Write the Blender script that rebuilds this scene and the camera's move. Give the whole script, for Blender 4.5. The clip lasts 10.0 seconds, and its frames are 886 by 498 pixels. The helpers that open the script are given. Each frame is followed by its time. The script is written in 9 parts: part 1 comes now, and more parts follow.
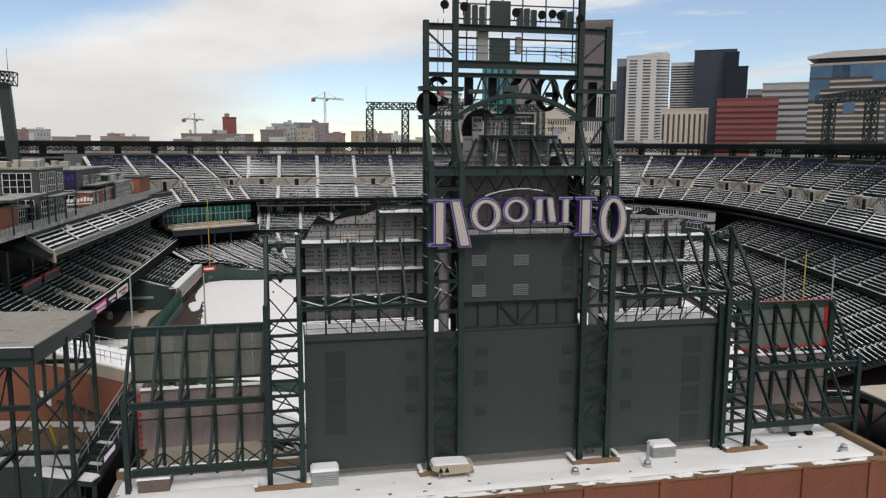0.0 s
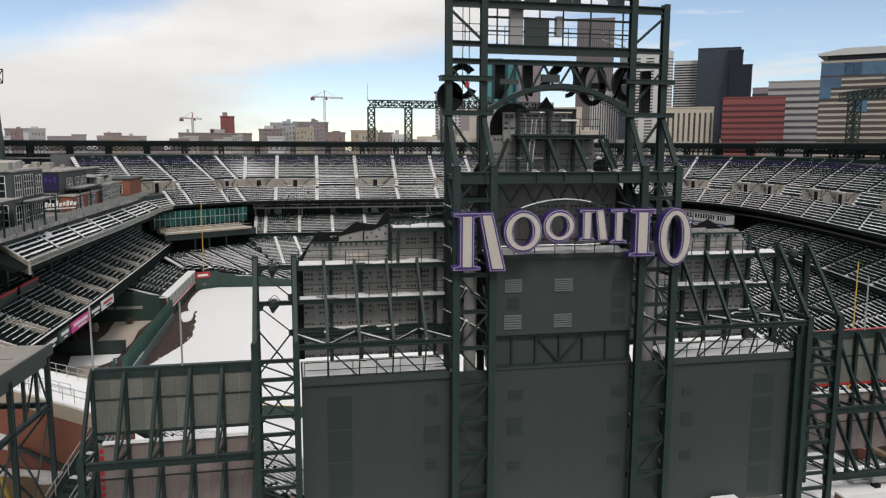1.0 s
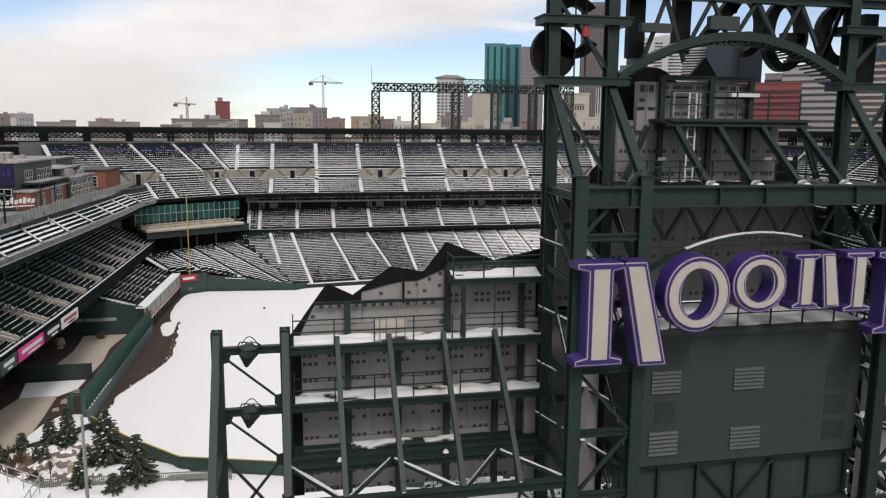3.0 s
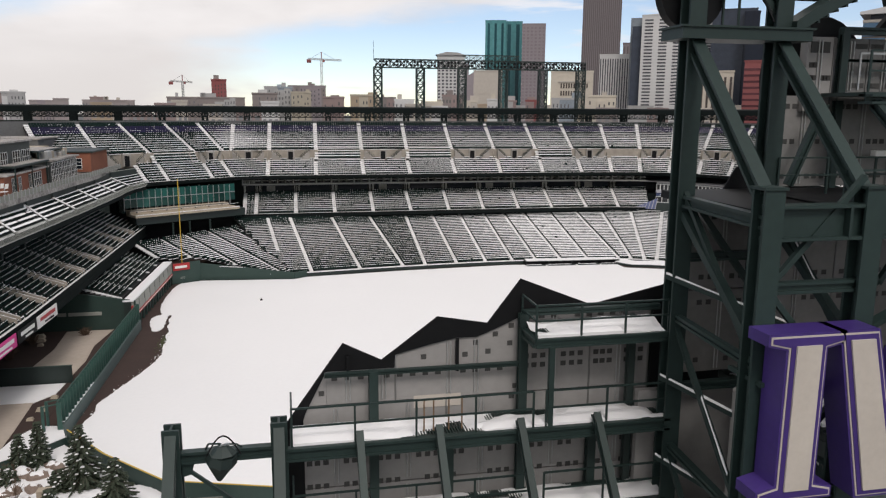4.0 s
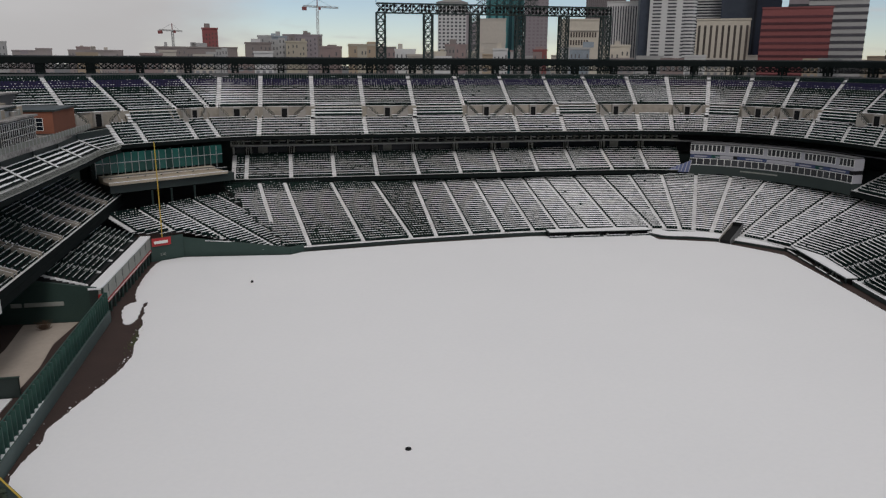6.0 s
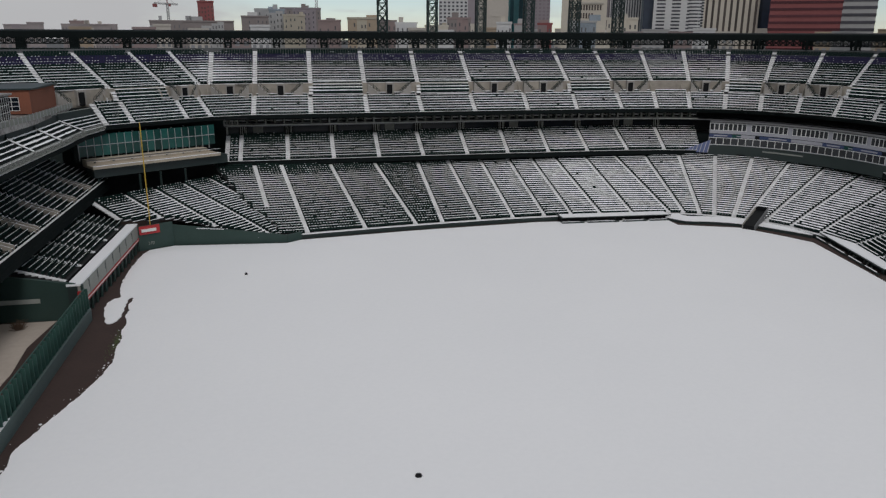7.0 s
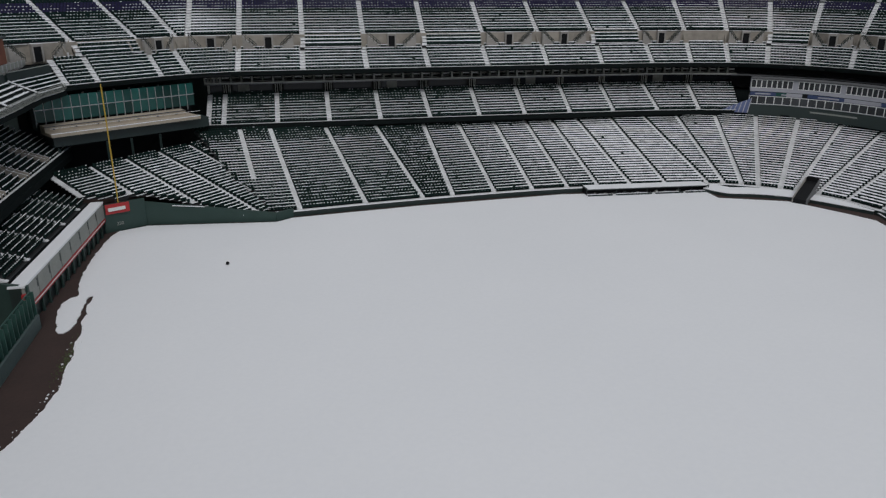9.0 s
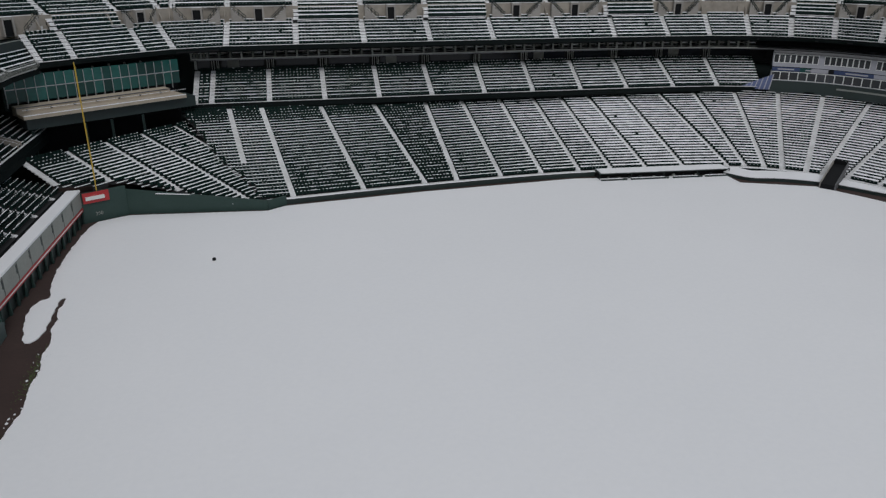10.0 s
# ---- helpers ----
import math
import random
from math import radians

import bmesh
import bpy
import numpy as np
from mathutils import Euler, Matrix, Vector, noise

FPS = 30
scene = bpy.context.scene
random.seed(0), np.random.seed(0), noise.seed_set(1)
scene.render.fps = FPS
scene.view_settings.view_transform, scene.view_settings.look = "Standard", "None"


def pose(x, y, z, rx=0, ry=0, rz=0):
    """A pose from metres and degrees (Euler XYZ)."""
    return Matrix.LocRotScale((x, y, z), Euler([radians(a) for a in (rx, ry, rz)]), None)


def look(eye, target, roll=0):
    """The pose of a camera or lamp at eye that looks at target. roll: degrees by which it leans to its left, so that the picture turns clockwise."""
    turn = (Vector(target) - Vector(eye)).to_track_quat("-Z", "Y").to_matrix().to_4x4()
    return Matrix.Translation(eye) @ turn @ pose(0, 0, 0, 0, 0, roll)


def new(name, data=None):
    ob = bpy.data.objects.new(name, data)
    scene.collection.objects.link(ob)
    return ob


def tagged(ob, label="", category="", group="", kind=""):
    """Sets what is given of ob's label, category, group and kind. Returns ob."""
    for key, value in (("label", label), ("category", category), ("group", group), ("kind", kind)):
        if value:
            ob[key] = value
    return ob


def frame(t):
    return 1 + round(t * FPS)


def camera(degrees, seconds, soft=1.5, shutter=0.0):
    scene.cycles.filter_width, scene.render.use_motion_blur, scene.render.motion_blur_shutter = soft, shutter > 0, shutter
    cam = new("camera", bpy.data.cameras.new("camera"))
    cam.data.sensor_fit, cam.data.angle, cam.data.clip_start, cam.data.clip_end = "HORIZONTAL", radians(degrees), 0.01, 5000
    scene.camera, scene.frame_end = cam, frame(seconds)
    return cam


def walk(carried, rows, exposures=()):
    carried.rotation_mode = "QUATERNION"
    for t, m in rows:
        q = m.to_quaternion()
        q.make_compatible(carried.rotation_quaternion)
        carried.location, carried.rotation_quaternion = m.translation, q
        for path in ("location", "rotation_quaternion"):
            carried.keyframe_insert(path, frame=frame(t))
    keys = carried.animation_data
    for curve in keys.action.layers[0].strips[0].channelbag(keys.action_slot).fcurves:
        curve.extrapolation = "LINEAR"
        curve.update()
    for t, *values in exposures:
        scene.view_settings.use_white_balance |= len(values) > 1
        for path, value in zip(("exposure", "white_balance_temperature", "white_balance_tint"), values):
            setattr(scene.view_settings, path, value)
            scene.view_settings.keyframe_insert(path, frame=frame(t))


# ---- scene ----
cam = camera(61.2, 10.0, 1.25)
METRES, EYE, TILT, LEAN, TURN = 100.0, 37.5, 0.0, 0.0, -11.5
ROWS = [
    (0.0, 0.0, 0.0, 0.0, 0.03, -7.84, -0.25),
    (0.5, -0.0089, 0.051, 0.0009, 0.0, -7.87, -0.25),
    (1.0, -0.018, 0.1041, 0.0014, -0.02, -7.9, -0.22),
    (1.5, -0.0274, 0.1578, 0.0021, -0.05, -7.94, -0.26),
    (2.0, -0.0371, 0.2113, 0.0026, -0.08, -7.99, -0.29),
    (2.5, -0.047, 0.2645, 0.003, -0.11, -8.12, -0.31),
    (3.0, -0.0572, 0.317, 0.0031, -0.14, -8.89, -0.36),
    (4.5, -0.086, 0.4719, 0.0041, -0.26, -11.27, -0.35),
    (5.0, -0.0939, 0.5217, 0.0049, -0.28, -12.17, -0.34),
    (5.5, -0.1023, 0.5715, 0.0057, -0.35, -13.15, -0.36),
    (7.0, -0.1215, 0.7157, 0.0046, -0.38, -15.97, -0.27),
    (7.5, -0.1274, 0.7621, 0.0044, -0.4, -16.91, -0.26),
    (8.0, -0.131, 0.8077, 0.0067, -0.36, -17.94, -0.26),
    (8.5, -0.1363, 0.8538, 0.0081, -0.41, -18.98, -0.28),
    (9.0, -0.14, 0.8987, 0.0076, -0.42, -19.99, -0.25),
    (9.5, -0.143, 0.9438, 0.0088, -0.43, -21.16, -0.25),
    (10.0, -0.1469, 0.9882, 0.008, -0.5, -22.25, -0.23),
]
walk(cam, [(t, pose(0, 0, EYE, TILT, LEAN, TURN) @ pose(METRES * x, METRES * y, METRES * z, 90 + pitch, roll, yaw)) for t, x, y, z, yaw, pitch, roll in ROWS],
     exposures=[(0, -0.36, 6480, 11), (1.5, -0.25, 6500, 11), (3, -0.24, 6510, 13), (4.5, -0.38, 6530, 14), (5.5, -0.94, 6430, 13), (7, -0.98, 6130, 11), (10, -1.07, 5980, 10)])

# ---- world and light ----
SUN_EL, SUN_AZ = 48.0, 176.0          # degrees; azimuth from +y towards +x
world = bpy.data.worlds.new("sky")
scene.world = world
world.use_nodes = True
wn, wl = world.node_tree.nodes, world.node_tree.links
wn.clear()
w_out = wn.new("ShaderNodeOutputWorld")
w_bg = wn.new("ShaderNodeBackground")
w_sky = wn.new("ShaderNodeTexSky")
w_sky.sky_type, w_sky.sun_disc = "NISHITA", False
w_sky.sun_elevation, w_sky.sun_rotation = radians(SUN_EL), radians(SUN_AZ)
w_sky.altitude, w_sky.air_density, w_sky.dust_density = 1600, 1.0, 0.5
w_tc = wn.new("ShaderNodeTexCoord")
w_map = wn.new("ShaderNodeMapping")
w_map.inputs["Scale"].default_value = (1.0, 1.0, 3.2)
w_map.inputs["Location"].default_value = (0.35, 0.1, 0.25)
w_noise = wn.new("ShaderNodeTexNoise")
w_noise.inputs["Scale"].default_value = 2.3
w_noise.inputs["Detail"].default_value = 7
w_noise.inputs["Roughness"].default_value = 0.52
w_noise.inputs["Distortion"].default_value = 0.35
w_lean = wn.new("ShaderNodeVectorMath")
w_lean.operation = "DOT_PRODUCT"
w_lean.inputs[1].default_value = (-0.50, 0.0, 1.15)
w_add = wn.new("ShaderNodeMath")
w_lift = wn.new("ShaderNodeMath")
w_lift.inputs[1].default_value = 0.07
w_ramp = wn.new("ShaderNodeValToRGB")
w_ramp.color_ramp.elements[0].color = (0.12, 0.12, 0.12, 1)
w_ramp.color_ramp.elements[0].position, w_ramp.color_ramp.elements[1].position = 0.47, 0.61
w_shade = wn.new("ShaderNodeTexNoise")
w_shade.inputs["Scale"].default_value = 5.0
w_shade.inputs["Detail"].default_value = 6
w_tone = wn.new("ShaderNodeValToRGB")
w_tone.color_ramp.elements[0].position, w_tone.color_ramp.elements[1].position = 0.35, 0.65
w_tone.color_ramp.elements[0].color, w_tone.color_ramp.elements[1].color = (7.8, 7.95, 8.2, 1), (10.8, 10.45, 9.9, 1)
w_mix = wn.new("ShaderNodeMixRGB")
wl.new(w_tc.outputs["Generated"], w_map.inputs["Vector"])
wl.new(w_map.outputs["Vector"], w_noise.inputs["Vector"])
wl.new(w_map.outputs["Vector"], w_shade.inputs["Vector"])
wl.new(w_tc.outputs["Generated"], w_lean.inputs[0])
wl.new(w_lean.outputs["Value"], w_lift.inputs[0])
wl.new(w_lift.outputs[0], w_add.inputs[0])
wl.new(w_noise.outputs["Fac"], w_add.inputs[1])
wl.new(w_add.outputs[0], w_ramp.inputs["Fac"])
wl.new(w_shade.outputs["Fac"], w_tone.inputs["Fac"])


def sky_math(op, a, b=0.0):
    m = wn.new("ShaderNodeMath")
    m.operation = op
    for i, v in enumerate((a, b)):
        if isinstance(v, (int, float)):
            m.inputs[i].default_value = v
        else:
            wl.new(v, m.inputs[i])
    return m.outputs[0]


def sky_step(v, lo, hi):
    m = wn.new("ShaderNodeMapRange")
    m.interpolation_type = "SMOOTHSTEP"
    m.inputs["From Min"].default_value, m.inputs["From Max"].default_value = lo, hi
    wl.new(v, m.inputs["Value"])
    return m.outputs["Result"]


def sky_noise(scale, stretch, detail, shift):
    mp = wn.new("ShaderNodeMapping")
    mp.inputs["Scale"].default_value, mp.inputs["Location"].default_value = (1, 1, stretch), shift
    t = wn.new("ShaderNodeTexNoise")
    t.inputs["Scale"].default_value, t.inputs["Detail"].default_value, t.inputs["Roughness"].default_value = scale, detail, 0.55
    wl.new(w_tc.outputs["Generated"], mp.inputs["Vector"])
    wl.new(mp.outputs["Vector"], t.inputs["Vector"])
    return sky_math("SUBTRACT", t.outputs["Fac"], 0.5)


# a bank of cloud over the horizon with clear sky above its west end and east of it
w_sep = wn.new("ShaderNodeSeparateXYZ")
wl.new(w_tc.outputs["Generated"], w_sep.inputs[0])
s_az = sky_math("MULTIPLY", sky_math("ARCTAN2", w_sep.outputs["X"], w_sep.outputs["Y"]), 57.3)
s_el = sky_math("MULTIPLY", w_sep.outputs["Z"], 57.3)
s_big, s_fine = sky_noise(5.0, 2.6, 7, (3.1, 0.4, 0.2)), sky_noise(7.0, 7.0, 6, (0.2, 1.7, 0.9))
west = sky_math("SUBTRACT", s_el, sky_math("MULTIPLY_ADD", s_az, 0.42))
west.node.inputs[1].links[0].from_node.inputs[2].default_value = 12.4
west = sky_step(sky_math("ADD", west, sky_math("MULTIPLY", s_big, 5.0)), -0.6, 2.2)
west = sky_math("MULTIPLY", west, sky_math("SUBTRACT", 1.0, sky_step(s_az, -9.0, -2.0)))
east = sky_math("SUBTRACT", s_az, sky_math("MULTIPLY", sky_math("MAXIMUM", sky_math("SUBTRACT", s_el, 4.5), 0.0), 4.8))
east = sky_step(sky_math("ADD", east, sky_math("MULTIPLY", s_big, 18.0)), -9.5, 1.5)
east = sky_math("MULTIPLY", east, sky_math("SUBTRACT", 1.0, sky_math("MULTIPLY", sky_step(s_fine, 0.02, 0.24), 0.75)))
bank = sky_math("SUBTRACT", 1.0, sky_math("MULTIPLY", sky_math("MAXIMUM", west, east), 0.9))
ahead = sky_math("MULTIPLY", sky_math("SUBTRACT", 1.0, sky_step(s_el, 15.0, 28.0)), sky_math("SUBTRACT", 1.0, sky_step(sky_math("ABSOLUTE", s_az), 55.0, 85.0)))
w_blend = wn.new("ShaderNodeMixRGB")
wl.new(ahead, w_blend.inputs["Fac"])
wl.new(w_ramp.outputs["Color"], w_blend.inputs["Color1"])
wl.new(bank, w_blend.inputs["Color2"])
wl.new(w_blend.outputs["Color"], w_mix.inputs["Fac"])
# the bank is lit brightly, a little warmer towards the horizon
w_white = wn.new("ShaderNodeValToRGB")
w_white.color_ramp.elements[0].position, w_white.color_ramp.elements[1].position = 0.30, 0.62
w_white.color_ramp.elements[0].color, w_white.color_ramp.elements[1].color = (9.2, 9.05, 8.85, 1), (11.4, 11.25, 11.0, 1)
wl.new(w_shade.outputs["Fac"], w_white.inputs["Fac"])
w_low = wn.new("ShaderNodeMixRGB")
w_low.inputs["Color1"].default_value = (9.2, 8.95, 8.6, 1)
wl.new(sky_step(s_el, 0.5, 7.5), w_low.inputs["Fac"])
wl.new(w_white.outputs["Color"], w_low.inputs["Color2"])
w_lit = wn.new("ShaderNodeMixRGB")
wl.new(ahead, w_lit.inputs["Fac"])
wl.new(w_tone.outputs["Color"], w_lit.inputs["Color1"])
wl.new(w_low.outputs["Color"], w_lit.inputs["Color2"])
w_gain = wn.new("ShaderNodeVectorMath")
w_gain.operation = "SCALE"
w_gain.inputs["Scale"].default_value = 1.5
wl.new(w_sky.outputs["Color"], w_gain.inputs[0])
wl.new(w_gain.outputs["Vector"], w_mix.inputs["Color1"])
wl.new(w_lit.outputs["Color"], w_mix.inputs["Color2"])
wl.new(w_mix.outputs["Color"], w_bg.inputs["Color"])
w_bg.inputs["Strength"].default_value = 0.10
wl.new(w_bg.outputs["Background"], w_out.inputs["Surface"])

sun = new("sun", bpy.data.lights.new("sun", "SUN"))
sun.data.energy, sun.data.angle, sun.data.color = 1.9, radians(18), (1.0, 0.95, 0.88)
_a, _e = radians(SUN_AZ), radians(SUN_EL)
sun.matrix_world = look((math.sin(_a) * math.cos(_e) * 300, 100 + math.cos(_a) * math.cos(_e) * 300, math.sin(_e) * 300), (0, 100, 0))


# ---- materials ----
def surface(name, base, second=None, scale=1.0, rough=0.7, metal=0.0, bump=0.0, vary=0.0, fine=None, stain=0.5, spec=0.5):
    """A painted, mineral or snowy surface: two noise scales between two colours, fine relief, and a little difference from piece to piece."""
    m = bpy.data.materials.new(name)
    m.use_nodes = True
    n, l = m.node_tree.nodes, m.node_tree.links
    b = n["Principled BSDF"]
    b.inputs["Roughness"].default_value, b.inputs["Metallic"].default_value = rough, metal
    b.inputs["Specular IOR Level"].default_value = spec
    second = second or tuple(c * 0.75 for c in base)
    tc = n.new("ShaderNodeTexCoord")
    big, small = n.new("ShaderNodeTexNoise"), n.new("ShaderNodeTexNoise")
    big.inputs["Scale"].default_value, big.inputs["Detail"].default_value = scale, 5
    small.inputs["Scale"].default_value, small.inputs["Detail"].default_value = fine or scale * 9, 4
    l.new(tc.outputs["Object"], big.inputs["Vector"])
    l.new(tc.outputs["Object"], small.inputs["Vector"])
    mixf = n.new("ShaderNodeMath")
    mixf.operation = "MULTIPLY_ADD"
    mixf.inputs[1].default_value = 0.45
    l.new(small.outputs["Fac"], mixf.inputs[0])
    half = n.new("ShaderNodeMath")
    half.operation = "MULTIPLY"
    half.inputs[1].default_value = 0.55
    l.new(big.outputs["Fac"], half.inputs[0])
    l.new(half.outputs[0], mixf.inputs[2])
    ramp = n.new("ShaderNodeValToRGB")
    ramp.color_ramp.elements[0].position, ramp.color_ramp.elements[1].position = 0.5 - 0.22 / (0.4 + stain), 0.5 + 0.22 / (0.4 + stain)
    ramp.color_ramp.elements[0].color, ramp.color_ramp.elements[1].color = (*second, 1), (*base, 1)
    l.new(mixf.outputs[0], ramp.inputs["Fac"])
    col = ramp.outputs["Color"]
    if vary:
        info = n.new("ShaderNodeObjectInfo")
        hsv = n.new("ShaderNodeHueSaturation")
        mr = n.new("ShaderNodeMapRange")
        mr.inputs["To Min"].default_value, mr.inputs["To Max"].default_value = 1 - vary, 1 + vary
        l.new(info.outputs["Random"], mr.inputs["Value"])
        l.new(mr.outputs["Result"], hsv.inputs["Value"])
        l.new(col, hsv.inputs["Color"])
        col = hsv.outputs["Color"]
    l.new(col, b.inputs["Base Color"])
    if bump:
        bm_ = n.new("ShaderNodeBump")
        bm_.inputs["Strength"].default_value, bm_.inputs["Distance"].default_value = bump, 0.05
        l.new(mixf.outputs[0], bm_.inputs["Height"])
        l.new(bm_.outputs["Normal"], b.inputs["Normal"])
    return m


def glassy(name, base, rough=0.08, vary=0.25):
    m = surface(name, base, tuple(c * 0.6 for c in base), 0.15, rough, 0.0, 0.0, vary)
    m.node_tree.nodes["Principled BSDF"].inputs["IOR"].default_value = 1.33
    return m


STEEL = surface("green_steel", (0.0235, 0.0415, 0.0385), (0.0155, 0.0285, 0.0265), 0.6, 0.5, 0, 0.1, 0.12, spec=0.3)
PANEL = surface("green_cladding", (0.036, 0.0475, 0.045), (0.029, 0.039, 0.037), 0.12, 0.6, 0, 0.05, 0.015)
PANEL_DARK = surface("dark_green_cladding", (0.022, 0.035, 0.033), (0.015, 0.026, 0.024), 0.3, 0.5, 0, 0.05, 0.08)
PANEL_MID = surface("worn_green_cladding", (0.021, 0.033, 0.031), (0.016, 0.026, 0.025), 0.3, 0.6, 0, 0.05, 0.04)
SCREEN_MID = surface("weathered_cabinet_metal", (0.25, 0.245, 0.238), (0.17, 0.167, 0.162), 0.5, 0.6, 0, 0.05, 0.08)
SCREEN_DARK = surface("dark_grey_cabinet_metal", (0.19, 0.19, 0.185), (0.12, 0.12, 0.118), 0.5, 0.6, 0, 0.05, 0.08)
LOUVER = surface("louver_metal", (0.058, 0.073, 0.071), (0.04, 0.052, 0.051), 1.0, 0.5)
SNOW = surface("snow", (0.84, 0.84, 0.85), (0.78, 0.785, 0.80), 0.04, 0.6, 0, 0.35, 0, 1.7, 0.3, 0.3)
SNOW_OLD = surface("trodden_snow", (0.80, 0.80, 0.81), (0.45, 0.44, 0.43), 0.35, 0.7, 0, 0.5, 0, 3.0, 0.8, 0.3)
THIN_SNOW = surface("wet_roofing_with_snow_traces", (0.44, 0.42, 0.40), (0.15, 0.138, 0.128), 0.35, 0.75, 0, 0.3, 0, 2.2, 1.2, 0.3)
AISLE_SNOW = surface("trodden_aisle_snow", (0.80, 0.80, 0.81), (0.52, 0.515, 0.51), 0.5, 0.7, 0, 0.4, 0.05, 2.4, 0.9, 0.3)
CONCRETE = surface("concrete", (0.36, 0.34, 0.31), (0.24, 0.225, 0.205), 0.3, 0.85, 0, 0.2, 0.08)
# the shade between seat rows is put into this near-black base colour
TERRACE = surface("shade_darkened_wet_terrace", (0.034, 0.035, 0.036), (0.019, 0.020, 0.021), 0.4, 0.8, 0, 0.2, 0.08, None, 0.5, 0.15)
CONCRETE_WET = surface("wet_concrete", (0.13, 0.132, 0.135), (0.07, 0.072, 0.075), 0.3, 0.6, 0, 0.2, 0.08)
STAND_WALL = surface("stained_tan_concrete", (0.38, 0.345, 0.29), (0.23, 0.205, 0.175), 0.25, 0.85, 0, 0.2, 0, 1.1, 0.8)
TAN = surface("tan_concrete", (0.46, 0.40, 0.31), (0.33, 0.28, 0.22), 0.4, 0.85, 0, 0.2)
SEAT = surface("green_seat_plastic", (0.010, 0.026, 0.022), (0.006, 0.016, 0.014), 0.8, 0.65, 0, 0.0, 0.1, None, 0.5, 0.1)
SEAT_PURPLE = surface("purple_seat_plastic", (0.030, 0.026, 0.075), (0.020, 0.018, 0.05), 0.8, 0.65, spec=0.15)
FENCE = surface("bullpen_fence_green", (0.032, 0.090, 0.074), (0.024, 0.068, 0.056), 0.4, 0.6, 0, 0.05, 0.1)
PADDING = surface("grey_green_padding", (0.085, 0.12, 0.115), (0.06, 0.09, 0.086), 0.3, 0.7, 0, 0.1)
GREEN_WALL = surface("outfield_wall_green", (0.026, 0.054, 0.046), (0.018, 0.040, 0.034), 0.4, 0.6, 0, 0.05, 0.08)
SCREEN_BACK = surface("grey_cabinet_metal", (0.32, 0.312, 0.304), (0.24, 0.234, 0.228), 0.5, 0.6, 0, 0.05, 0.06)
BOARD_GREY = surface("weathered_grey_board", (0.175, 0.178, 0.158), (0.105, 0.110, 0.097), 0.6, 0.75, 0, 0.1, 0.12, stain=0.9)
BOARD_BACK = surface("weathered_board_back", (0.32, 0.33, 0.30), (0.23, 0.24, 0.217), 0.4, 0.7, 0, 0.1, 0.05)
BOARD_LILAC = surface("pale_lilac_panel", (0.42, 0.42, 0.46), (0.33, 0.33, 0.37), 0.4, 0.7, 0, 0.1, 0.05)
BOARD_PINK = surface("pinkish_board_back", (0.25, 0.205, 0.195), (0.17, 0.14, 0.133), 0.4, 0.7, 0, 0.1, 0.05)
# black metal, and also the painted shade inside doorways, dugouts and voids
BLACK = surface("black_metal_and_shade", (0.010, 0.011, 0.012), (0.006, 0.006, 0.007), 0.5, 0.6, 0, 0, 0, None, 0.5, 0.15)
BRICK = surface("brick", (0.27, 0.098, 0.055), (0.18, 0.066, 0.040), 0.25, 0.85, 0, 0.2, 0.07, 4.0)
WOOD = surface("kerb_timber", (0.27, 0.17, 0.095), (0.13, 0.085, 0.055), 0.8, 0.8, 0, 0.2)
DIRT = surface("warning_track_dirt", (0.050, 0.028, 0.023), (0.030, 0.018, 0.015), 0.3, 0.95, 0, 0.4)
LANE = surface("bare_lane_clay", (0.49, 0.425, 0.365), (0.38, 0.325, 0.275), 0.15, 0.9, 0, 0.2)
CRATE = surface("dull_brown_casing", (0.15, 0.115, 0.095), (0.09, 0.07, 0.06), 0.8, 0.8, 0, 0.1)
DEAD_GRASS = surface("dead_grass", (0.17, 0.115, 0.06), (0.10, 0.065, 0.038), 0.5, 0.95, 0, 0.4)
SOIL = surface("brown_soil", (0.16, 0.10, 0.06), (0.09, 0.055, 0.036), 0.4, 0.95, 0, 0.4)
ASPHALT = surface("asphalt", (0.10, 0.10, 0.10), (0.06, 0.06, 0.06), 0.02, 0.9, 0, 0.2)
YELLOW = surface("yellow_paint", (0.62, 0.42, 0.05), (0.48, 0.33, 0.045), 1.0, 0.5)
RED = surface("red_paint", (0.44, 0.028, 0.03), (0.34, 0.024, 0.026), 0.6, 0.5)
PURPLE = surface("purple_enamel", (0.060, 0.032, 0.19), (0.042, 0.023, 0.135), 0.8, 0.35)
CREAM = surface("cream_sign_face", (0.54, 0.495, 0.44), (0.45, 0.41, 0.365), 0.8, 0.5)
GREY_METAL = surface("galvanised_metal", (0.45, 0.46, 0.46), (0.33, 0.34, 0.34), 1.2, 0.45, 0.4)
TEAL_GLASS = glassy("teal_glass", (0.018, 0.085, 0.075), vary=0.55)
GREY_GLASS = glassy("grey_blind_glass", (0.052, 0.055, 0.06), 0.2, 0.3)
DARK_GLASS = glassy("dark_glass", (0.012, 0.016, 0.022))
WHITE = surface("white_paint", (0.78, 0.78, 0.76), (0.66, 0.66, 0.64), 0.5, 0.6)
PINK = surface("magenta_paint", (0.62, 0.03, 0.25), (0.52, 0.02, 0.2), 0.5, 0.5)
BLUE_SIGN = surface("blue_sign_paint", (0.030, 0.052, 0.14), (0.024, 0.042, 0.11), 0.5, 0.5)
BARK = surface("bark", (0.09, 0.065, 0.05), (0.05, 0.036, 0.028), 2.0, 0.9)
NEEDLES = surface("conifer_needles", (0.045, 0.060, 0.035), (0.022, 0.034, 0.02), 1.5, 0.8)
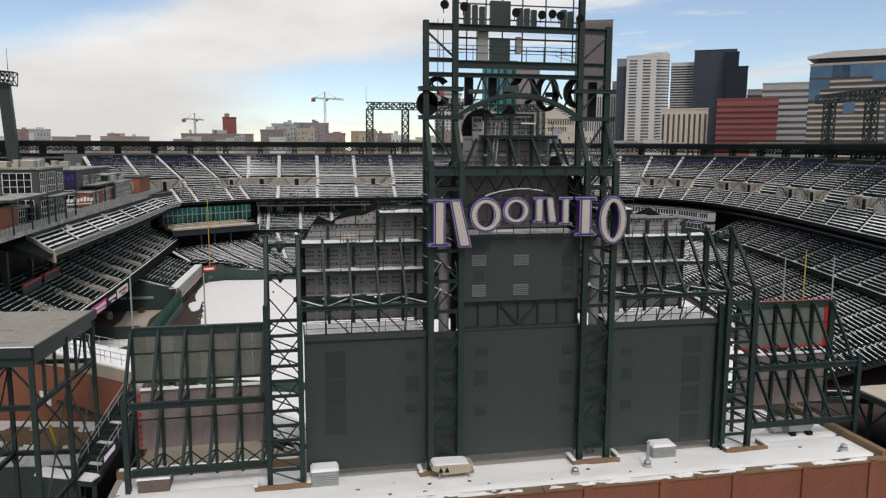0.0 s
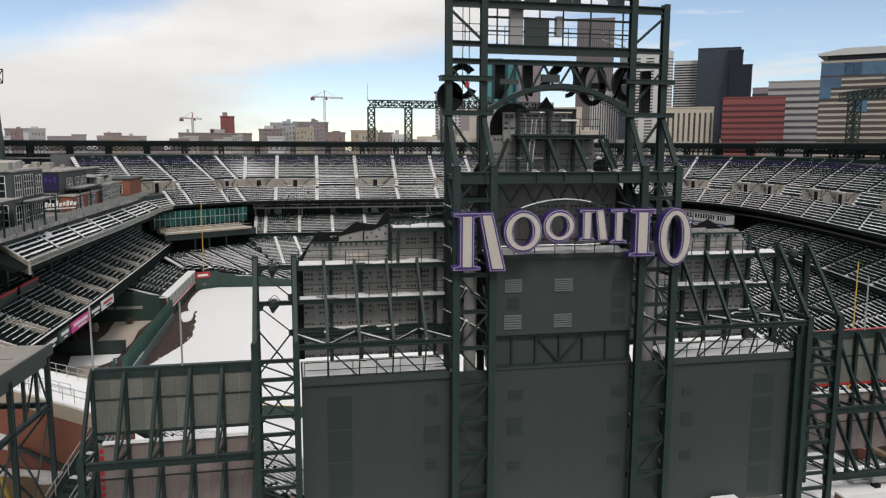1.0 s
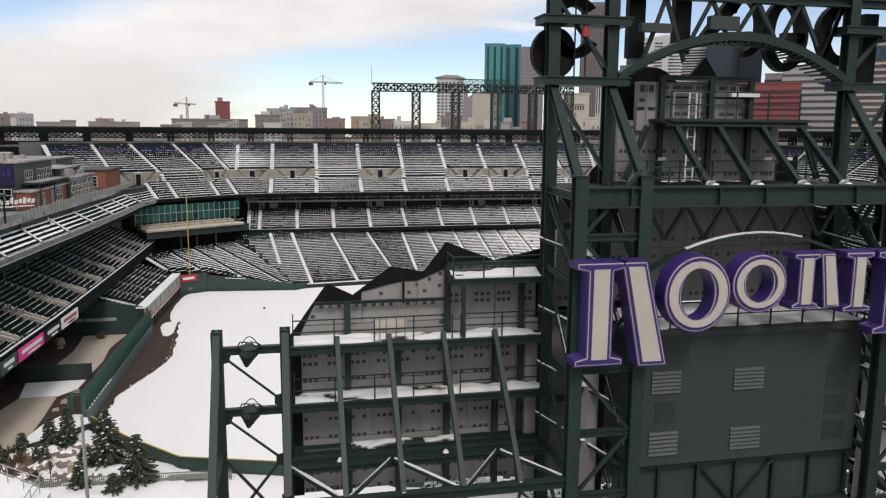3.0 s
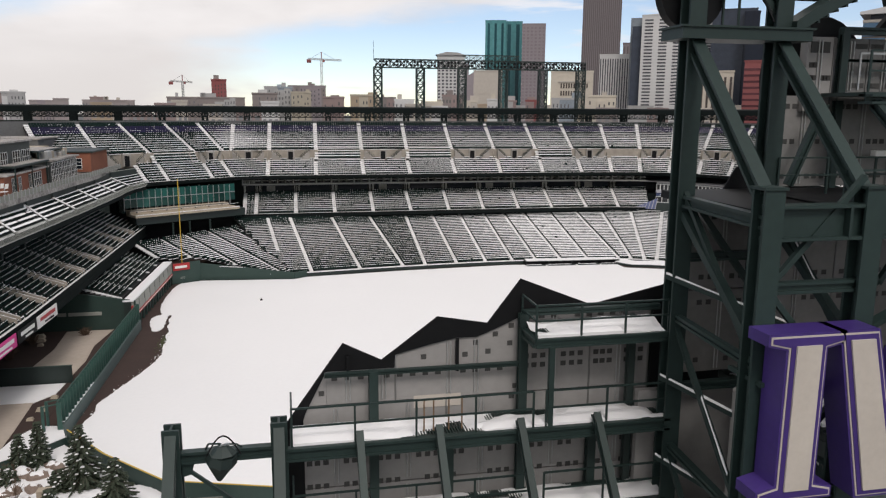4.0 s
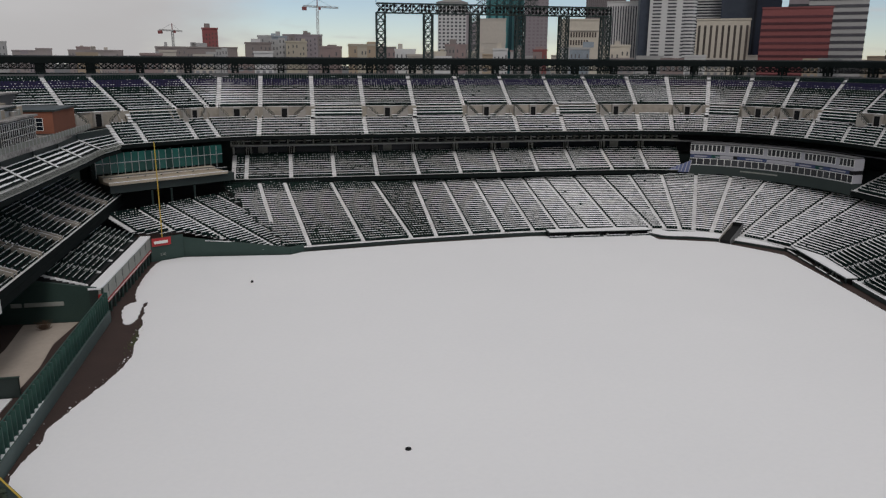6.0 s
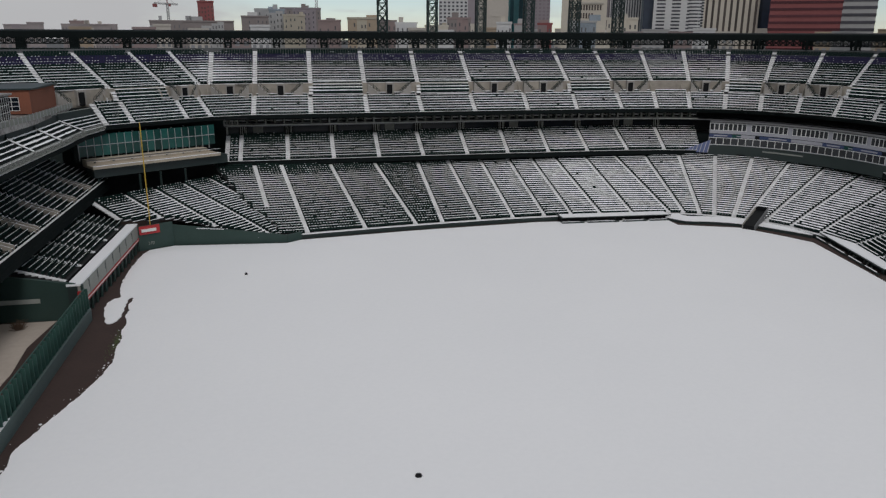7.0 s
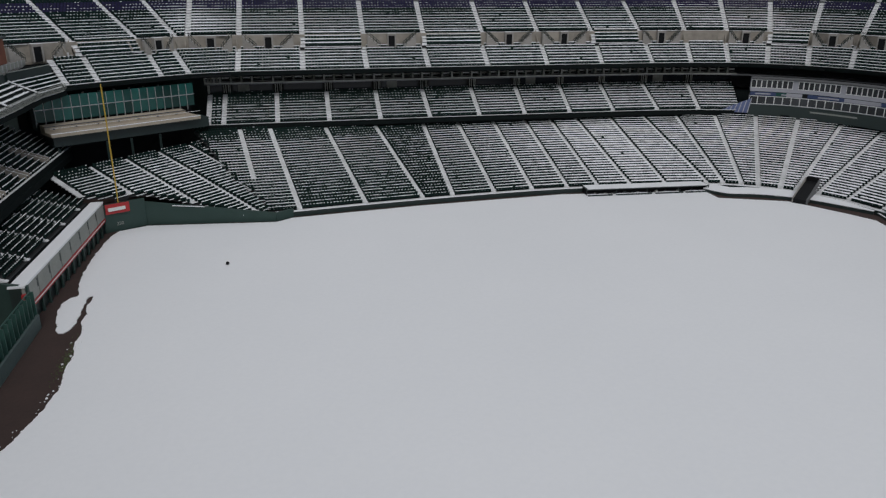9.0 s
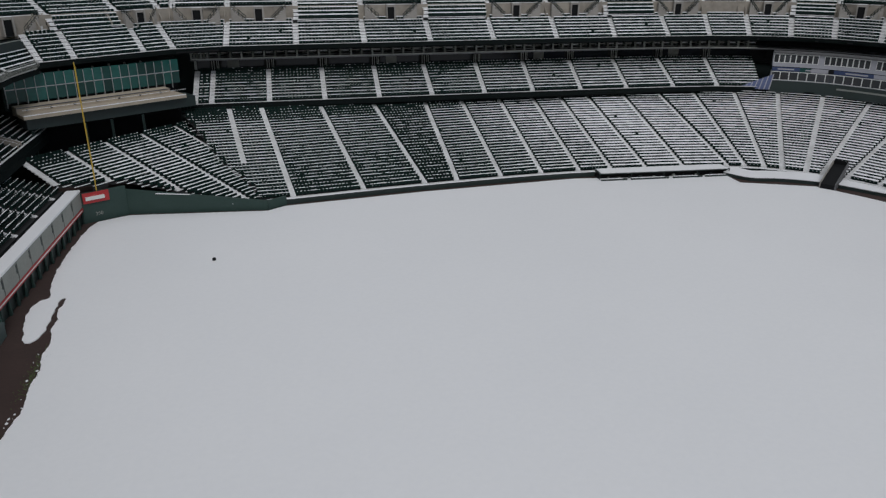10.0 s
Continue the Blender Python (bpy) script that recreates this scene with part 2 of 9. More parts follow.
TWIG = surface("bare_twigs", (0.13, 0.085, 0.055), (0.08, 0.05, 0.035), 1.5, 0.9)
WORN_ROOF = surface("worn_tan_roofing", (0.29, 0.27, 0.24), (0.20, 0.185, 0.165), 0.25, 0.8, 0, 0.1, 0, 1.6, 0.8)
HOUSE_GREEN = surface("weathered_house_green", (0.062, 0.070, 0.067), (0.038, 0.045, 0.043), 0.4, 0.7, 0, 0.1, 0.15)
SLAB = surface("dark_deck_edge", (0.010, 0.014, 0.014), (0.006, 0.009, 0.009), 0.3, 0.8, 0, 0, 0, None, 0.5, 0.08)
ROCK = surface("boulder_stone", (0.26, 0.20, 0.165), (0.15, 0.115, 0.095), 0.6, 0.9, 0, 0.4)


# ---- mesh helpers ----
class Mesher:
    """Collects solid pieces and becomes one mesh."""

    def __init__(self):
        self.v, self.f = [], []

    def solid(self, low, high, caps=True):
        k, n = len(self.v), len(low)
        self.v += [tuple(p) for p in low] + [tuple(p) for p in high]
        for i in range(n):
            j = (i + 1) % n
            self.f.append((k + i, k + j, k + n + j, k + n + i))
        if caps:
            self.f.append(tuple(range(k + n - 1, k - 1, -1)))
            self.f.append(tuple(range(k + n, k + 2 * n)))
        return self

    def box(self, x0, x1, y0, y1, z0, z1):
        low = [(x0, y0, z0), (x1, y0, z0), (x1, y1, z0), (x0, y1, z0)]
        return self.solid(low, [(x, y, z1) for x, y, _ in low])

    def bar(self, p, q, w, h=None, side=(0, 0, 1)):
        """A straight bar from p to q, w wide and h high."""
        p, q = Vector(p), Vector(q)
        h = h or w
        d = (q - p).normalized()
        s = Vector(side)
        if abs(d.dot(s)) > 0.98:
            s = Vector((0, 1, 0)) if abs(d.y) < 0.9 else Vector((1, 0, 0))
        a = d.cross(s).normalized()
        b = a.cross(d).normalized()
        ring = [a * (w / 2) + b * (h / 2), a * (-w / 2) + b * (h / 2), a * (-w / 2) - b * (h / 2), a * (w / 2) - b * (h / 2)]
        return self.solid([p + r for r in ring], [q + r for r in ring])

    def joist(self, p, q, w, h=None, side=(0, 0, 1), t=0.07):
        """A rolled steel section: two flanges and a web."""
        p, q = Vector(p), Vector(q)
        h = h or w
        d = (q - p).normalized()
        s = Vector(side)
        if abs(d.dot(s)) > 0.98:
            s = Vector((0, 1, 0))
        a = d.cross(s).normalized()
        b = a.cross(d).normalized()
        w2, h2, t2 = w / 2, h / 2, t * 0.4
        ring = [(-w2, -h2), (w2, -h2), (w2, t - h2), (t2, t - h2), (t2, h2 - t), (w2, h2 - t), (w2, h2), (-w2, h2), (-w2, h2 - t), (-t2, h2 - t), (-t2, t - h2), (-w2, t - h2)]
        self.solid([p + a * u + b * v for u, v in ring], [q + a * u + b * v for u, v in ring])
        return self

    def tube(self, p, q, r, r2=None, n=8):
        p, q = Vector(p), Vector(q)
        r2 = r if r2 is None else r2
        d = (q - p).normalized()
        a = d.cross(Vector((0, 0, 1)) if abs(d.z) < 0.9 else Vector((1, 0, 0))).normalized()
        b = d.cross(a)
        ring = [a * math.cos(i * math.tau / n) + b * math.sin(i * math.tau / n) for i in range(n)]
        return self.solid([p + v * r for v in ring], [q + v * r2 for v in ring])

    def slab(self, outline, y0, y1):
        """An upright plate: outline of (x, z), from y0 to y1."""
        return self.solid([(x, y0, z) for x, z in outline], [(x, y1, z) for x, z in outline])

    def flat(self, outline, z0, z1):
        """A lying plate: outline of (x, y), from z0 to z1."""
        return self.solid([(x, y, z0) for x, y in outline], [(x, y, z1) for x, y in outline])


HUB = Vector((2.36, 72.56, 37.96))
SPREAD = {"k": 1.0}


def set_out(k):
    """The decks are drawn on one plan; each ring of them is set out from the hub at its own scale."""
    SPREAD["k"] = k


def placed(v):
    k = SPREAD["k"]
    return (HUB[0] + (v[0] - HUB[0]) * k, HUB[1] + (v[1] - HUB[1]) * k, HUB[2] + (v[2] - HUB[2]) * k)


def thing(name, base, label, category, group="", kind=""):
    ob = new(name)
    ob.location = placed(base)
    ob.empty_display_size = 0.3
    return tagged(ob, label, category, group, kind)


def root_place(ob):
    while ob.parent:
        ob = ob.parent
    return ob.location


def part(name, mb, material, parent=None, label="", kind=""):
    """One mesh object, given in world places, under a thing or a part."""
    me = bpy.data.meshes.new(name)
    o = root_place(parent) if parent else Vector()
    me.from_pydata([(x - o[0], y - o[1], z - o[2]) for x, y, z in map(placed, mb.v)], [], mb.f)
    me.materials.append(material)
    ob = new(name, me)
    ob.parent = parent
    return tagged(ob, label, kind=kind)


def structure(name, mb, material, label, category=""):
    ob = part(name, mb, material)
    return tagged(ob, label, category or name.replace("_", " "), kind="structure")


def repeat(ob, offset):
    """The same part once more, moved by offset, on the same mesh."""
    c = ob.copy()
    scene.collection.objects.link(c)
    c.location = ob.location + Vector(offset)
    return c


def lattice(mb, p, q, size, cell, thick):
    """A square lattice mast or truss from p to q with zig-zag bracing."""
    p, q = Vector(p), Vector(q)
    d = (q - p).normalized()
    a = d.cross(Vector((0, 0, 1)) if abs(d.z) < 0.9 else Vector((0, 1, 0))).normalized()
    b = d.cross(a)
    c = [(a * i + b * j) * (size / 2) for i, j in ((1, 1), (-1, 1), (-1, -1), (1, -1))]
    for o in c:
        mb.bar(p + o, q + o, thick)
    n = max(1, round((q - p).length / cell))
    for i in range(n):
        u, v = p + (q - p) * (i / n), p + (q - p) * ((i + 1) / n)
        for k in range(4):
            e, g = c[k], c[(k + 1) % 4]
            mb.bar(u + e, v + g, thick * 0.7)
            mb.bar(u + g, v + e, thick * 0.7)
            mb.bar(v + e, v + g, thick * 0.7)
    return mb


# ---- plan curves ----
def spline(points, step=1.5):
    """A smooth line through points, thinned to about even steps, as an array."""
    p = np.array(points, float)
    p = np.vstack([2 * p[0] - p[1], p, 2 * p[-1] - p[-2]])
    out = []
    for i in range(1, len(p) - 2):
        a, b, c, d = p[i - 1:i + 3]
        n = max(2, int(np.linalg.norm(c - b) / step))
        for k in range(n):
            t = k / n
            out.append(0.5 * ((2 * b) + (c - a) * t + (2 * a - 5 * b + 4 * c - d) * t * t + (3 * b - a - 3 * c + d) * t ** 3))
    out.append(p[-2])
    return np.array(out)


def stations(line, spacing, phase=0.0):
    """Places along a plan line every so many metres, each with the direction in which the rows climb (to the line's left)."""
    seg = np.linalg.norm(np.diff(line, axis=0), axis=1)
    s = np.concatenate([[0], np.cumsum(seg)])
    at = np.arange(phase, s[-1] + 1e-6, spacing)
    if at[-1] < s[-1] - spacing * 0.4:
        at = np.append(at, s[-1])
    if at[0] > spacing * 0.4:
        at = np.insert(at, 0, 0.0)
    out = []
    for a in at:
        pt = np.array([np.interp(a, s, line[:, k]) for k in (0, 1)])
        lo, hi = max(a - 4, 0), min(a + 4, s[-1])
        d = np.array([np.interp(hi, s, line[:, k]) - np.interp(lo, s, line[:, k]) for k in (0, 1)])
        d /= np.linalg.norm(d)
        out.append((pt, np.array([-d[1], d[0]])))
    return out


def along(line, a):
    """A place on a plan line at arc length a, with the way its rows climb."""
    seg = np.linalg.norm(np.diff(line, axis=0), axis=1)
    s = np.concatenate([[0], np.cumsum(seg)])
    a = min(max(a, 0.0), s[-1])
    pt = np.array([np.interp(a, s, line[:, k]) for k in (0, 1)])
    lo, hi = max(a - 4, 0), min(a + 4, s[-1])
    d = np.array([np.interp(hi, s, line[:, k]) - np.interp(lo, s, line[:, k]) for k in (0, 1)])
    d /= np.linalg.norm(d)
    return pt, np.array([-d[1], d[0]])


def aisle_lines(line, front, back, pairs):
    """Aisles that run from one arc length at the front offset to another at the back offset."""
    out = []
    for a, b in pairs:
        (p, n), (q, m) = along(line, a), along(line, b)
        f, g = p + n * front, q + m * back
        v = (g - f) / (back - front)
        out.append((f - v * front, v))
    return out


def headed(line, table):
    """Aisles from places on a line, each with its own heading in degrees from north."""
    out = []
    for a, h in table:
        p, n = along(line, a)
        out.append((p, n if h is None else np.array([math.sin(radians(h)), math.cos(radians(h))])))
    return out


def sweep(mb, st, profile):
    """A profile of (out, z) points, closed, swept along stations."""
    n = len(profile)
    k = len(mb.v)
    for p, o in st:
        mb.v += [(p[0] + o[0] * d, p[1] + o[1] * d, z) for d, z in profile]
    for i in range(len(st) - 1):
        for j in range(n):
            m = (j + 1) % n
            a, b = k + i * n, k + (i + 1) * n
            mb.f.append((a + j, b + j, b + m, a + m))
    mb.f.append(tuple(range(k, k + n)))
    mb.f.append(tuple(range(k + (len(st) - 1) * n + n - 1, k + (len(st) - 1) * n - 1, -1)))
    return mb


def cover(x, y, bias):
    """How much snow lies at a place of the stands, 0 to 1."""
    v = noise.noise(Vector((x * 0.045, y * 0.045, 3.1))) * 0.26 + noise.noise(Vector((x * 0.9, y * 0.9, 9.0))) * 0.2
    return min(1.0, max(0.0, bias + v))


def seating_deck(label, st, rows, tread, riser, z0, bias, group, d0=0.0, purple=(), aisle=1.25, nose=0.9, seat_w=0.55, dry=None, drop=0.55, keep=None, step_from=0):
    """Sections of stepped seating between aisles. Each section is one thing: terrace, seats, snow, aisle, front wall."""
    made = []
    aisle *= 0.66
    for k in range(len(st) - 1):
        (pa, na), (pb, nb) = st[k], st[k + 1]
        base = (float(pa[0]), float(pa[1]), z0)

        def at(u, d):
            x = (pa[0] + na[0] * d) * (1 - u) + (pb[0] + nb[0] * d) * u
            y = (pa[1] + na[1] * d) * (1 - u) + (pb[1] + nb[1] * d) * u
            return x, y

        rng = random.Random(int(pa[0] * 37 + pa[1] * 11 + z0 * 5))
        own = rng.uniform(-0.05, 0.05)
        sec = thing("seating_section", base, label, "seating", group)
        ter, seats, pur, snow, steps = Mesher(), Mesher(), Mesher(), Mesher(), Mesher()
        prof = [(d0, z0 - 0.5)]
        for i in range(rows):
            prof += [(d0 + i * tread, z0 + i * riser), (d0 + (i + 1) * tread, z0 + i * riser)]
        prof += [(d0 + rows * tread, z0 + (rows - 1) * riser - 0.5)]
        edges = []
        if keep is None:
            sweep(ter, [st[k], st[k + 1]], prof)
        for i in range(rows):
            zi = z0 + i * riser
            d = d0 + i * tread
            lo, hi = 0.0, 1.0
            if keep is not None:
                good = [j / 40 for j in range(41) if keep(*at(j / 40, d + 0.4))]
                if len(good) < 2:
                    continue
                lo, hi = good[0], good[-1]
                edges += [(*at(lo, d), zi), (*at(hi, d), zi), (*at(lo, d + tread), zi), (*at(hi, d + tread), zi)]
            xa, ya = at(0, d)
            xb, yb = at(1, d)
            length = math.hypot(xb - xa, yb - ya)
            if length < aisle + 1.0:
                continue
            ua = aisle / length if i >= step_from else 0.0
            # steps of the aisle, two to a row, with snow trodden into them
            for h in (0, 1) if lo < 0.02 and i >= step_from else ():
                dd = d + h * tread / 2
                c = [at(0.002, dd), at(ua, dd), at(ua, dd + tread / 2), at(0.002, dd + tread / 2)]
                if cover(c[0][0] * 2 + 7, c[0][1] * 2, max(0.35, bias(*c[0]) if callable(bias) else bias)) > 0.1:
                    zt = zi + 0.12 + h * riser * 0.5
                    steps.solid([(*q2, zi - 0.02) for q2 in c], [(*at(0.002, dd + 0.12), zt), (*at(ua, dd + 0.12), zt), (*c[2], zt + 0.05), (*c[3], zt + 0.05)])
            # seats
            n = int(length * (1 - ua) / seat_w)
            ex, ey = (xb - xa) / length, (yb - ya) / length
            ox, oy = -ey, ex
            target = pur if i in purple else seats
            vv, ff = target.v, target.f
            for s in range(n):
                u = ua + (s + 0.5) / n * (1 - ua)
                if not lo <= u <= hi:
                    continue
                cx, cy = at(u, d + tread * 0.66)
                w, t0, t1 = 0.22, -0.10, 0.10
                q = len(vv)
                for zz, lean in ((zi + 0.28, 0.0), (zi + 0.80, 0.07)):
                    for sx, sy in ((-w, t0), (w, t0), (w, t1), (-w, t1)):
                        vv.append((cx + ex * sx + ox * (sy + lean), cy + ey * sx + oy * (sy + lean), zz))
                ff += [(q, q + 1, q + 5, q + 4), (q + 1, q + 2, q + 6, q + 5), (q + 2, q + 3, q + 7, q + 6), (q + 3, q, q + 4, q + 7), (q + 4, q + 5, q + 6, q + 7)]
            # snow on the tread, and on the seats one by one where it is thin
            m = max(1, n // 2)
            for s in range(m):
                u0, u1 = ua + s / m * (1 - ua), ua + (s + 1) / m * (1 - ua)
                if not lo <= (u0 + u1) / 2 <= hi:
                    continue
                cx, cy = at((u0 + u1) / 2, d)
                c = cover(cx, cy, bias(cx, cy) if callable(bias) else bias) + own
                if dry is not None and i >= dry:
                    c -= 0.095 * (i - dry + 1)
                if c > 0.17:
                    a, b = d + 0.02, d + 0.08 + c * tread * 0.45
                    snow.flat([at(u0, a), at(u1, a), at(u1, b), at(u0, b)], zi, zi + 0.04 + 0.08 * c)
                um = (u0 + u1) / 2
                for v0, v1 in ((u0, um), (um, u1)):
                    thin = c + rng.uniform(-0.09, 0.09)
                    if rng.random() > 0.995 + 3.4 * min(0.0, thin + 0.14):
                        continue
                    e = min(1.0, max(0.02, thin))
                    g = (v1 - v0) * 0.33 * min(1.0, max(0.0, (0.17 - thin) / 0.17))
                    v0, v1 = v0 + g * rng.uniform(0.7, 1.3), v1 - g * rng.uniform(0.7, 1.3)
                    h = 0.02 + 0.13 * e
                    full = min(1.0, max(0.0, (e - 0.32) / 0.5))
                    a, b = d + tread * (0.50 - 0.13 * full), d + tread * 0.50 + 0.06 + 0.34 * e
                    zf = zi + 0.80 + h - 0.13 * full
                    snow.solid([(*at(v0, a), zf - 0.07), (*at(v1, a), zf - 0.07), (*at(v1, b), zi + 0.72), (*at(v0, b), zi + 0.72)], [(*at(v0, a + 0.04), zf), (*at(v1, a + 0.04), zf), (*at(v1, b), zi + 0.81 + h), (*at(v0, b), zi + 0.81 + h)])
        if edges:
            ter.v += [(x, y, z - 0.7) for x, y, z in edges[:2]] + edges
            ter.f += [(j, j + 1, j + 3, j + 2) for j in range(0, len(edges), 2)]
        part("terrace", ter, TERRACE, sec, "wet concrete terrace, darkened in colour for the shade between rows")
        part("seating", seats, SEAT, sec, "rows of folded dark green seats", "stuff")
        if pur.v:
            part("purple_seating", pur, SEAT_PURPLE, sec, "one row of purple seats", "stuff")
        if snow.v:
            part("snow", snow, SNOW, sec, "strips of snow along the rows", "stuff")
        if steps.v:
            part("aisle_stair", steps, AISLE_SNOW, sec, "snow-covered aisle steps", "stuff")
        if nose:
            fw, cap = Mesher(), Mesher()
            sweep(fw, [st[k], st[k + 1]], [(d0 - 0.25, z0 - drop), (d0 - 0.02, z0 - drop), (d0 - 0.02, z0 + nose), (d0 - 0.25, z0 + nose)])
            part("front_wall", fw, SLAB, sec, "near-black front wall")
            sweep(cap, [st[k], st[k + 1]], [(d0 - 0.28, z0 + nose), (d0 + 0.05, z0 + nose), (d0 + 0.05, z0 + nose + 0.07), (d0 - 0.28, z0 + nose + 0.07)])
            part("wall_cap", cap, SNOW_OLD, sec, "snow along the front wall")
        made.append(sec)
    return made


# ---- ground and field ----
structure("ground", Mesher().box(-16000, 16000, -3000, 24000, -1.2, -0.6), ASPHALT, "flat grey city ground running to the horizon", "ground")
structure("warning_track", Mesher().flat([(-60, 60), (112, 60), (118, 232), (-60, 246)], -0.6, 0.0), DIRT, "dark brown dirt warning track round the field", "ground")

edge = [(113.2, -10.9), (118, -15.6), (121.4, -18.7), (128.6, -24.0), (132.6, -24.8), (139, -24.0), (143, -23.9), (146.5, -22.9), (150.2, -21.7), (154, -20.5), (158, -19.6), (162, -19.2), (166, -19.6), (170.5, -19.8), (174, -20.0)]
left_edge = []
for i in range(304):
    y = 113.2 + i * 0.2
    x = float(np.interp(y, [e[0] for e in edge], [e[1] for e in edge]))
    k = min(1.0, max(0.0, (y - 130) / 6))
    x += k * (0.34 * noise.noise(Vector((y * 0.3, 0, 0))) + 0.16 * noise.noise(Vector((y * 1.3, 5, 0))) + 0.12 * noise.noise(Vector((y * 3.5, 9, 0))))
    left_edge.append((x, y))
# a tongue of snow towards the wall, parted from the field by a thawed streak
tongue = [(-20.1, 175.2), (-20.6, 177.4), (-20.6, 179.6), (-21.0, 181.6), (-20.8, 184.2), (-21.2, 185.2), (-21.5, 184.2), (-21.3, 181.8), (-21.3, 179.0), (-21.2, 176.8), (-21.7, 174.9), (-22.6, 174.7), (-23.2, 176.6), (-23.8, 179.0), (-24.2, 182.6), (-23.8, 184.6), (-23.1, 185.2), (-22.8, 186.0), (-23.4, 188.4), (-23.8, 191.0), (-24.0, 195.0), (-24.0, 200.0), (-23.8, 205.0), (-23.3, 209.2)]
tongue = [(float(x) + 0.22 * noise.noise(Vector((x * 1.1, y * 1.1, 2.0))), float(y)) for x, y in spline(tongue, 0.4)]


def snow_sheet(name, outline, z, label):
    bm = bmesh.new()
    vs = [bm.verts.new((x, y, z)) for x, y in outline]
    es = [bm.edges.new((vs[i], vs[(i + 1) % len(vs)])) for i in range(len(vs))]
    bmesh.ops.triangle_fill(bm, edges=es, use_beauty=True, use_dissolve=False)
    r = bmesh.ops.extrude_face_region(bm, geom=bm.faces[:])
    bmesh.ops.translate(bm, verts=[g for g in r["geom"] if isinstance(g, bmesh.types.BMVert)], vec=(0, 0, 0.10))
    bmesh.ops.recalc_face_normals(bm, faces=bm.faces[:])
    me = bpy.data.meshes.new(name)
    bm.to_mesh(me)
    bm.free()
    me.materials.append(SNOW)
    return tagged(new(name, me), label, "snow", kind="structure")


snow_sheet("field_snow", left_edge + tongue + [(-22.6, 211.5), (-18.6, 213.6), (1.8, 211.6), (4.4, 213.4), (27, 216.3), (54, 218.4), (81.6, 215.4), (81.6, 210.6), (93, 206), (98, 197.5), (100.2, 193), (97, 176), (92, 152), (83, 125), (74, 98), (60, 94), (30, 101), (8, 106.6)], 0.0, "unbroken white snow covering the ball field")
# ---- plan of the stands ----
MAIN = spline([(-10, 231.5), (20, 232), (60, 232.3), (88, 231), (102, 225.5), (110.5, 215), (115, 201), (115, 183), (110.5, 158), (104, 132), (97.5, 106), (94, 92)])
i_a = int(np.argmin(np.hypot(MAIN[:, 0] - 97.5, MAIN[:, 1] - 228)))
i_b = int(np.argmin(np.hypot(MAIN[:, 0] - 115.2, MAIN[:, 1] - 196)))
CLUB_A, CLUB_B = aisle_lines(MAIN, 0.3, 9.8, [(0.0, 0.2), (2.7, 3.0), (12.4, 12.7), (22.0, 22.3), (31.7, 32.0), (41.4, 41.5), (51.3, 51.7), (60.6, 61.2), (70.1, 70.7), (79.4, 79.8), (89.0, 89.0), (97.8, 98.0), (106.3, 106.0)]), stations(MAIN[i_b:], 9.4)
UP_LINE = np.vstack([np.array([(-34.3, 118.6), (-33.0, 148.3), (-31.8, 168), (-30.9, 192.5), (-30.4, 206)]), spline([(-30.6, 216.5), (-24, 221.8), (-10, 231.2)]), spline([(-8, 232.2), (20, 233), (60, 233.3), (89, 232), (103, 226.3), (111.6, 215.5), (116, 201), (116, 183), (111.5, 158), (105, 132), (98.5, 106), (95, 92)])])
LOWER = spline([(4.5, 214.2), (27, 217.2), (54, 219.2), (81, 217.3), (91, 213.5), (98.5, 206), (102.6, 196), (103.3, 187), (98.5, 172), (93, 150), (84, 122), (74.5, 96)])

UP_RF = aisle_lines(UP_LINE, 0.3, 4.4, [(5, 7.7), (18, 20.3), (30.5, 33), (41.5, 44.5), (54, 55.5), (67, 68), (79, 79.5), (91.5, 91.5), (100.1, 100.9)])
UP_MAIN = aisle_lines(UP_LINE, 0.3, 6.86, [(100.1, 101.3), (105.1, 105.9), (115.9, 116.7), (120.9, 121.4), (129.4, 129.8), (141.1, 141.5), (153.0, 153.2), (164.9, 165.0), (176.7, 176.9), (188.8, 189.4), (200.3, 201.2), (211.1, 211.8), (219.4, 220.4), (227.0, 227.6), (234.4, 234.5), (241.8, 240.9), (249.6, 247.9), (257.6, 255.5), (266.5, 263.2), (275.0, 270.9), (283.7, 279.2), (293.0, 288.4), (304.3, 298.2), (316.3, 309.9), (329.6, 322.4), (343.0, 336.8), (356.0, 351.0), (369.0, 365.0)])

# ---- stands ----
BACK_LINE = np.vstack([np.array([(-49, 207.6), (-40, 213.2)]), spline([(-30.6, 219.0), (-22, 224.3), (-10, 231.2)]), spline([(-8, 232.2), (20, 233), (60, 233.3), (89, 232), (103, 226.3), (111.6, 215.5), (116, 201), (116, 183), (111.5, 158), (105, 132), (98.5, 106), (95, 92)])])
BACK = aisle_lines(BACK_LINE, 8.0, 19.2, [(4.5, 4.5), (15.8, 15.1), (26.8, 24.3), (37.4, 34.8), (44.2, 43.0), (45.8, 47.8), (52.3, 52.8), (64.0, 64.6), (75.6, 76.1), (87.5, 88.0), (99.5, 99.8), (111.1, 111.2), (122.7, 122.8), (133.0, 133.0), (142.5, 143.1), (150.1, 150.4), (156.8, 156.7), (163.2, 163.0), (170.5, 169.5), (178.4, 177.3), (186.8, 185.4), (196.2, 194.0), (205.3, 203.5), (215.9, 213.2), (226.3, 223.6), (237.2, 235.1), (249.0, 247.0), (261.0, 259.0), (273.0, 271.0)])
# what joins the two upper tiers bay by bay: p a portal, b bridging rows, - a plain wall
BAYS = "ppbp-ppbpbppbp-pbppbppbppbpp"
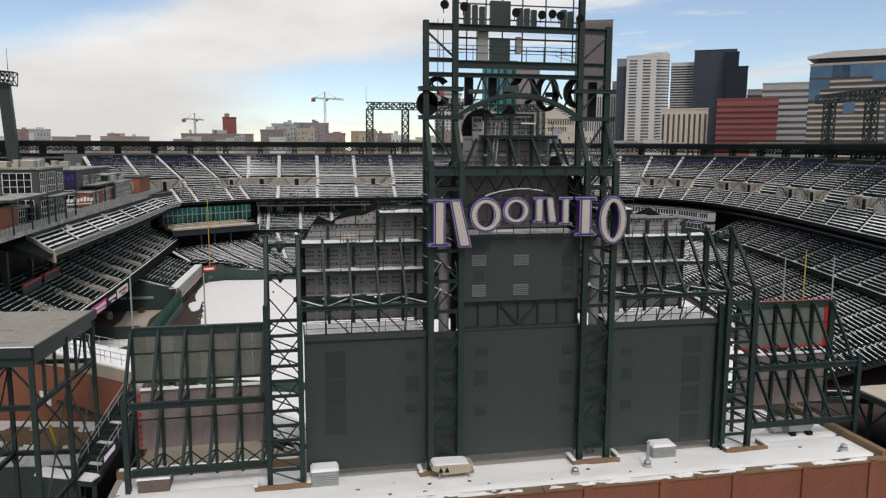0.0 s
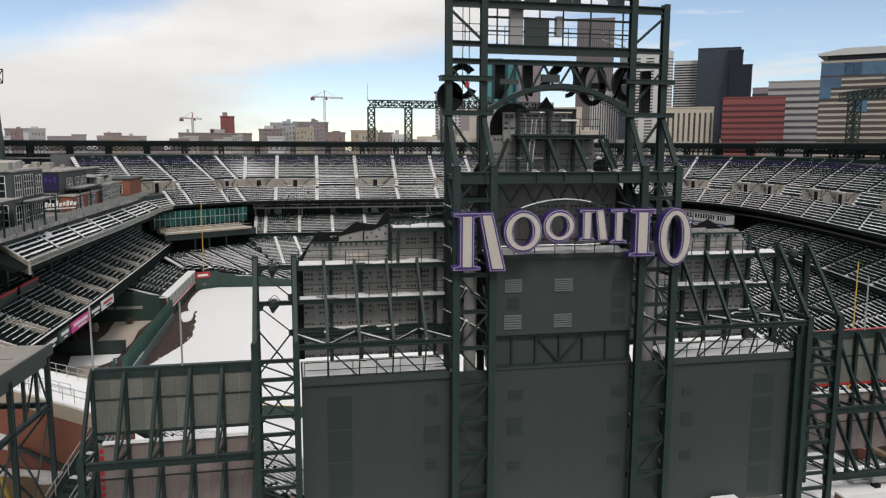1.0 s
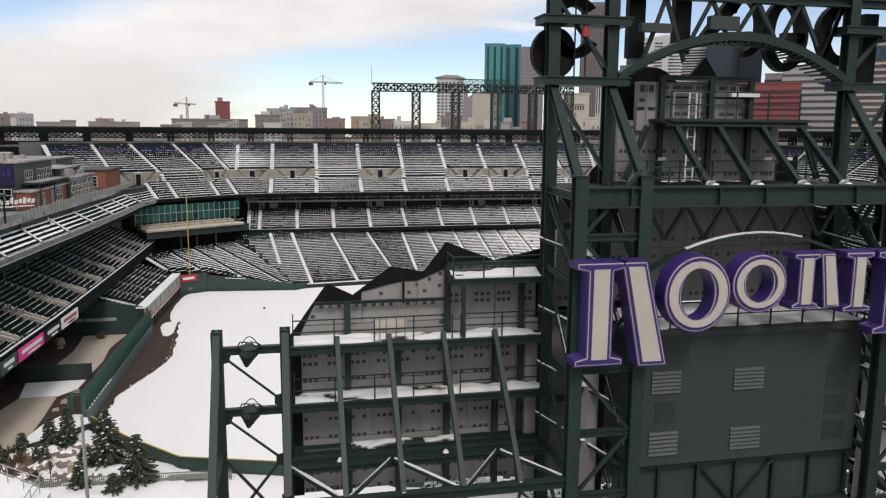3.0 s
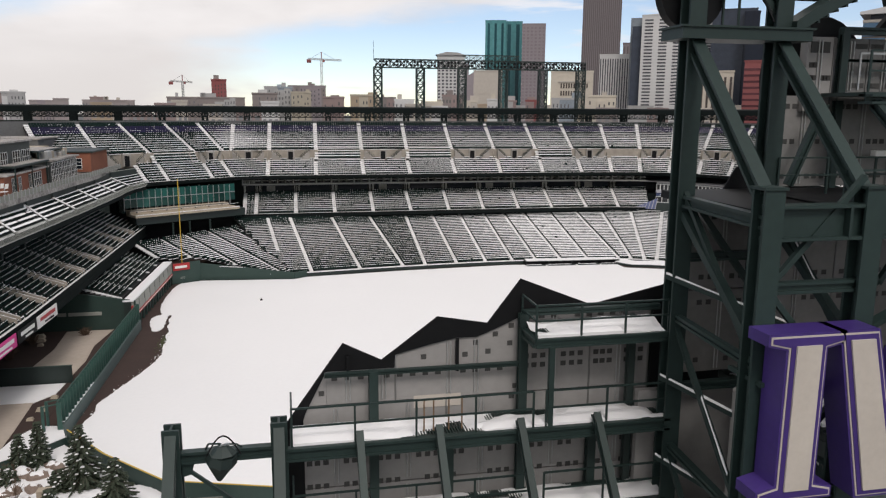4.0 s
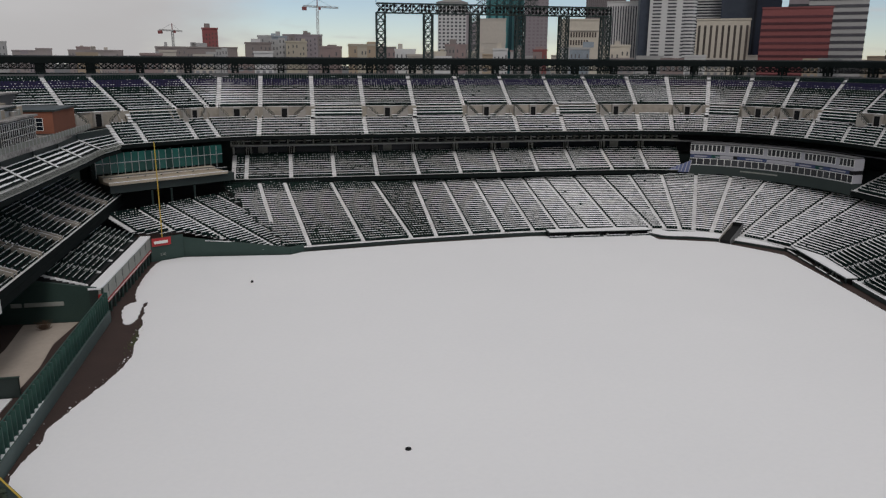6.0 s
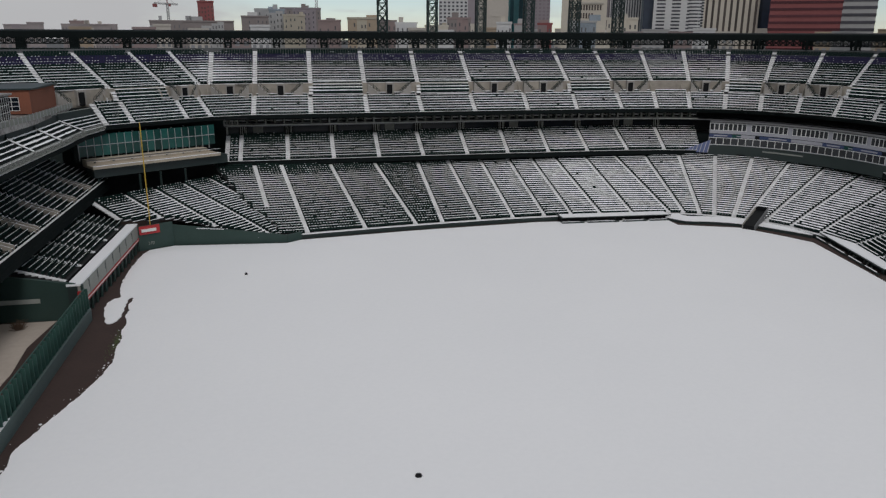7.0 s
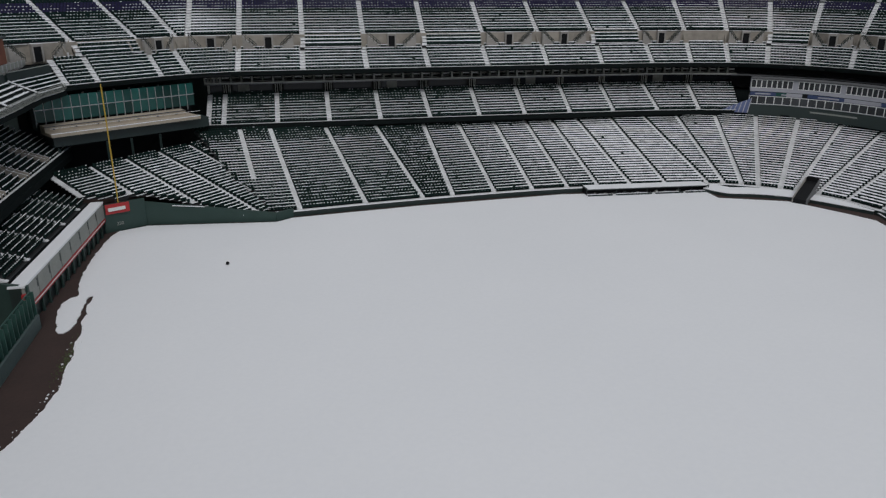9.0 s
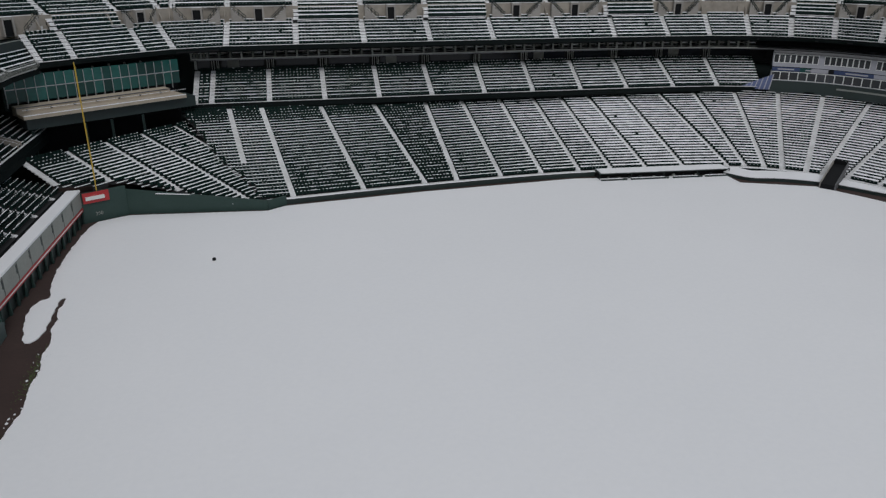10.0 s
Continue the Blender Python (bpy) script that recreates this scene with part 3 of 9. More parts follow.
CANOPY = spline([(-120, 253.5), (-60, 253.6), (0, 253.6), (88, 252.6), (104, 248.5), (118, 240), (129, 226), (136, 205), (136, 182), (131, 155), (124, 126), (114, 90)])


def bowl_snow(x, y):
    return 0.08 + 0.50 * min(1, max(0, (x - 26) / 36)) - 0.45 * min(1, max(0, (196 - y) / 25)) * (x > 60)


BOWL = headed(LOWER, [(1.0, -10.1), (12.5, -11.9), (23.0, -13.0), (28.5, -2.5), (36.5, -3.9), (44.0, -3.2), (51.0, -3.5), (57.0, -4.2), (63.5, -6.0), (70.5, -4.5), (78.8, -6.0), (81.8, 4.5), (85.0, 16.5), (87.8, 29.5), (91.5, 39.8), (94.0, 53.2), (97.8, 63.0), (103.0, 70.5), (109.5, 74.0)] + [(a, None) for a in (118, 126.4, 134.8, 143.2, 151.6, 160, 168.4, 176.8, 185.2, 193.6, 202, 210)])
seating_deck("stepped rows of dark green seats striped with snow", BOWL, 33, 0.84, 0.30, 0.85, bowl_snow, "lower seating bowl", 0.6, (), 1.35, 0.1, dry=24)
# the corner block stands askew to the rest; a seam runs from its back to the kink in the wall
SEAM = [(-14.0, 242.0), (-10.6, 235.3), (-4.8, 223.3), (-1.8, 220.3), (2.3, 212.1)]


def behind_wall(x, y):
    return y > float(np.interp(x, [-40, -24.4, -18.8, 1.8, 4.6, 9], [206, 211.2, 214.3, 212.2, 214.2, 214.8])) + 0.5


def west_of_seam(x, y):
    return x < float(np.interp(-y, [-q[1] for q in SEAM], [q[0] for q in SEAM]))


corner_way, corner_row = np.array([-0.72, 0.694]), np.array([0.694, 0.72])
corner_st = [(np.array([1.3, 215.1]) + corner_row * a, corner_way) for a in (-23.0, -16.2, -9.44, -2.67, 4.2, 13.0)]
seating_deck("askew block of dark green seat rows dusted with snow", corner_st, 30, 0.85, 0.255, 0.65, 0.32, "lower seating bowl", 0.0, (), 1.35, 0, dry=25, keep=lambda x, y: behind_wall(x, y) and west_of_seam(x, y))
wedge_st = [(np.array([-12.0, 213.0]), np.array([-0.16, 0.987])), (np.array([-0.6, 213.9]), np.array([-0.16, 0.987])), BOWL[0]]
seating_deck("wedge of dark green seat rows beside the askew block", wedge_st, 33, 0.84, 0.30, 0.85, 0.20, "lower seating bowl", 0.6, (), 1.35, 0, dry=24, keep=lambda x, y: behind_wall(x, y) and not west_of_seam(x, y), step_from=11)
set_out(1.054)
seating_deck("raised deck of dark green seats with snowy aisles", CLUB_A, 11, 0.86, 0.385, 12.5, lambda x, y: 0.03 + 0.40 * min(1, max(0, (x - 15) / 50)), "club deck", 0.3, (), 1.35, 0.1, dry=6, drop=0.4)
seating_deck("raised deck of dark green seats with snowy aisles", CLUB_B, 11, 0.86, 0.385, 12.5, 0.10, "club deck", 0.3, (), 1.35, 0.1, dry=8, drop=0.4)
set_out(1.075)
seating_deck("front tier of the upper deck with snowy green seats", UP_MAIN, 8, 0.82, 0.46, 21.7, lambda x, y: 0.32 + 0.12 * min(1, max(0, (x - 20) / 40)) - 0.18 * (x > 108), "upper deck front tier", 0.3, (), 1.5, 0.25, drop=0.2)
seating_deck("steep upper deck rows of snowy green seats", BACK, 14, 0.80, 0.47, 27.7, lambda x, y: 0.32 + 0.10 * min(1, max(0, (x - 30) / 40)) - 0.24 * (x > 108) + 0.6 * math.exp(-((x + 11) ** 2 + (y - 243) ** 2) / 45), "upper deck back tier", 8.0, (9, 10, 11), 1.5, 0, dry=5)
seating_deck("short upper tier of snowy green seats below the roof terrace", UP_RF, 5, 0.82, 0.44, 21.0, 0.56, "outfield upper tier", 0.3, (), 1.5, 0.2, dry=4)
for k, ((p, n), (p2, n2)) in enumerate(zip(UP_RF, UP_RF[1:])):
    fr = thing("tier_front_rail", (float(p[0]), float(p[1]), 21.4), "pale picket rail on the front of the short tier", "railing", "outfield tier rails")
    pk, tr = Mesher(), Mesher()
    m = max(8, int(np.linalg.norm(p2 - p) / 0.28))
    for i in range(m + 1):
        a = p * (1 - i / m) + p2 * (i / m) - n * 0.05
        pk.box(a[0] - 0.02, a[0] + 0.02, a[1] - 0.03, a[1] + 0.03, 21.3, 22.3)
    tr.bar((*(p - n * 0.05), 22.33), (*(p2 - n2 * 0.05), 22.33), 0.08).bar((*(p - n * 0.05), 21.35), (*(p2 - n2 * 0.05), 21.35), 0.1)
    part("picketing", pk, BOARD_BACK, fr, "", "stuff")
    part("top_rail", tr, BOARD_BACK, fr)
    ws = thing("wind_screen", (float(p[0] + n[0] * 4.4), float(p[1] + n[1] * 4.4), 22.8), "dark green wind screen with a pale top rail", "screen", "outfield tier screens")
    a, b = (p + n * 4.35) * 0.97 + (p2 + n2 * 4.35) * 0.03, (p + n * 4.35) * 0.06 + (p2 + n2 * 4.35) * 0.94
    part("panel", Mesher().bar((*a, 23.9), (*b, 23.9), 0.1, 1.9), PANEL_MID, ws)
    part("top_rail", Mesher().bar((*a, 24.9), (*b, 24.9), 0.12), BOARD_BACK, ws)
    ar = thing("aisle_handrail", (float(p[0] + n[0] * 0.4), float(p[1] + n[1] * 0.4), 21.1), "snow-lined pipe handrail along an aisle of the short tier", "railing", "outfield tier handrails")
    pipe = part("pipe", Mesher().bar((*(p + n * 0.4), 21.95), (*(p + n * 4.2), 23.75), 0.1), BOARD_BACK, ar)
    part("snow_line", Mesher().bar((*(p + n * 0.5), 22.09), (*(p + n * 4.1), 23.80), 0.16), SNOW, pipe)
    for d in (0.45, 2.3, 4.1):
        part("post", Mesher().bar((*(p + n * d), 20.95 + 0.44 * int(d / 0.82)), (*(p + n * d), 21.9 + 0.474 * (d - 0.4)), 0.07), BOARD_BACK, ar)
p, n = UP_RF[0]
e = np.array([n[1], -n[0]]) / np.linalg.norm(n)
ends = [p - n * 0.25 - e * 0.35, p - n * 0.25, p + n * 4.7, p + n * 4.7 - e * 0.35]
structure("outfield_tier_end", Mesher().solid([(*a, 20.2 if i in (0, 1) else 21.8) for i, a in enumerate(ends)], [(*a, 21.9 if i in (0, 1) else 24.0) for i, a in enumerate(ends)]), STAND_WALL, "tan concrete end wall of the short tier", "wall")
structure("outfield_tier_back", sweep(Mesher(), UP_RF, [(4.45, 21.5), (4.7, 21.5), (4.7, 24.6), (4.55, 24.6)]), PANEL_DARK, "dark wall behind the short outfield tier", "wall")
set_out(1.0)
MEZZ = stations(np.array([(-34.5, 118), (-33.2, 150), (-32.6, 190), (-32.2, 229)]), 10.2, 0)
seating_deck("shaded mezzanine of dark green seats above the bullpen", MEZZ, 14, 0.84, 0.36, 9.8, lambda x, y: -0.10 + 0.4 * min(1, max(0, (y - 185) / 25)), "outfield mezzanine", 0.3, (), 1.1, 0.6)
RFLOW = stations(np.array([(-26.2, 178.6), (-25.4, 196), (-24.6, 211)]), 7.1, 0)
seating_deck("dark green seat rows behind the outfield scoreboard wall", RFLOW, 14, 0.84, 0.24, 5.1, -0.02, "outfield lower seats", 1.9, (), 1.0, 0)
BLEACH = stations(np.array([(92, 84), (70, 88), (55, 92), (30, 98), (15, 103)]), 9.0, 0)
seating_deck("bleacher rows of dark green seats with snow", BLEACH, 24, 0.84, 0.30, 3.2, 0.12, "outfield bleachers", 1.0, (), 1.1, 0.2)
CENTRE = stations(np.array([(11.4, 76.8), (0.1, 91.9), (-3.5, 96.7)]), 9.4, 0)
seating_deck("open bench rows in centre field with snow along every row", CENTRE, 17, 0.84, 0.36, 3.6, 0.62, "centre field rows", 1.0, (), 0.9, 0.2)

# walls, soffits and concourses that carry the stands
ALL = stations(MAIN, 4.7)
UPS = [s for s in stations(UP_LINE, 5.3, 1.1)]
UPB = stations(BACK_LINE, 5.3, 3.6)
set_out(1.054)
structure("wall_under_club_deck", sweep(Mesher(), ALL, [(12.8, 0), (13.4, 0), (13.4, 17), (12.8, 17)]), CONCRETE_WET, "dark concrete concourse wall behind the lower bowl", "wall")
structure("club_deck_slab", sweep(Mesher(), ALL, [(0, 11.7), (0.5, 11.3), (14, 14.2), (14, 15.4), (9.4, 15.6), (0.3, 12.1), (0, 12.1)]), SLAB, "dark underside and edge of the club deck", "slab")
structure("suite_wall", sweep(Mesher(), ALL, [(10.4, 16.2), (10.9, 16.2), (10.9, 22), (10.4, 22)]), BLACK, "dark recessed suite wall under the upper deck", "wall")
structure("suite_floor_edge", sweep(Mesher(), ALL, [(6.2, 18.95), (10.3, 18.95), (10.3, 19.15), (6.2, 19.15)]), CONCRETE_WET, "pale concrete balcony edge of the suites", "slab")
set_out(1.075)
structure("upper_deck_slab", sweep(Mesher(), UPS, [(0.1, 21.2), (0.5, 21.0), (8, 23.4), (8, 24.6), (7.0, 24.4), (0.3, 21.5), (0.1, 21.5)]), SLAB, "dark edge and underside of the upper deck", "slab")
structure("portal_wall", sweep(Mesher(), UPB, [(7.1, 24.6), (7.6, 24.6), (7.6, 27.75), (7.1, 27.75)]), STAND_WALL, "tan concrete wall between the upper tiers", "wall")
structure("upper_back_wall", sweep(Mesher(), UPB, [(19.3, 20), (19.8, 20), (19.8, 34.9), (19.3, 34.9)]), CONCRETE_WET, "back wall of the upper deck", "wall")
CAN = stations(CANOPY, 5.0)
structure("canopy_roof", sweep(Mesher(), CAN, [(-0.7, 37.0), (-0.7, 38.3), (-0.2, 38.5), (8.5, 38.7), (8.5, 37.6)]), SLAB, "thin dark green canopy roof round the stadium rim", "roof")
structure("rim_wall", sweep(Mesher(), CAN, [(7.5, 0), (8.1, 0), (8.1, 34.7), (7.5, 34.7)]), PANEL_DARK, "outer wall of the top concourse", "wall")
structure("rim_floor", sweep(Mesher(), CAN, [(-2.6, 33.3), (7.5, 33.3), (7.5, 33.7), (-2.6, 33.7)]), CONCRETE_WET, "top concourse floor", "floor")
set_out(1.0)
structure("field_wall", sweep(Mesher(), stations(LOWER, 3.0), [(0.1, 0), (0.5, 0), (0.5, 0.85), (0.1, 0.85)]), PANEL_DARK, "low dark green wall along the foul territory", "wall")
structure("field_wall_snow", sweep(Mesher(), stations(LOWER, 3.0), [(0.0, 0.85), (0.65, 0.85), (0.65, 0.95), (0.0, 0.93)]), SNOW, "line of snow along the low field wall", "snow")
structure("concourse_floor", Mesher().flat([(12.5, 63), (49, 63), (49, 68.5), (16, 79.5), (12.5, 80)], 9.0, 9.8), CONCRETE_WET, "outfield concourse behind the bleachers", "floor")
tuft = Mesher()
rng = random.Random(3)
for i in range(260):
    y = rng.gauss(168, 2.6)
    x = -20.0 + rng.gauss(0, 0.35)
    a = rng.uniform(0, math.tau)
    tuft.v += [(x, y, 0.0), (x + 0.05, y, 0.0), (x + 0.2 * math.cos(a), y + 0.2 * math.sin(a), rng.uniform(0.08, 0.2))]
    k = len(tuft.v) - 3
    tuft.f.append((k, k + 1, k + 2))
GRASS = surface("grass", (0.11, 0.19, 0.045), (0.06, 0.10, 0.03), 1.0, 0.8)
crumbs = Mesher()
for i in range(46):
    ex, ey = left_edge[rng.randrange(100, len(left_edge) - 6)]
    q = rng.uniform(0.02, 0.06) * (2.6 if rng.random() < 0.2 else 1)
    x, y = ex - abs(rng.gauss(0, 0.8)) + 0.15, ey + rng.uniform(-0.3, 0.3)
    n = rng.randrange(5, 8)
    ring_ = [(x + q * rng.uniform(0.6, 1.2) * math.cos(k * math.tau / n), y + 1.5 * q * rng.uniform(0.6, 1.2) * math.sin(k * math.tau / n)) for k in range(n)]
    crumbs.flat(ring_, 0.0, 0.03 + 0.2 * q)
tagged(part("snow_crumbs", crumbs, SNOW), "scattered crumbs of snow along the thawing edge", "snow", kind="stuff")
gt = part("grass", tuft, GRASS)
tagged(gt, "thin strip of green grass showing at the snow edge", "grass", kind="stuff")
# ---- roof deck behind the scoreboard ----
DECK = 11.2


def lumpy(name, x0, x1, y0, y1, z, label, height=0.12, step=0.5, seed=0.0):
    """A sheet of settled snow with a gently uneven top and a skirt."""
    nx, ny = int((x1 - x0) / step) + 1, int((y1 - y0) / step) + 1
    mb = Mesher()
    for j in range(ny + 1):
        for i in range(nx + 1):
            x, y = x0 + (x1 - x0) * i / nx, y0 + (y1 - y0) * j / ny
            rim = 0 if i in (0, nx) or j in (0, ny) else 1
            k = 0.5 + 0.5 * noise.noise(Vector((x * 0.5, y * 0.5, seed))) + 0.35 * noise.noise(Vector((x * 1.7, y * 1.7, seed)))
            mb.v.append((x, y, z + rim * height * max(0.15, k)))
    for j in range(ny):
        for i in range(nx):
            a = j * (nx + 1) + i
            mb.f.append((a, a + 1, a + nx + 2, a + nx + 1))
    ob = part(name, mb, SNOW)
    for p in ob.data.polygons:
        p.use_smooth = True
    return tagged(ob, label, "snow", kind="structure")


structure("roof_deck", Mesher().flat([(-14, 52.6), (49.5, 52.6), (49.5, 63), (0, 63), (0, 60.6), (-14, 60.6)], 10.5, DECK), CONCRETE, "flat roof deck at the foot of the scoreboard", "roof")
lumpy("roof_snow", -13.5, 49.1, 52.9, 57.4, DECK, "lumpy snow on the roof deck", 0.22, 0.4)
lumpy("roof_snow", 36.5, 49.1, 57.4, 62, DECK, "lumpy snow on the roof deck", 0.18, 0.5, 3.0)
lumpy("roof_snow", -13.5, 0.2, 57.4, 60.2, DECK, "lumpy snow on the roof deck", 0.18, 0.5, 6.0)
wall = thing("brick_wall", (20, 52, 0), "red brick outer wall with shallow piers and a rusty coping", "wall", kind="structure")
part("brickwork", Mesher().box(-13.5, 49.8, 51.9, 52.5, 0, 11.15), BRICK, wall)
for i in range(10):
    x = -10.2 + i * 6.4
    part("pier", Mesher().box(x, x + 0.7, 51.7, 51.9, 0, 11.3), BRICK, wall)
    part("coping", Mesher().box(x - 3.2, x + 3.15, 51.78, 52.65, 11.15, 11.24 + 0.06 * (i % 2)), WOOD, wall, "rusty metal coping with snow")

part("back_kerb", Mesher().box(-14, 0.2, 60.2, 60.75, 10.6, 11.85), WOOD, wall, "weathered timber kerb edged with snow")
part("kerb_snow", Mesher().box(-13.8, 0.1, 60.25, 60.6, 11.85, 11.95), SNOW, wall)
structure("back_terrace", Mesher().box(-14, 0.2, 60.8, 72, 8.6, 9.2), TAN, "tan paved terrace behind the billboard", "terrace")
part("side_kerb", Mesher().box(49.2, 49.8, 52.5, 64, 10.6, 11.75), WOOD, wall, "weathered side kerb")
part("side_brickwork", Mesher().box(49.8, 50.2, 51.9, 66, 0, 11.0), BRICK, wall)

# ---- the scoreboard ----
YF, YM, YB = 56.5, 60.5, 61.9
board = thing("scoreboard", (18, 58, DECK), "tall dark green steel scoreboard seen from its back, dusted with snow", "scoreboard")


def member(p, q, w, h=None, name="beam", mat=None, parent=None, lab=""):
    return part(name, Mesher().joist(p, q, w, h), mat or STEEL, parent or board, lab)


def rod(p, q, w, name="brace", mat=None, parent=None, lab=""):
    return part(name, Mesher().bar(p, q, w), mat or STEEL, parent or board, lab)


def rail(points, height=1.05, parent=None, name="guard_rail"):
    """A pipe guard rail with posts: one part."""
    mb = Mesher()
    for a, b in zip(points, points[1:]):
        a, b = Vector(a), Vector(b)
        for h in (height, height * 0.52):
            mb.bar(a + Vector((0, 0, h)), b + Vector((0, 0, h)), 0.045)
        n = max(1, round((b - a).length / 1.45))
        for i in range(0 if a == Vector(points[0]) else 1, n + 1):
            p = a + (b - a) * (i / n)
            mb.bar(p, p + Vector((0, 0, height)), 0.05)
    return part(name, mb, GREY_METAL if parent is not board and parent else STEEL, parent or board, "thin pipe guard rail")


def drift(x0, x1, y0, y1, z, parent, seed=0.0, keep=-0.25, height=0.12):
    """Snow lying on a ledge: one uneven sheet, heaped and thawed through in places."""
    n, m = max(3, int((x1 - x0) / 0.2)), max(3, min(10, int((y1 - y0) / 0.16)))
    hs = []
    for i in range(n + 1):
        for j in range(m + 1):
            x, y = x0 + (x1 - x0) * i / n, y0 + (y1 - y0) * j / m
            k = noise.noise(Vector((x * 0.42, y * 0.9 + z * 3.1, seed))) + 0.35 * noise.noise(Vector((x * 1.7, y * 2.1, seed + 5)))
            edge = min(1.0, 1.6 * j / m + 0.35, (m - j) * 3.0 / m + 0.25)
            hs.append((x, y, edge * height * min(1.25, 2.4 * (k - keep) + 0.25 * noise.noise(Vector((x * 3.1, y * 3.7, seed)))) if k > keep else -0.04))
    mb = Mesher()
    mb.v = [(x, y, z + max(h, -0.04)) for x, y, h in hs]
    for i in range(n):
        for j in range(m):
            q = (i * (m + 1) + j, (i + 1) * (m + 1) + j, (i + 1) * (m + 1) + j + 1, i * (m + 1) + j + 1)
            if max(hs[k][2] for k in q) > 0:
                mb.f.append(q)
    # the snow's front and back faces down to its bed
    for j in (0, m):
        for i in range(n):
            a, b = i * (m + 1) + j, (i + 1) * (m + 1) + j
            if max(hs[a][2], hs[b][2]) > 0:
                k = len(mb.v)
                mb.v += [(hs[a][0], hs[a][1], z - 0.02), (hs[b][0], hs[b][1], z - 0.02)]
                mb.f.append((a, b, k + 1, k) if j else (b, a, k, k + 1))
    return part("snow", mb, SNOW, parent, "snow caught on the steel", "stuff") if mb.f else None


def snowy_rod(p, q, w, a=0.0, b=1.0, mat=None):
    """A brace with snow lying along part of it."""
    r = rod(p, q, w, mat=mat)
    p, q = Vector(p), Vector(q)
    up = Vector((0, 0, w * 0.55 + 0.02))
    u, v = p + (q - p) * a + up, p + (q - p) * b + up
    mb = Mesher()
    cuts = [u + (v - u) * (i / 6) for i in range(7)]
    size = [w * 0.9 * (0.55 + 0.45 * noise.noise(c * 2.3)) for c in cuts]
    for i in range(6):
        mb.solid([cuts[i] + Vector(o) * size[i] for o in ((-0.5, -0.5, -0.3), (0.5, 0.5, -0.3), (0.2, 0.2, 0.5), (-0.2, -0.2, 0.5))], [cuts[i + 1] + Vector(o) * size[i + 1] for o in ((-0.5, -0.5, -0.3), (0.5, 0.5, -0.3), (0.2, 0.2, 0.5), (-0.2, -0.2, 0.5))])
    part("snow_line", mb, SNOW, r, "snow lying along the brace", "stuff")
    return r


drift(-13.2, 49.2, 52.0, 52.66, 11.28, wall, 61.0, -0.1, 0.12)
specks = Mesher()
rng = random.Random(23)
for k in range(16):
    x, y, q = rng.uniform(-12, 48), rng.uniform(53.2, 55.6), rng.uniform(0.03, 0.09)
    specks.box(x - q * 2, x + q * 2, y - q, y + q, DECK + 0.05, DECK + 0.17)
part("debris", specks, BARK, wall, "small dark scraps poking from the snow", "stuff")


def louvre(x0, x1, z0, z1, y=57.3):
    """A vent of slats standing a little proud of the cladding."""
    n = 6
    for i in range(n):
        z = z0 + (z1 - z0) * (i + 0.2) / n
        part("vent_slat", Mesher().solid([(x0, y - 0.01, z), (x1, y - 0.01, z), (x1, y + 0.02, z + 0.10), (x0, y + 0.02, z + 0.10)], [(x0, y - 0.09, z), (x1, y - 0.09, z), (x1, y - 0.03, z + 0.10), (x0, y - 0.03, z + 0.10)]), LOUVER, board, "pale metal vent slat")


# cladding, each wall in sheets with fine joints
for x0, x1, z0, z1, y, n in ((0.75, 10.3, 11.9, 22.8, 57.3, 4), (13.0, 23.1, 12.2, 22.8, 57.3, 4), (13.0, 23.1, 25.1, 30.4, 57.3, 4), (25.8, 35.8, 11.9, 22.7, 57.3, 4), (13.0, 23.1, 22.8, 25.1, 57.75, 4)):
    w = (x1 - x0) / n
    for i in range(n):
        part("cladding_sheet", Mesher().box(x0 + w * i + 0.002, x0 + w * (i + 1) - 0.002, y, y + 0.3, z0, z1), PANEL, board, "flat dark green metal cladding")
    part("cladding_core", Mesher().box(x0, x1, y + 0.08, y + 0.5, z0, z1 - 0.05), PANEL, board)
    part("sill", Mesher().box(x0, x1, y - 0.12, y + 0.4, z1, z1 + 0.12), PANEL, board)
for x0, x1 in ((10.4, 12.94), (23.15, 25.74)):
    part("bay_lining", Mesher().box(x0, x1, 57.5, 57.7, 11.9, 22.7), PANEL, board, "recessed green lining of the tower bay")
for x0, x1, z0, z1 in ((2.33, 3.9, 19.4, 21.6), (2.33, 3.9, 17.2, 19.3), (2.33, 3.9, 14.8, 17.1), (8.6, 9.75, 18.0, 19.2), (14.3, 15.4, 18.1, 19.4), (21.6, 22.75, 17.8, 19.0), (27.15, 28.1, 17.8, 18.9), (32.8, 34.5, 19.9, 21.4), (32.8, 34.5, 17.3, 19.6), (32.8, 34.5, 14.7, 17.0), (32.8, 34.5, 12.3, 14.4), (14.2, 15.05, 26.8, 27.65), (21.6, 22.6, 27.7, 28.75), (21.6, 22.6, 26.65, 27.5), (21.6, 22.6, 25.6, 26.4)):
    part("access_panel", Mesher().box(x0, x1, 57.28, 57.34, z0, z1), PANEL_MID, board, "darker green access panel")
for x0, x1, z0, z1 in ((14.0, 15.2, 28.0, 28.9), (14.0, 15.2, 25.5, 26.5), (17.45, 18.75, 27.95, 28.85), (17.45, 18.75, 25.5, 26.45)):
    louvre(x0, x1, z0, z1)
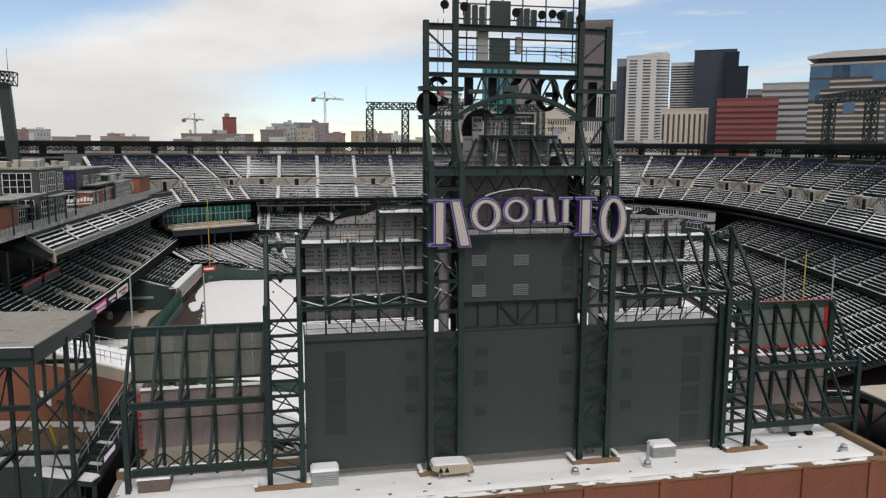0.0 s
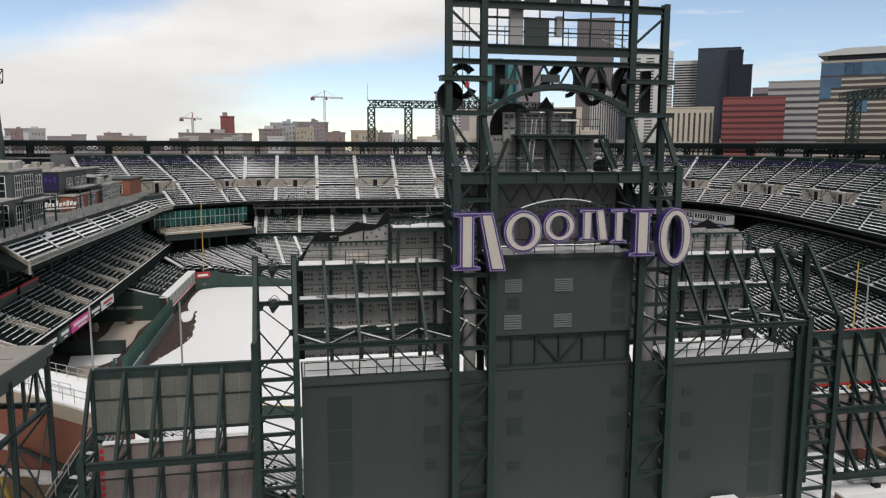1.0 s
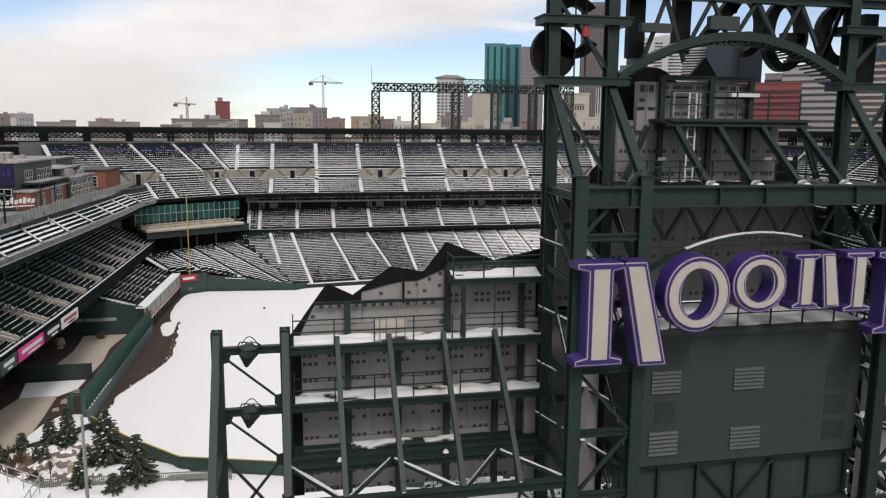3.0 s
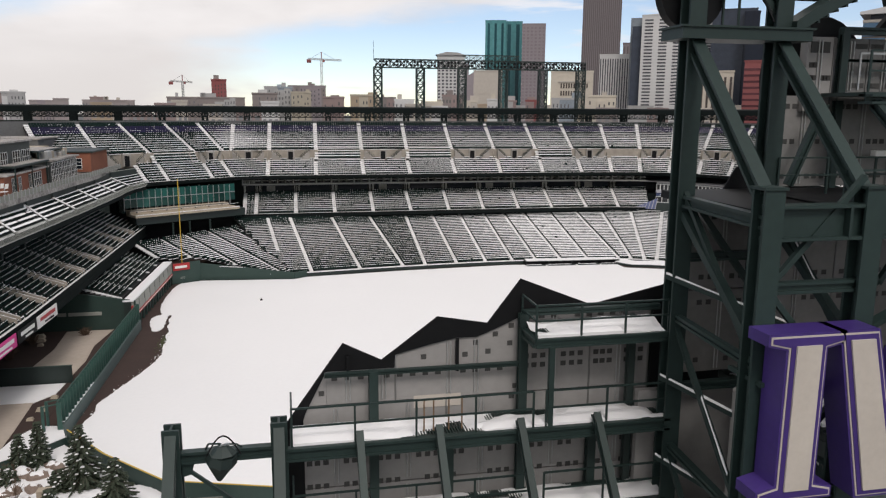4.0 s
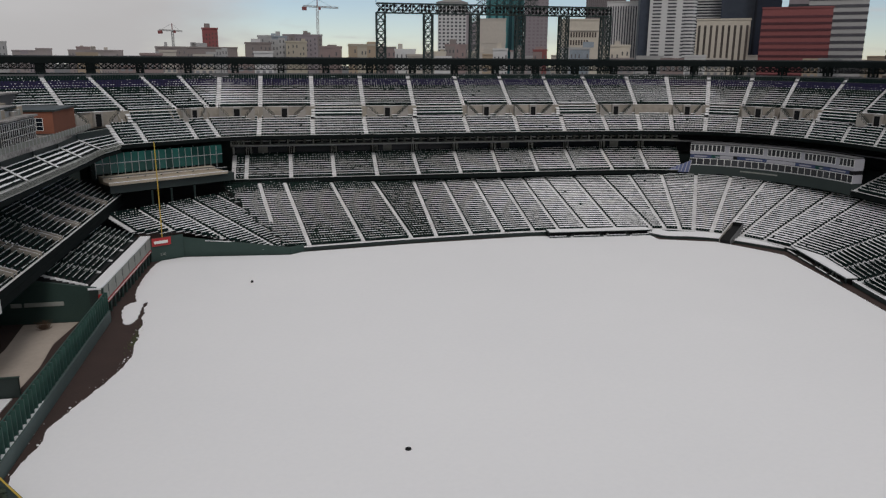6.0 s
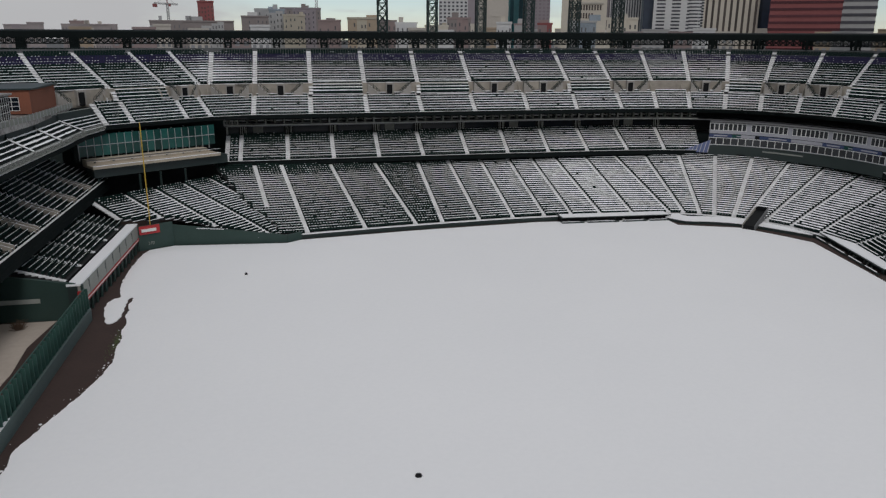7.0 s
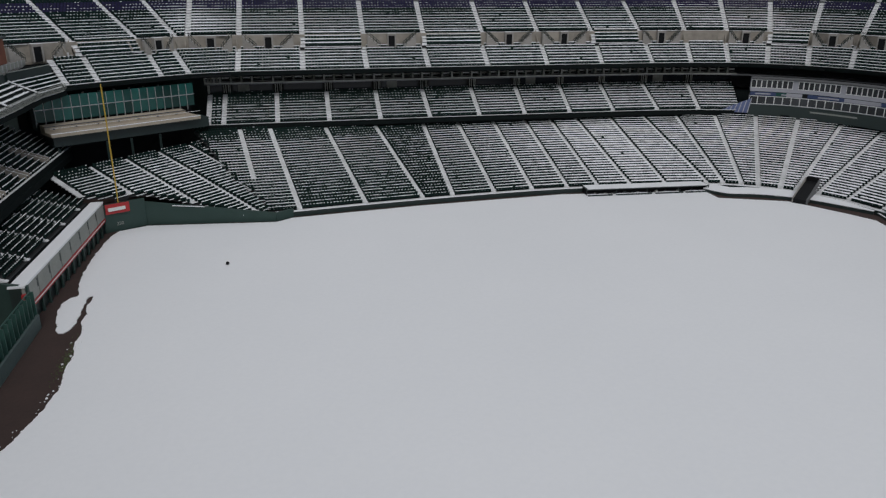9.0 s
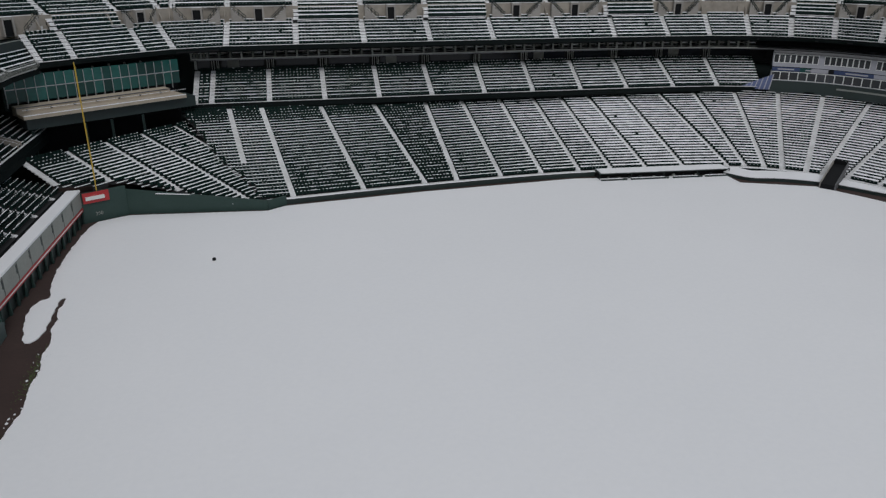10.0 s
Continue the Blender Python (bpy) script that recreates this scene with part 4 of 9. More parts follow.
for x0, x1, z0, z1 in ((8.7, 9.5, 20.6, 21.5), (8.7, 9.5, 16.2, 17.0), (14.4, 15.4, 20.6, 21.4), (21.8, 22.8, 20.4, 21.2), (14.4, 15.3, 15.6, 16.3), (21.7, 22.6, 15.4, 16.1), (27.2, 28.1, 20.1, 20.7), (27.2, 28.1, 15.3, 16.1)):
    for i in range(5):
        z = z0 + (z1 - z0) * i / 5
        part("vent_slat", Mesher().box(x0, x1, 57.24, 57.31, z, z + 0.09), PANEL, board)

# ledges over the lower walls
for x0, x1 in ((0.75, 10.3), (25.8, 35.8)):
    part("ledge", Mesher().box(x0, x1, 57.15, 61.6, 22.45, 22.8), PANEL, board)
    part("ledge_edge", Mesher().box(x0, x1, 57.05, 57.2, 22.5, 22.95), PANEL, board)
    drift(x0 + 0.1, x1 - 0.1, 57.25, 61.3, 22.8, board, 1.0, -0.7, 0.16)
    rail([(x0 + 0.2, 57.25, 22.9), (x1 - 0.2, 57.25, 22.9)])
part("ledge", Mesher().box(13.0, 23.1, 57.1, 61.6, 30.25, 30.45), PANEL, board)
drift(13.1, 23.0, 57.2, 61.2, 30.45, board, 2.0, -0.6, 0.14)
rail([(13.2, 57.2, 30.5), (23.0, 57.2, 30.5)])
# middle truss band of the centre wall
for i in range(7):
    x = 13.0 + 10.1 * i / 6
    rod((x, 57.62, 22.9), (x, 57.62, 25.0), 0.14, "stud")
for i, s in ((2, 1), (3, -1)):
    x = 13.0 + 10.1 * i / 6
    rod((x, 57.6, 24.9 if s > 0 else 23.0), (x + 1.68, 57.6, 23.0 if s > 0 else 24.9), 0.12)
member((13.0, 57.5, 25.05), (23.1, 57.5, 25.05), 0.2, 0.2)
member((13.0, 57.5, 22.9), (23.1, 57.5, 22.9), 0.2, 0.2)

# screen cabinets in columns and rows, with rows of small vent holes
HOLE = surface("vent_shadow_grey", (0.062, 0.062, 0.060), (0.04, 0.04, 0.039), 1.5, 0.8)


def cabinet(x0, x1, z0, z1, y=YB, hole_rows=(0.14, 0.30, 0.46), mat=None):
    """One cabinet: a grey sheet with two sets of three vents in each row and a pair of conduits between them."""
    b = part("screen_cabinet", Mesher().box(x0 + 0.02, x1 - 0.02, y, y + 0.3, z0 + 0.02, z1 - 0.02), mat or SCREEN_BACK, board, "grey back of a screen cabinet")
    mb = Mesher()
    rng = random.Random(int(x0 * 91 + z0 * 17))
    for r in hole_rows:
        for u in (0.10, 0.21, 0.33, 0.62, 0.74, 0.86):
            if rng.random() < 0.86:
                cx, cz = x0 + (x1 - x0) * u, z0 + (z1 - z0) * r
                mb.box(cx - 0.075, cx + 0.075, y - 0.012, y + 0.02, cz - 0.07, cz + 0.07)
    if mb.v:
        part("vent_perforation", mb, HOLE, b, "small square dark vents", "stuff")
    cx = x0 + (x1 - x0) * 0.48
    for d in (-0.05, 0.05):
        part("conduit", Mesher().tube((cx + d, y - 0.03, z0 + 0.1), (cx + d, y - 0.03, z1 - 0.1), 0.018, 0.018, 6), GREY_METAL, b)
    part("seam_flange", Mesher().box(x1 - 0.035, x1 - 0.005, y - 0.03, y, z0 + 0.02, z1 - 0.02), SCREEN_DARK, b)


cols = (1.0, 2.9, 4.95, 7.0, 9.1, 10.9)
rows_z = (22.95, 25.3, 27.75, 30.1)
for a, b in zip(cols, cols[1:]):
    for c, d, rows in zip(rows_z, rows_z[1:], ((0.06, 0.36, 0.52), (0.02, 0.34, 0.49), (0.02, 0.31, 0.46))):
        cabinet(a, b, c, d, YB, rows)
for a, b, top in ((1.66, 2.9, 31.05), (2.9, 3.54, 31.05)):
    cabinet(a, b, 30.1, top, YB, ())
for a, b in ((7.0, 9.1), (9.1, 10.9)):
    cabinet(a, b, 30.1, 32.36, YB, (0.34, 0.46))
arched = [(3.55, 30.12), (6.98, 30.12), (6.98, 32.33), (6.6, 32.13), (6.1, 31.92), (5.75, 31.79), (5.2, 31.8), (4.9, 31.74), (4.5, 31.66), (4.1, 31.57), (3.75, 31.48), (3.55, 31.42)]
arched_cabinet = part("screen_cabinet", Mesher().slab(arched, YB, YB + 0.3), SCREEN_BACK, board, "grey cabinet back with an arched top edge")
odd = Mesher()
for x, z in ((5.45, 31.3), (5.75, 31.62), (6.1, 31.35), (6.3, 31.83), (6.75, 32.05), (6.72, 31.55), (4.3, 31.3), (6.9, 30.3), (1.55, 30.45), (6.8, 30.0)):
    odd.box(x - 0.075, x + 0.075, YB - 0.012, YB + 0.02, z - 0.07, z + 0.07)
part("vent_perforation", odd, HOLE, arched_cabinet, "small square dark vents", "stuff")
for x, z in ((4.95, 31.7), (5.72, 31.72)):
    for d in (0, 0.1):
        part("conduit", Mesher().tube((x + d, YB - 0.03, 30.2), (x + d, YB - 0.03, z), 0.018, 0.018, 6), GREY_METAL, arched_cabinet)
part("screen_cabinet", Mesher().slab([(1.14, 30.12), (1.675, 30.12), (1.675, 31.02), (1.2, 30.2)], YB, YB + 0.3), SCREEN_BACK, board, "slant-cut grey cabinet")
part("faded_panel", Mesher().box(4.03, 5.34, YB - 0.015, YB, 29.85, 30.2), CREAM, board, "faded cream strip on the cabinets")
for xa, xb, z, w in ((1.62, 7.0, 31.05, 0.12), (7.0, 11.0, 32.48, 0.16), (27.4, 34.0, 31.1, 0.14), (25.6, 27.4, 32.2, 0.16)):
    member((xa, 61.6, z), (xb, 61.6, z), w, w, "rail_beam")
    teeth = Mesher()
    for k in range(int((xb - xa - 0.2) / 0.35)):
        if k % 6 != 3:
            teeth.box(xa + 0.2 + 0.35 * k, xa + 0.35 + 0.35 * k, 61.86, 61.92, z - 0.26, z - 0.11)
    part("vent_perforation", teeth, HOLE, board, "small square dark vents", "stuff")
for x, z0, z1 in ((2.25, 31.05, 31.5), (5.2, 30.9, 31.8)):
    member((x, 61.75, z0), (x, 61.75, z1), 0.08, 0.1, "bracket", BLACK)
rcols = (25.6, 27.4, 29.3, 31.2, 33.0, 34.7)
for a, b in zip(rcols, rcols[1:]):
    for c, d, rows in zip(rows_z, rows_z[1:], ((0.06, 0.36, 0.52), (0.02, 0.34, 0.49), (0.02, 0.31, 0.46))):
        cabinet(a, b, c, d, YB, rows)
for a, b, top in ((25.6, 27.4, 32.3), (27.4, 29.3, 31.9), (29.3, 31.2, 31.5), (31.2, 33.0, 31.4)):
    cabinet(a, b, 30.1, top, YB, (0.75,))
part("screen_cabinet", Mesher().slab([(33.0, 30.1), (34.7, 30.1), (33.9, 31.3), (33.0, 31.3)], YB, YB + 0.3), SCREEN_BACK, board, "slant-cut grey cabinet")
# the mountain-shaped edge in black plates
for prof in ([(0.62, 22.9), (0.62, 29.72), (1.19, 30.51), (1.65, 31.16), (2.13, 31.82), (3.15, 31.3), (4.67, 32.42), (6.06, 32.17), (6.98, 33.37), (9.05, 32.55), (11.3, 33.05), (11.9, 34.05), (13.2, 36.28), (14.0, 37.0), (14.0, 30), (10.95, 30), (10.95, 32.38), (7.02, 32.38), (6.98, 32.3), (6.6, 32.13), (6.1, 31.92), (5.75, 31.79), (5.2, 31.8), (4.5, 31.66), (3.75, 31.48), (3.52, 31.42), (3.5, 31.06), (1.68, 31.06), (1.12, 29.95), (1.06, 29.75), (1.06, 22.9)],
             [(35.1, 29.0), (34.0, 31.4), (33.2, 31.2), (31.6, 32.1), (30.2, 31.5), (28.2, 32.6), (26.6, 32.4), (25.2, 33.3), (24.4, 34.6), (22.9, 36.4), (22.9, 30), (25.6, 30), (25.6, 32.2), (27.4, 31.9), (29.3, 31.4), (33.2, 31.2), (34.75, 29.0)]):
    left = prof[0][0] < 10
    yp_ = 61.84 if left else 62.42
    part("skyline_plate", Mesher().slab(prof, yp_, yp_ + 0.05), BLACK, board, "black mountain-shaped edge plate")
part("infill_panel", Mesher().box(10.88, 12.5, 62.25, 62.35, 23.2, 32.3), PANEL_DARK, board, "dark infill beside the cabinets")
# back posts and walkways
for x, z in ((2.9, 31.1), (4.95, 29.6), (7.0, 32.45), (9.1, 29.6), (27.4, 31.0), (29.3, 32.3), (31.2, 31.0), (33.0, 31.0), (34.7, 31.0)):
    member((x, 61.6, 22.8), (x, 61.6, z), 0.24, 0.24, "post")
for x in (10.15, 26.3):
    member((x, 61.5, 22.8), (x, 61.5, 32.3), 0.2, 0.2, "post", PANEL_DARK)


def walkway(x0, x1, y0, y1, z, name, seed, keep):
    """A grating of thin bars on two bearers, with snow over most of it."""
    part("bearer", Mesher().box(x0, x1, y1 - 0.1, y1, z - 0.16, z - 0.03).box(x0, x1, y0 + 0.5, y0 + 0.58, z - 0.16, z - 0.03), STEEL, board)
    mb = Mesher()
    for k in range(int((x1 - x0) / 0.075)):
        mb.box(x0 + 0.075 * k, x0 + 0.075 * k + 0.035, y0 + 0.12, y1, z - 0.05, z - 0.01)
    part("walkway", mb, STEEL, board, name, "stuff")
    drift(x0 + 0.05, x1 - 0.05, y0 + 0.05, y1 - 0.03, z + 0.004, board, seed, keep, 0.15)


for x0, x1, gap in ((0.7, 10.8, 7.1), (25.4, 36.2, 29.0)):
    for z, d in ((29.7, 0.34), (27.4, 0.3), (25.2, 0.45)):
        walkway(x0, x1, 60.35, 61.55, z, "narrow steel grating walkway", x0 + z, -0.30 if z > 29 else -0.12 if z > 26 else 0.3)
        member((x0 - 0.1, 60.35, z - d / 2), (x1, 60.35, z - d / 2), 0.2, d)
        if z > 26:
            rail([(x0 + 0.05, 61.5, z), (x0 + 0.05, 60.4, z), (gap - 0.15, 60.4, z)], 0.98)
            rail([(gap + 0.2, 60.4, z), (x1 - 0.1, 60.4, z)], 0.98)
for x in (4.1, 4.35, 4.75, 5.1):
    part("stanchion", Mesher().bar((x, 60.7, 29.7), (x, 60.7, 30.55), 0.035), WOOD, board, "short rusty stanchion")
for x0, x1 in ((7.0, 10.7), (25.7, 29.2)):
    walkway(x0, x1, 60.45, 61.85, 32.1, "short upper grating walkway", 9.0, -0.45)
    member((x0, 60.5, 31.95), (x1, 60.5, 31.95), 0.14, 0.26)
    member((x0, 60.5, 31.95), (x0, 61.7, 31.95), 0.14, 0.26)
    rail([(x0, 61.7, 32.1), (x0, 60.5, 32.1), (x1, 60.5, 32.1)], 0.85)
    member((x0 + 0.42, 60.45, 29.7), (x0 + 0.42, 60.45, 31.85), 0.14, 0.14, "post")

# main columns: a front row and a taller row behind
for x in (10.55, 12.95, 23.25, 25.65):
    member((x, YF, DECK), (x, YF, 36.3), 0.46, 0.46, "column")
    part("column_cap", Mesher().box(x - 0.27, x + 0.27, YF - 0.27, YF + 0.27, 36.3, 36.36), STEEL, board)
for x, z in ((10.85, 47.4), (13.25, 53.5), (23.95, 53.5), (26.35, 47.4)):
    member((x, YM, DECK), (x, YM, z), 0.45, 0.5, "column")
for x in (-2.05, 0.45, 36.4, 38.9):
    member((x, YM, DECK), (x, YM, 30.4), 0.4, 0.45, "column")
    member((x, YF, DECK), (x, YF, 25.6), 0.4, 0.45, "column")
    member((x, YF + 0.1, 25.5), (x, YM - 0.1, 30.2), 0.26, 0.3, "raking_strut")
for x in (-2.05, 36.4):
    for z in (29.62, 27.2):
        member((x, YM, z), (x + 2.5, YM, z), 0.22, 0.3)
        rod((x + 0.35, YM, z - 0.35), (x + 2.3, YM, z - 2.05), 0.08)
        part("gusset", Mesher().slab([(x + 0.2, z - 0.14), (x + 0.5, z - 0.14), (x + 0.4, z - 0.45), (x + 0.2, z - 0.5)], YM - 0.03, YM + 0.03), STEEL, board)
        part("gusset", Mesher().slab([(x + 2.3, z - 1.8), (x + 2.3, z - 2.3), (x + 2.05, z - 2.2), (x + 2.05, z - 1.85)], YM - 0.03, YM + 0.03), STEEL, board)
        xl = x + 1.15
        lamp = part("flood_lamp", Mesher().tube((xl + 0.02, 60.3, z + 0.32), (xl + 0.02, 60.3, z + 0.12), 0.12, 0.34, 8).tube((xl + 0.02, 60.3, z + 0.12), (xl - 0.03, 60.34, z - 0.1), 0.34, 0.38, 8).tube((xl - 0.03, 60.34, z - 0.1), (xl - 0.1, 60.42, z - 0.62), 0.38, 0.07, 8), PANEL_DARK, board, "dark hooded floodlight clamped to the beam")
        part("yoke", Mesher().bar((xl - 0.4, YM, z + 0.15), (xl - 0.3, 60.35, z + 0.36), 0.035).bar((xl + 0.45, YM, z + 0.15), (xl + 0.34, 60.35, z + 0.3), 0.035).bar((xl - 0.3, 60.35, z + 0.36), (xl + 0.34, 60.35, z + 0.3), 0.035), STEEL, lamp)
        cable = Mesher()
        bend = [Vector((xl - 0.35 + 0.8 * i / 8, 60.2, z + 0.1 + 0.5 * math.sin(math.pi * i / 8))) for i in range(9)]
        for a, b in zip(bend, bend[1:]):
            cable.bar(a, b, 0.03)
        part("cable", cable, BLACK, lamp)
        part("snow_cap", Mesher().tube((xl + 0.08, 60.24, z + 0.34), (xl + 0.06, 60.3, z + 0.4), 0.12, 0.05, 10), SNOW, lamp)
    for i in range(11):
        z = 24.4 - 1.18 * i
        member((x, YF, z), (x + 2.5, YF, z), 0.16, 0.24)
        rod((x + 0.1, YF, z - 0.1), (x + 2.4, YF, z - 1.1), 0.09)
        if i < 10:
            part("gusset", Mesher().slab([(x + 0.2, z - 0.1), (x + 0.6, z - 0.1), (x + 0.2, z - 0.45)], YF - 0.03, YF + 0.03), STEEL, board)
    for z in (25.5, 22.0, 18.5, 15):
        member((x, YF, z), (x, YM, z), 0.2, 0.24)
        member((x + 2.5, YF, z), (x + 2.5, YM, z), 0.2, 0.24)
        rod((x, YM, z - 3.2), (x + 2.5, YM, z), 0.1)
        rod((x, YM, z), (x + 2.5, YM, z - 3.2), 0.1)

# front beam with snowy horizontal zig-zag bracing, and hangers to the ledge
for x0, x1, rk in ((0.45, 10.55, (2.4, 4.4, 6.55, 8.65)), (25.65, 36.4, (28.2, 30.2, 32.3, 34.4))):
    member((x0, YF, 25.2), (x1, YF, 25.2), 0.3, 0.34)
    member((x0, 59.6, 25.05), (x1, 59.6, 25.05), 0.22, 0.26)
    for i, x in enumerate(rk):
        member((x, YF, 25.35), (x, 60.3, 30.0), 0.18, 0.26, "raking_strut")
        rod((x, YF, 25.0), (x, 57.25, 22.95), 0.09, "hanger")
        rod((x, YF, 25.0), (x + (1.9 if x0 < 20 else -1.9), 57.25, 22.95), 0.09, "hanger")
    nodes = [x0] + list(rk) + [x1]
    for i, (a, b) in enumerate(zip(nodes, nodes[1:])):
        ya, yb = (YF, 59.6) if i % 2 else (59.6, YF)
        snowy_rod((a, ya, 25.22), (b, yb, 25.22), 0.14, 0.05, 0.95)
    for i, x in enumerate(rk):
        y = 59.6 if i % 2 == 0 else YF
        part("snow_heap", Mesher().tube((x, y, 25.3), (x, y, 25.42), 0.13, 0.05, 9), SNOW, board, "snow heaped on a joint")

# ties and braces of the tower bays
for x0, x1, xr in ((10.55, 12.95, 10.85), (23.25, 25.65, 23.95)):
    for i in range(10):
        z = 12.6 + 2.4 * i
        member((x0, YF, z), (x1, YF, z), 0.2, 0.26)
        a, b = (x0 + 0.15, x1 - 0.15) if i % 2 else (x1 - 0.15, x0 + 0.15)
        rod((a, YF, z), (b, YF, z + 2.35), 0.12)
    for i in range(6):
        z = 14.5 + 3.6 * i
        for x in (x0, x1):
            member((x, YF, z), (x + 0.3, YM, z), 0.18, 0.2)
            if i % 3 == 1 or x > x0:
                snowy_rod((x, YF, z), (x + 0.3, YM, z + 3.5), 0.13, 0.1 + 0.08 * (i % 3), 0.55 + 0.07 * (i % 4))
            else:
                rod((x, YF, z), (x + 0.3, YM, z + 3.5), 0.13)
        member((xr, YM, z + 1.6), (xr + 2.4, YM, z + 1.6), 0.2, 0.24)
    for z in (25.2, 27.4, 29.7, 32.5):
        snowy_rod((x0 + 0.1, YF + 0.2, z), (x1, YM, z + 1.5), 0.14, 0.0, 0.9)
        snowy_rod((x1 - 0.1, YF + 0.2, z + 0.2), (x0, YM, z + 1.1), 0.11, 0.2, 1.0)
        part("snow_heap", Mesher().tube(((x0 + x1) / 2, 58.4, z + 0.75), ((x0 + x1) / 2, 58.4, z + 0.95), 0.2, 0.07, 9), SNOW, board, "snow heaped on a joint")
    part("bay_screen", Mesher().box(xr - 0.6, xr + 4.6, YM + 0.6, YM + 0.8, 22.9, 30.2), SCREEN_BACK, board, "pale grey screen back within the tower bay")

for x in (12.0, 25.0):
    part("riser_tube", Mesher().tube((x, 58.6, DECK), (x, 58.6, 31.0), 0.42, 0.42, 14), SCREEN_BACK, board, "pale grey riser tube inside the tower bay")

# front beam under the clock house, and struts up to the tall columns
part("beam", Mesher().joist((10.5, YF, 35.6), (25.7, YF, 35.6), 0.4, 0.75), STEEL, board, "deep front beam")
for x in (12.4, 15.8, 17.65, 19.6, 21.4, 24.2):
    part("stiffener", Mesher().box(x - 0.03, x + 0.03, YF - 0.21, YF + 0.21, 35.25, 35.95), STEEL, board)
for x, xr in ((10.55, 10.85), (12.95, 13.25), (23.25, 23.95), (25.65, 26.35)):
    member((x + 0.05, YF + 0.2, 36.1), (xr, YM - 0.2, 39.5), 0.3, 0.34, "raking_strut")
    member((x, YF, 35.6), (xr, YM, 35.6), 0.22, 0.3)
    rod((x, YF + 0.2, 33.0), (xr, YM, 35.4), 0.2)
part("catwalk", Mesher().box(10.9, 25.6, 57.2, 61.7, 35.55, 35.75), BLACK, board, "dark catwalk floor")

# tall frame
for z, x0, x1, w, h in ((46.95, 10.85, 26.35, 0.4, 0.5), (44.05, 13.25, 23.95, 0.4, 0.62), (44.35, 10.85, 13.25, 0.35, 0.35), (44.2, 23.95, 26.35, 0.35, 0.35), (43.2, 10.85, 26.35, 0.35, 0.36), (51.8, 13.25, 23.95, 0.4, 0.4)):
    member((x0, YM, z), (x1, YM, z), w, h)
for z in (42.05, 39.77):
    for x0, x1 in ((10.3, 13.85), (23.35, 27.0)):
        part("shelf_plate", Mesher().box(x0, x1, YM - 0.55, YM + 0.55, z - 0.15, z + 0.12).box(x0 - 0.06, x1 + 0.06, YM - 0.6, YM + 0.6, z + 0.12, z + 0.17), STEEL, board, "wide flanged cross plate")
for x0, x1 in ((10.85, 13.25), (26.35, 23.95)):
    rod((x0, YM, 46.6), (x1, YM, 44.5), 0.16)
    rod((x0, YM, 43.0), (x1, YM, 40.2), 0.14)
    rod((x0, YM, 39.6), (x1, YM, 36.2), 0.16)
    rod((x0, YM, 36.0), (x1, YM, 33.0), 0.16)
part("ladder", Mesher().bar((11.9, 60.9, 40.0), (11.9, 60.9, 47.6), 0.05).bar((12.35, 60.9, 40.0), (12.35, 60.9, 47.6), 0.05), STEEL, board)
rail([(10.9, 60.9, 44.6), (13.2, 60.9, 44.6)], 1.1)
rail([(13.3, 60.9, 44.4), (23.9, 60.9, 44.4)], 1.2)
for x in (14.3, 15.9, 17.3, 19.0, 21.0, 23.4):
    rod((x, 61.0, 44.3), (x, 61.0, 51.8), 0.09, "mullion")
for z in (45.3, 46.2, 47.7, 48.9, 50.2):
    rod((13.3, 61.0, z), (23.9, 61.0, z), 0.10 if z != 46.2 else 0.14, "rung_rail")
for x0, x1, z0, z1, m in ((16.3, 17.95, 44.4, 46.2, PANEL_DARK), (16.3, 17.95, 47.2, 49.2, PANEL_DARK), (15.2, 16.1, 44.4, 46.9, SCREEN_BACK), (18.5, 18.9, 45.1, 46.4, SCREEN_BACK), (14.1, 14.6, 47.3, 48.9, PANEL_DARK), (14.8, 15.2, 47.3, 48.8, PANEL_DARK), (15.4, 15.8, 47.3, 48.7, PANEL_DARK), (18.6, 19.0, 47.3, 48.7, PANEL_DARK), (19.2, 19.6, 47.3, 48.7, PANEL_DARK), (19.8, 20.2, 47.3, 48.6, PANEL_DARK), (22.4, 22.8, 47.2, 48.7, PANEL_DARK), (23.0, 23.4, 47.2, 48.6, PANEL_DARK)):
    part("speaker_box", Mesher().box(x0, x1, 60.9, 61.4, z0, z1), m, board, "slim hanging speaker or control box")
for x, z in ((12.3, 48.6), (13.9, 48.5), (18.2, 48.2), (20.4, 48.1), (21.3, 48.2), (22.0, 48.1), (23.7, 47.9)):
    lamp = part("dish_lamp", Mesher().tube((x, 60.2, z), (x, 60.75, z + 0.1), 0.36, 0.16, 14), BLACK, board, "round dark dish lamp")
    rod((x, 60.6, z), (x, 60.6, z - 0.6), 0.06, "stem")
part("folded_ladder", Mesher().bar((21.9, 61.1, 45.0), (23.7, 61.1, 44.5), 0.06).bar((21.9, 61.1, 45.4), (23.7, 61.1, 44.9), 0.06), GREY_METAL, board)

# arch and the dark back shapes of the crest above it
pts = []
for i in range(19):
    u = i / 18
    pts.append(Vector((13.45 + 10.3 * u, YM - 0.15, 39.95 + 1.72 * (1 - (2 * u - 1) ** 2))))
arch = Mesher()
low, high = [], []
for p in pts:
    low.append((p.x, p.z - 0.17))
    high.append((p.x, p.z + 0.17))
arch.slab(low + high[::-1], YM - 0.45, YM + 0.15)
part("arch", arch, STEEL, board, "shallow curved steel arch")
rung = Mesher()
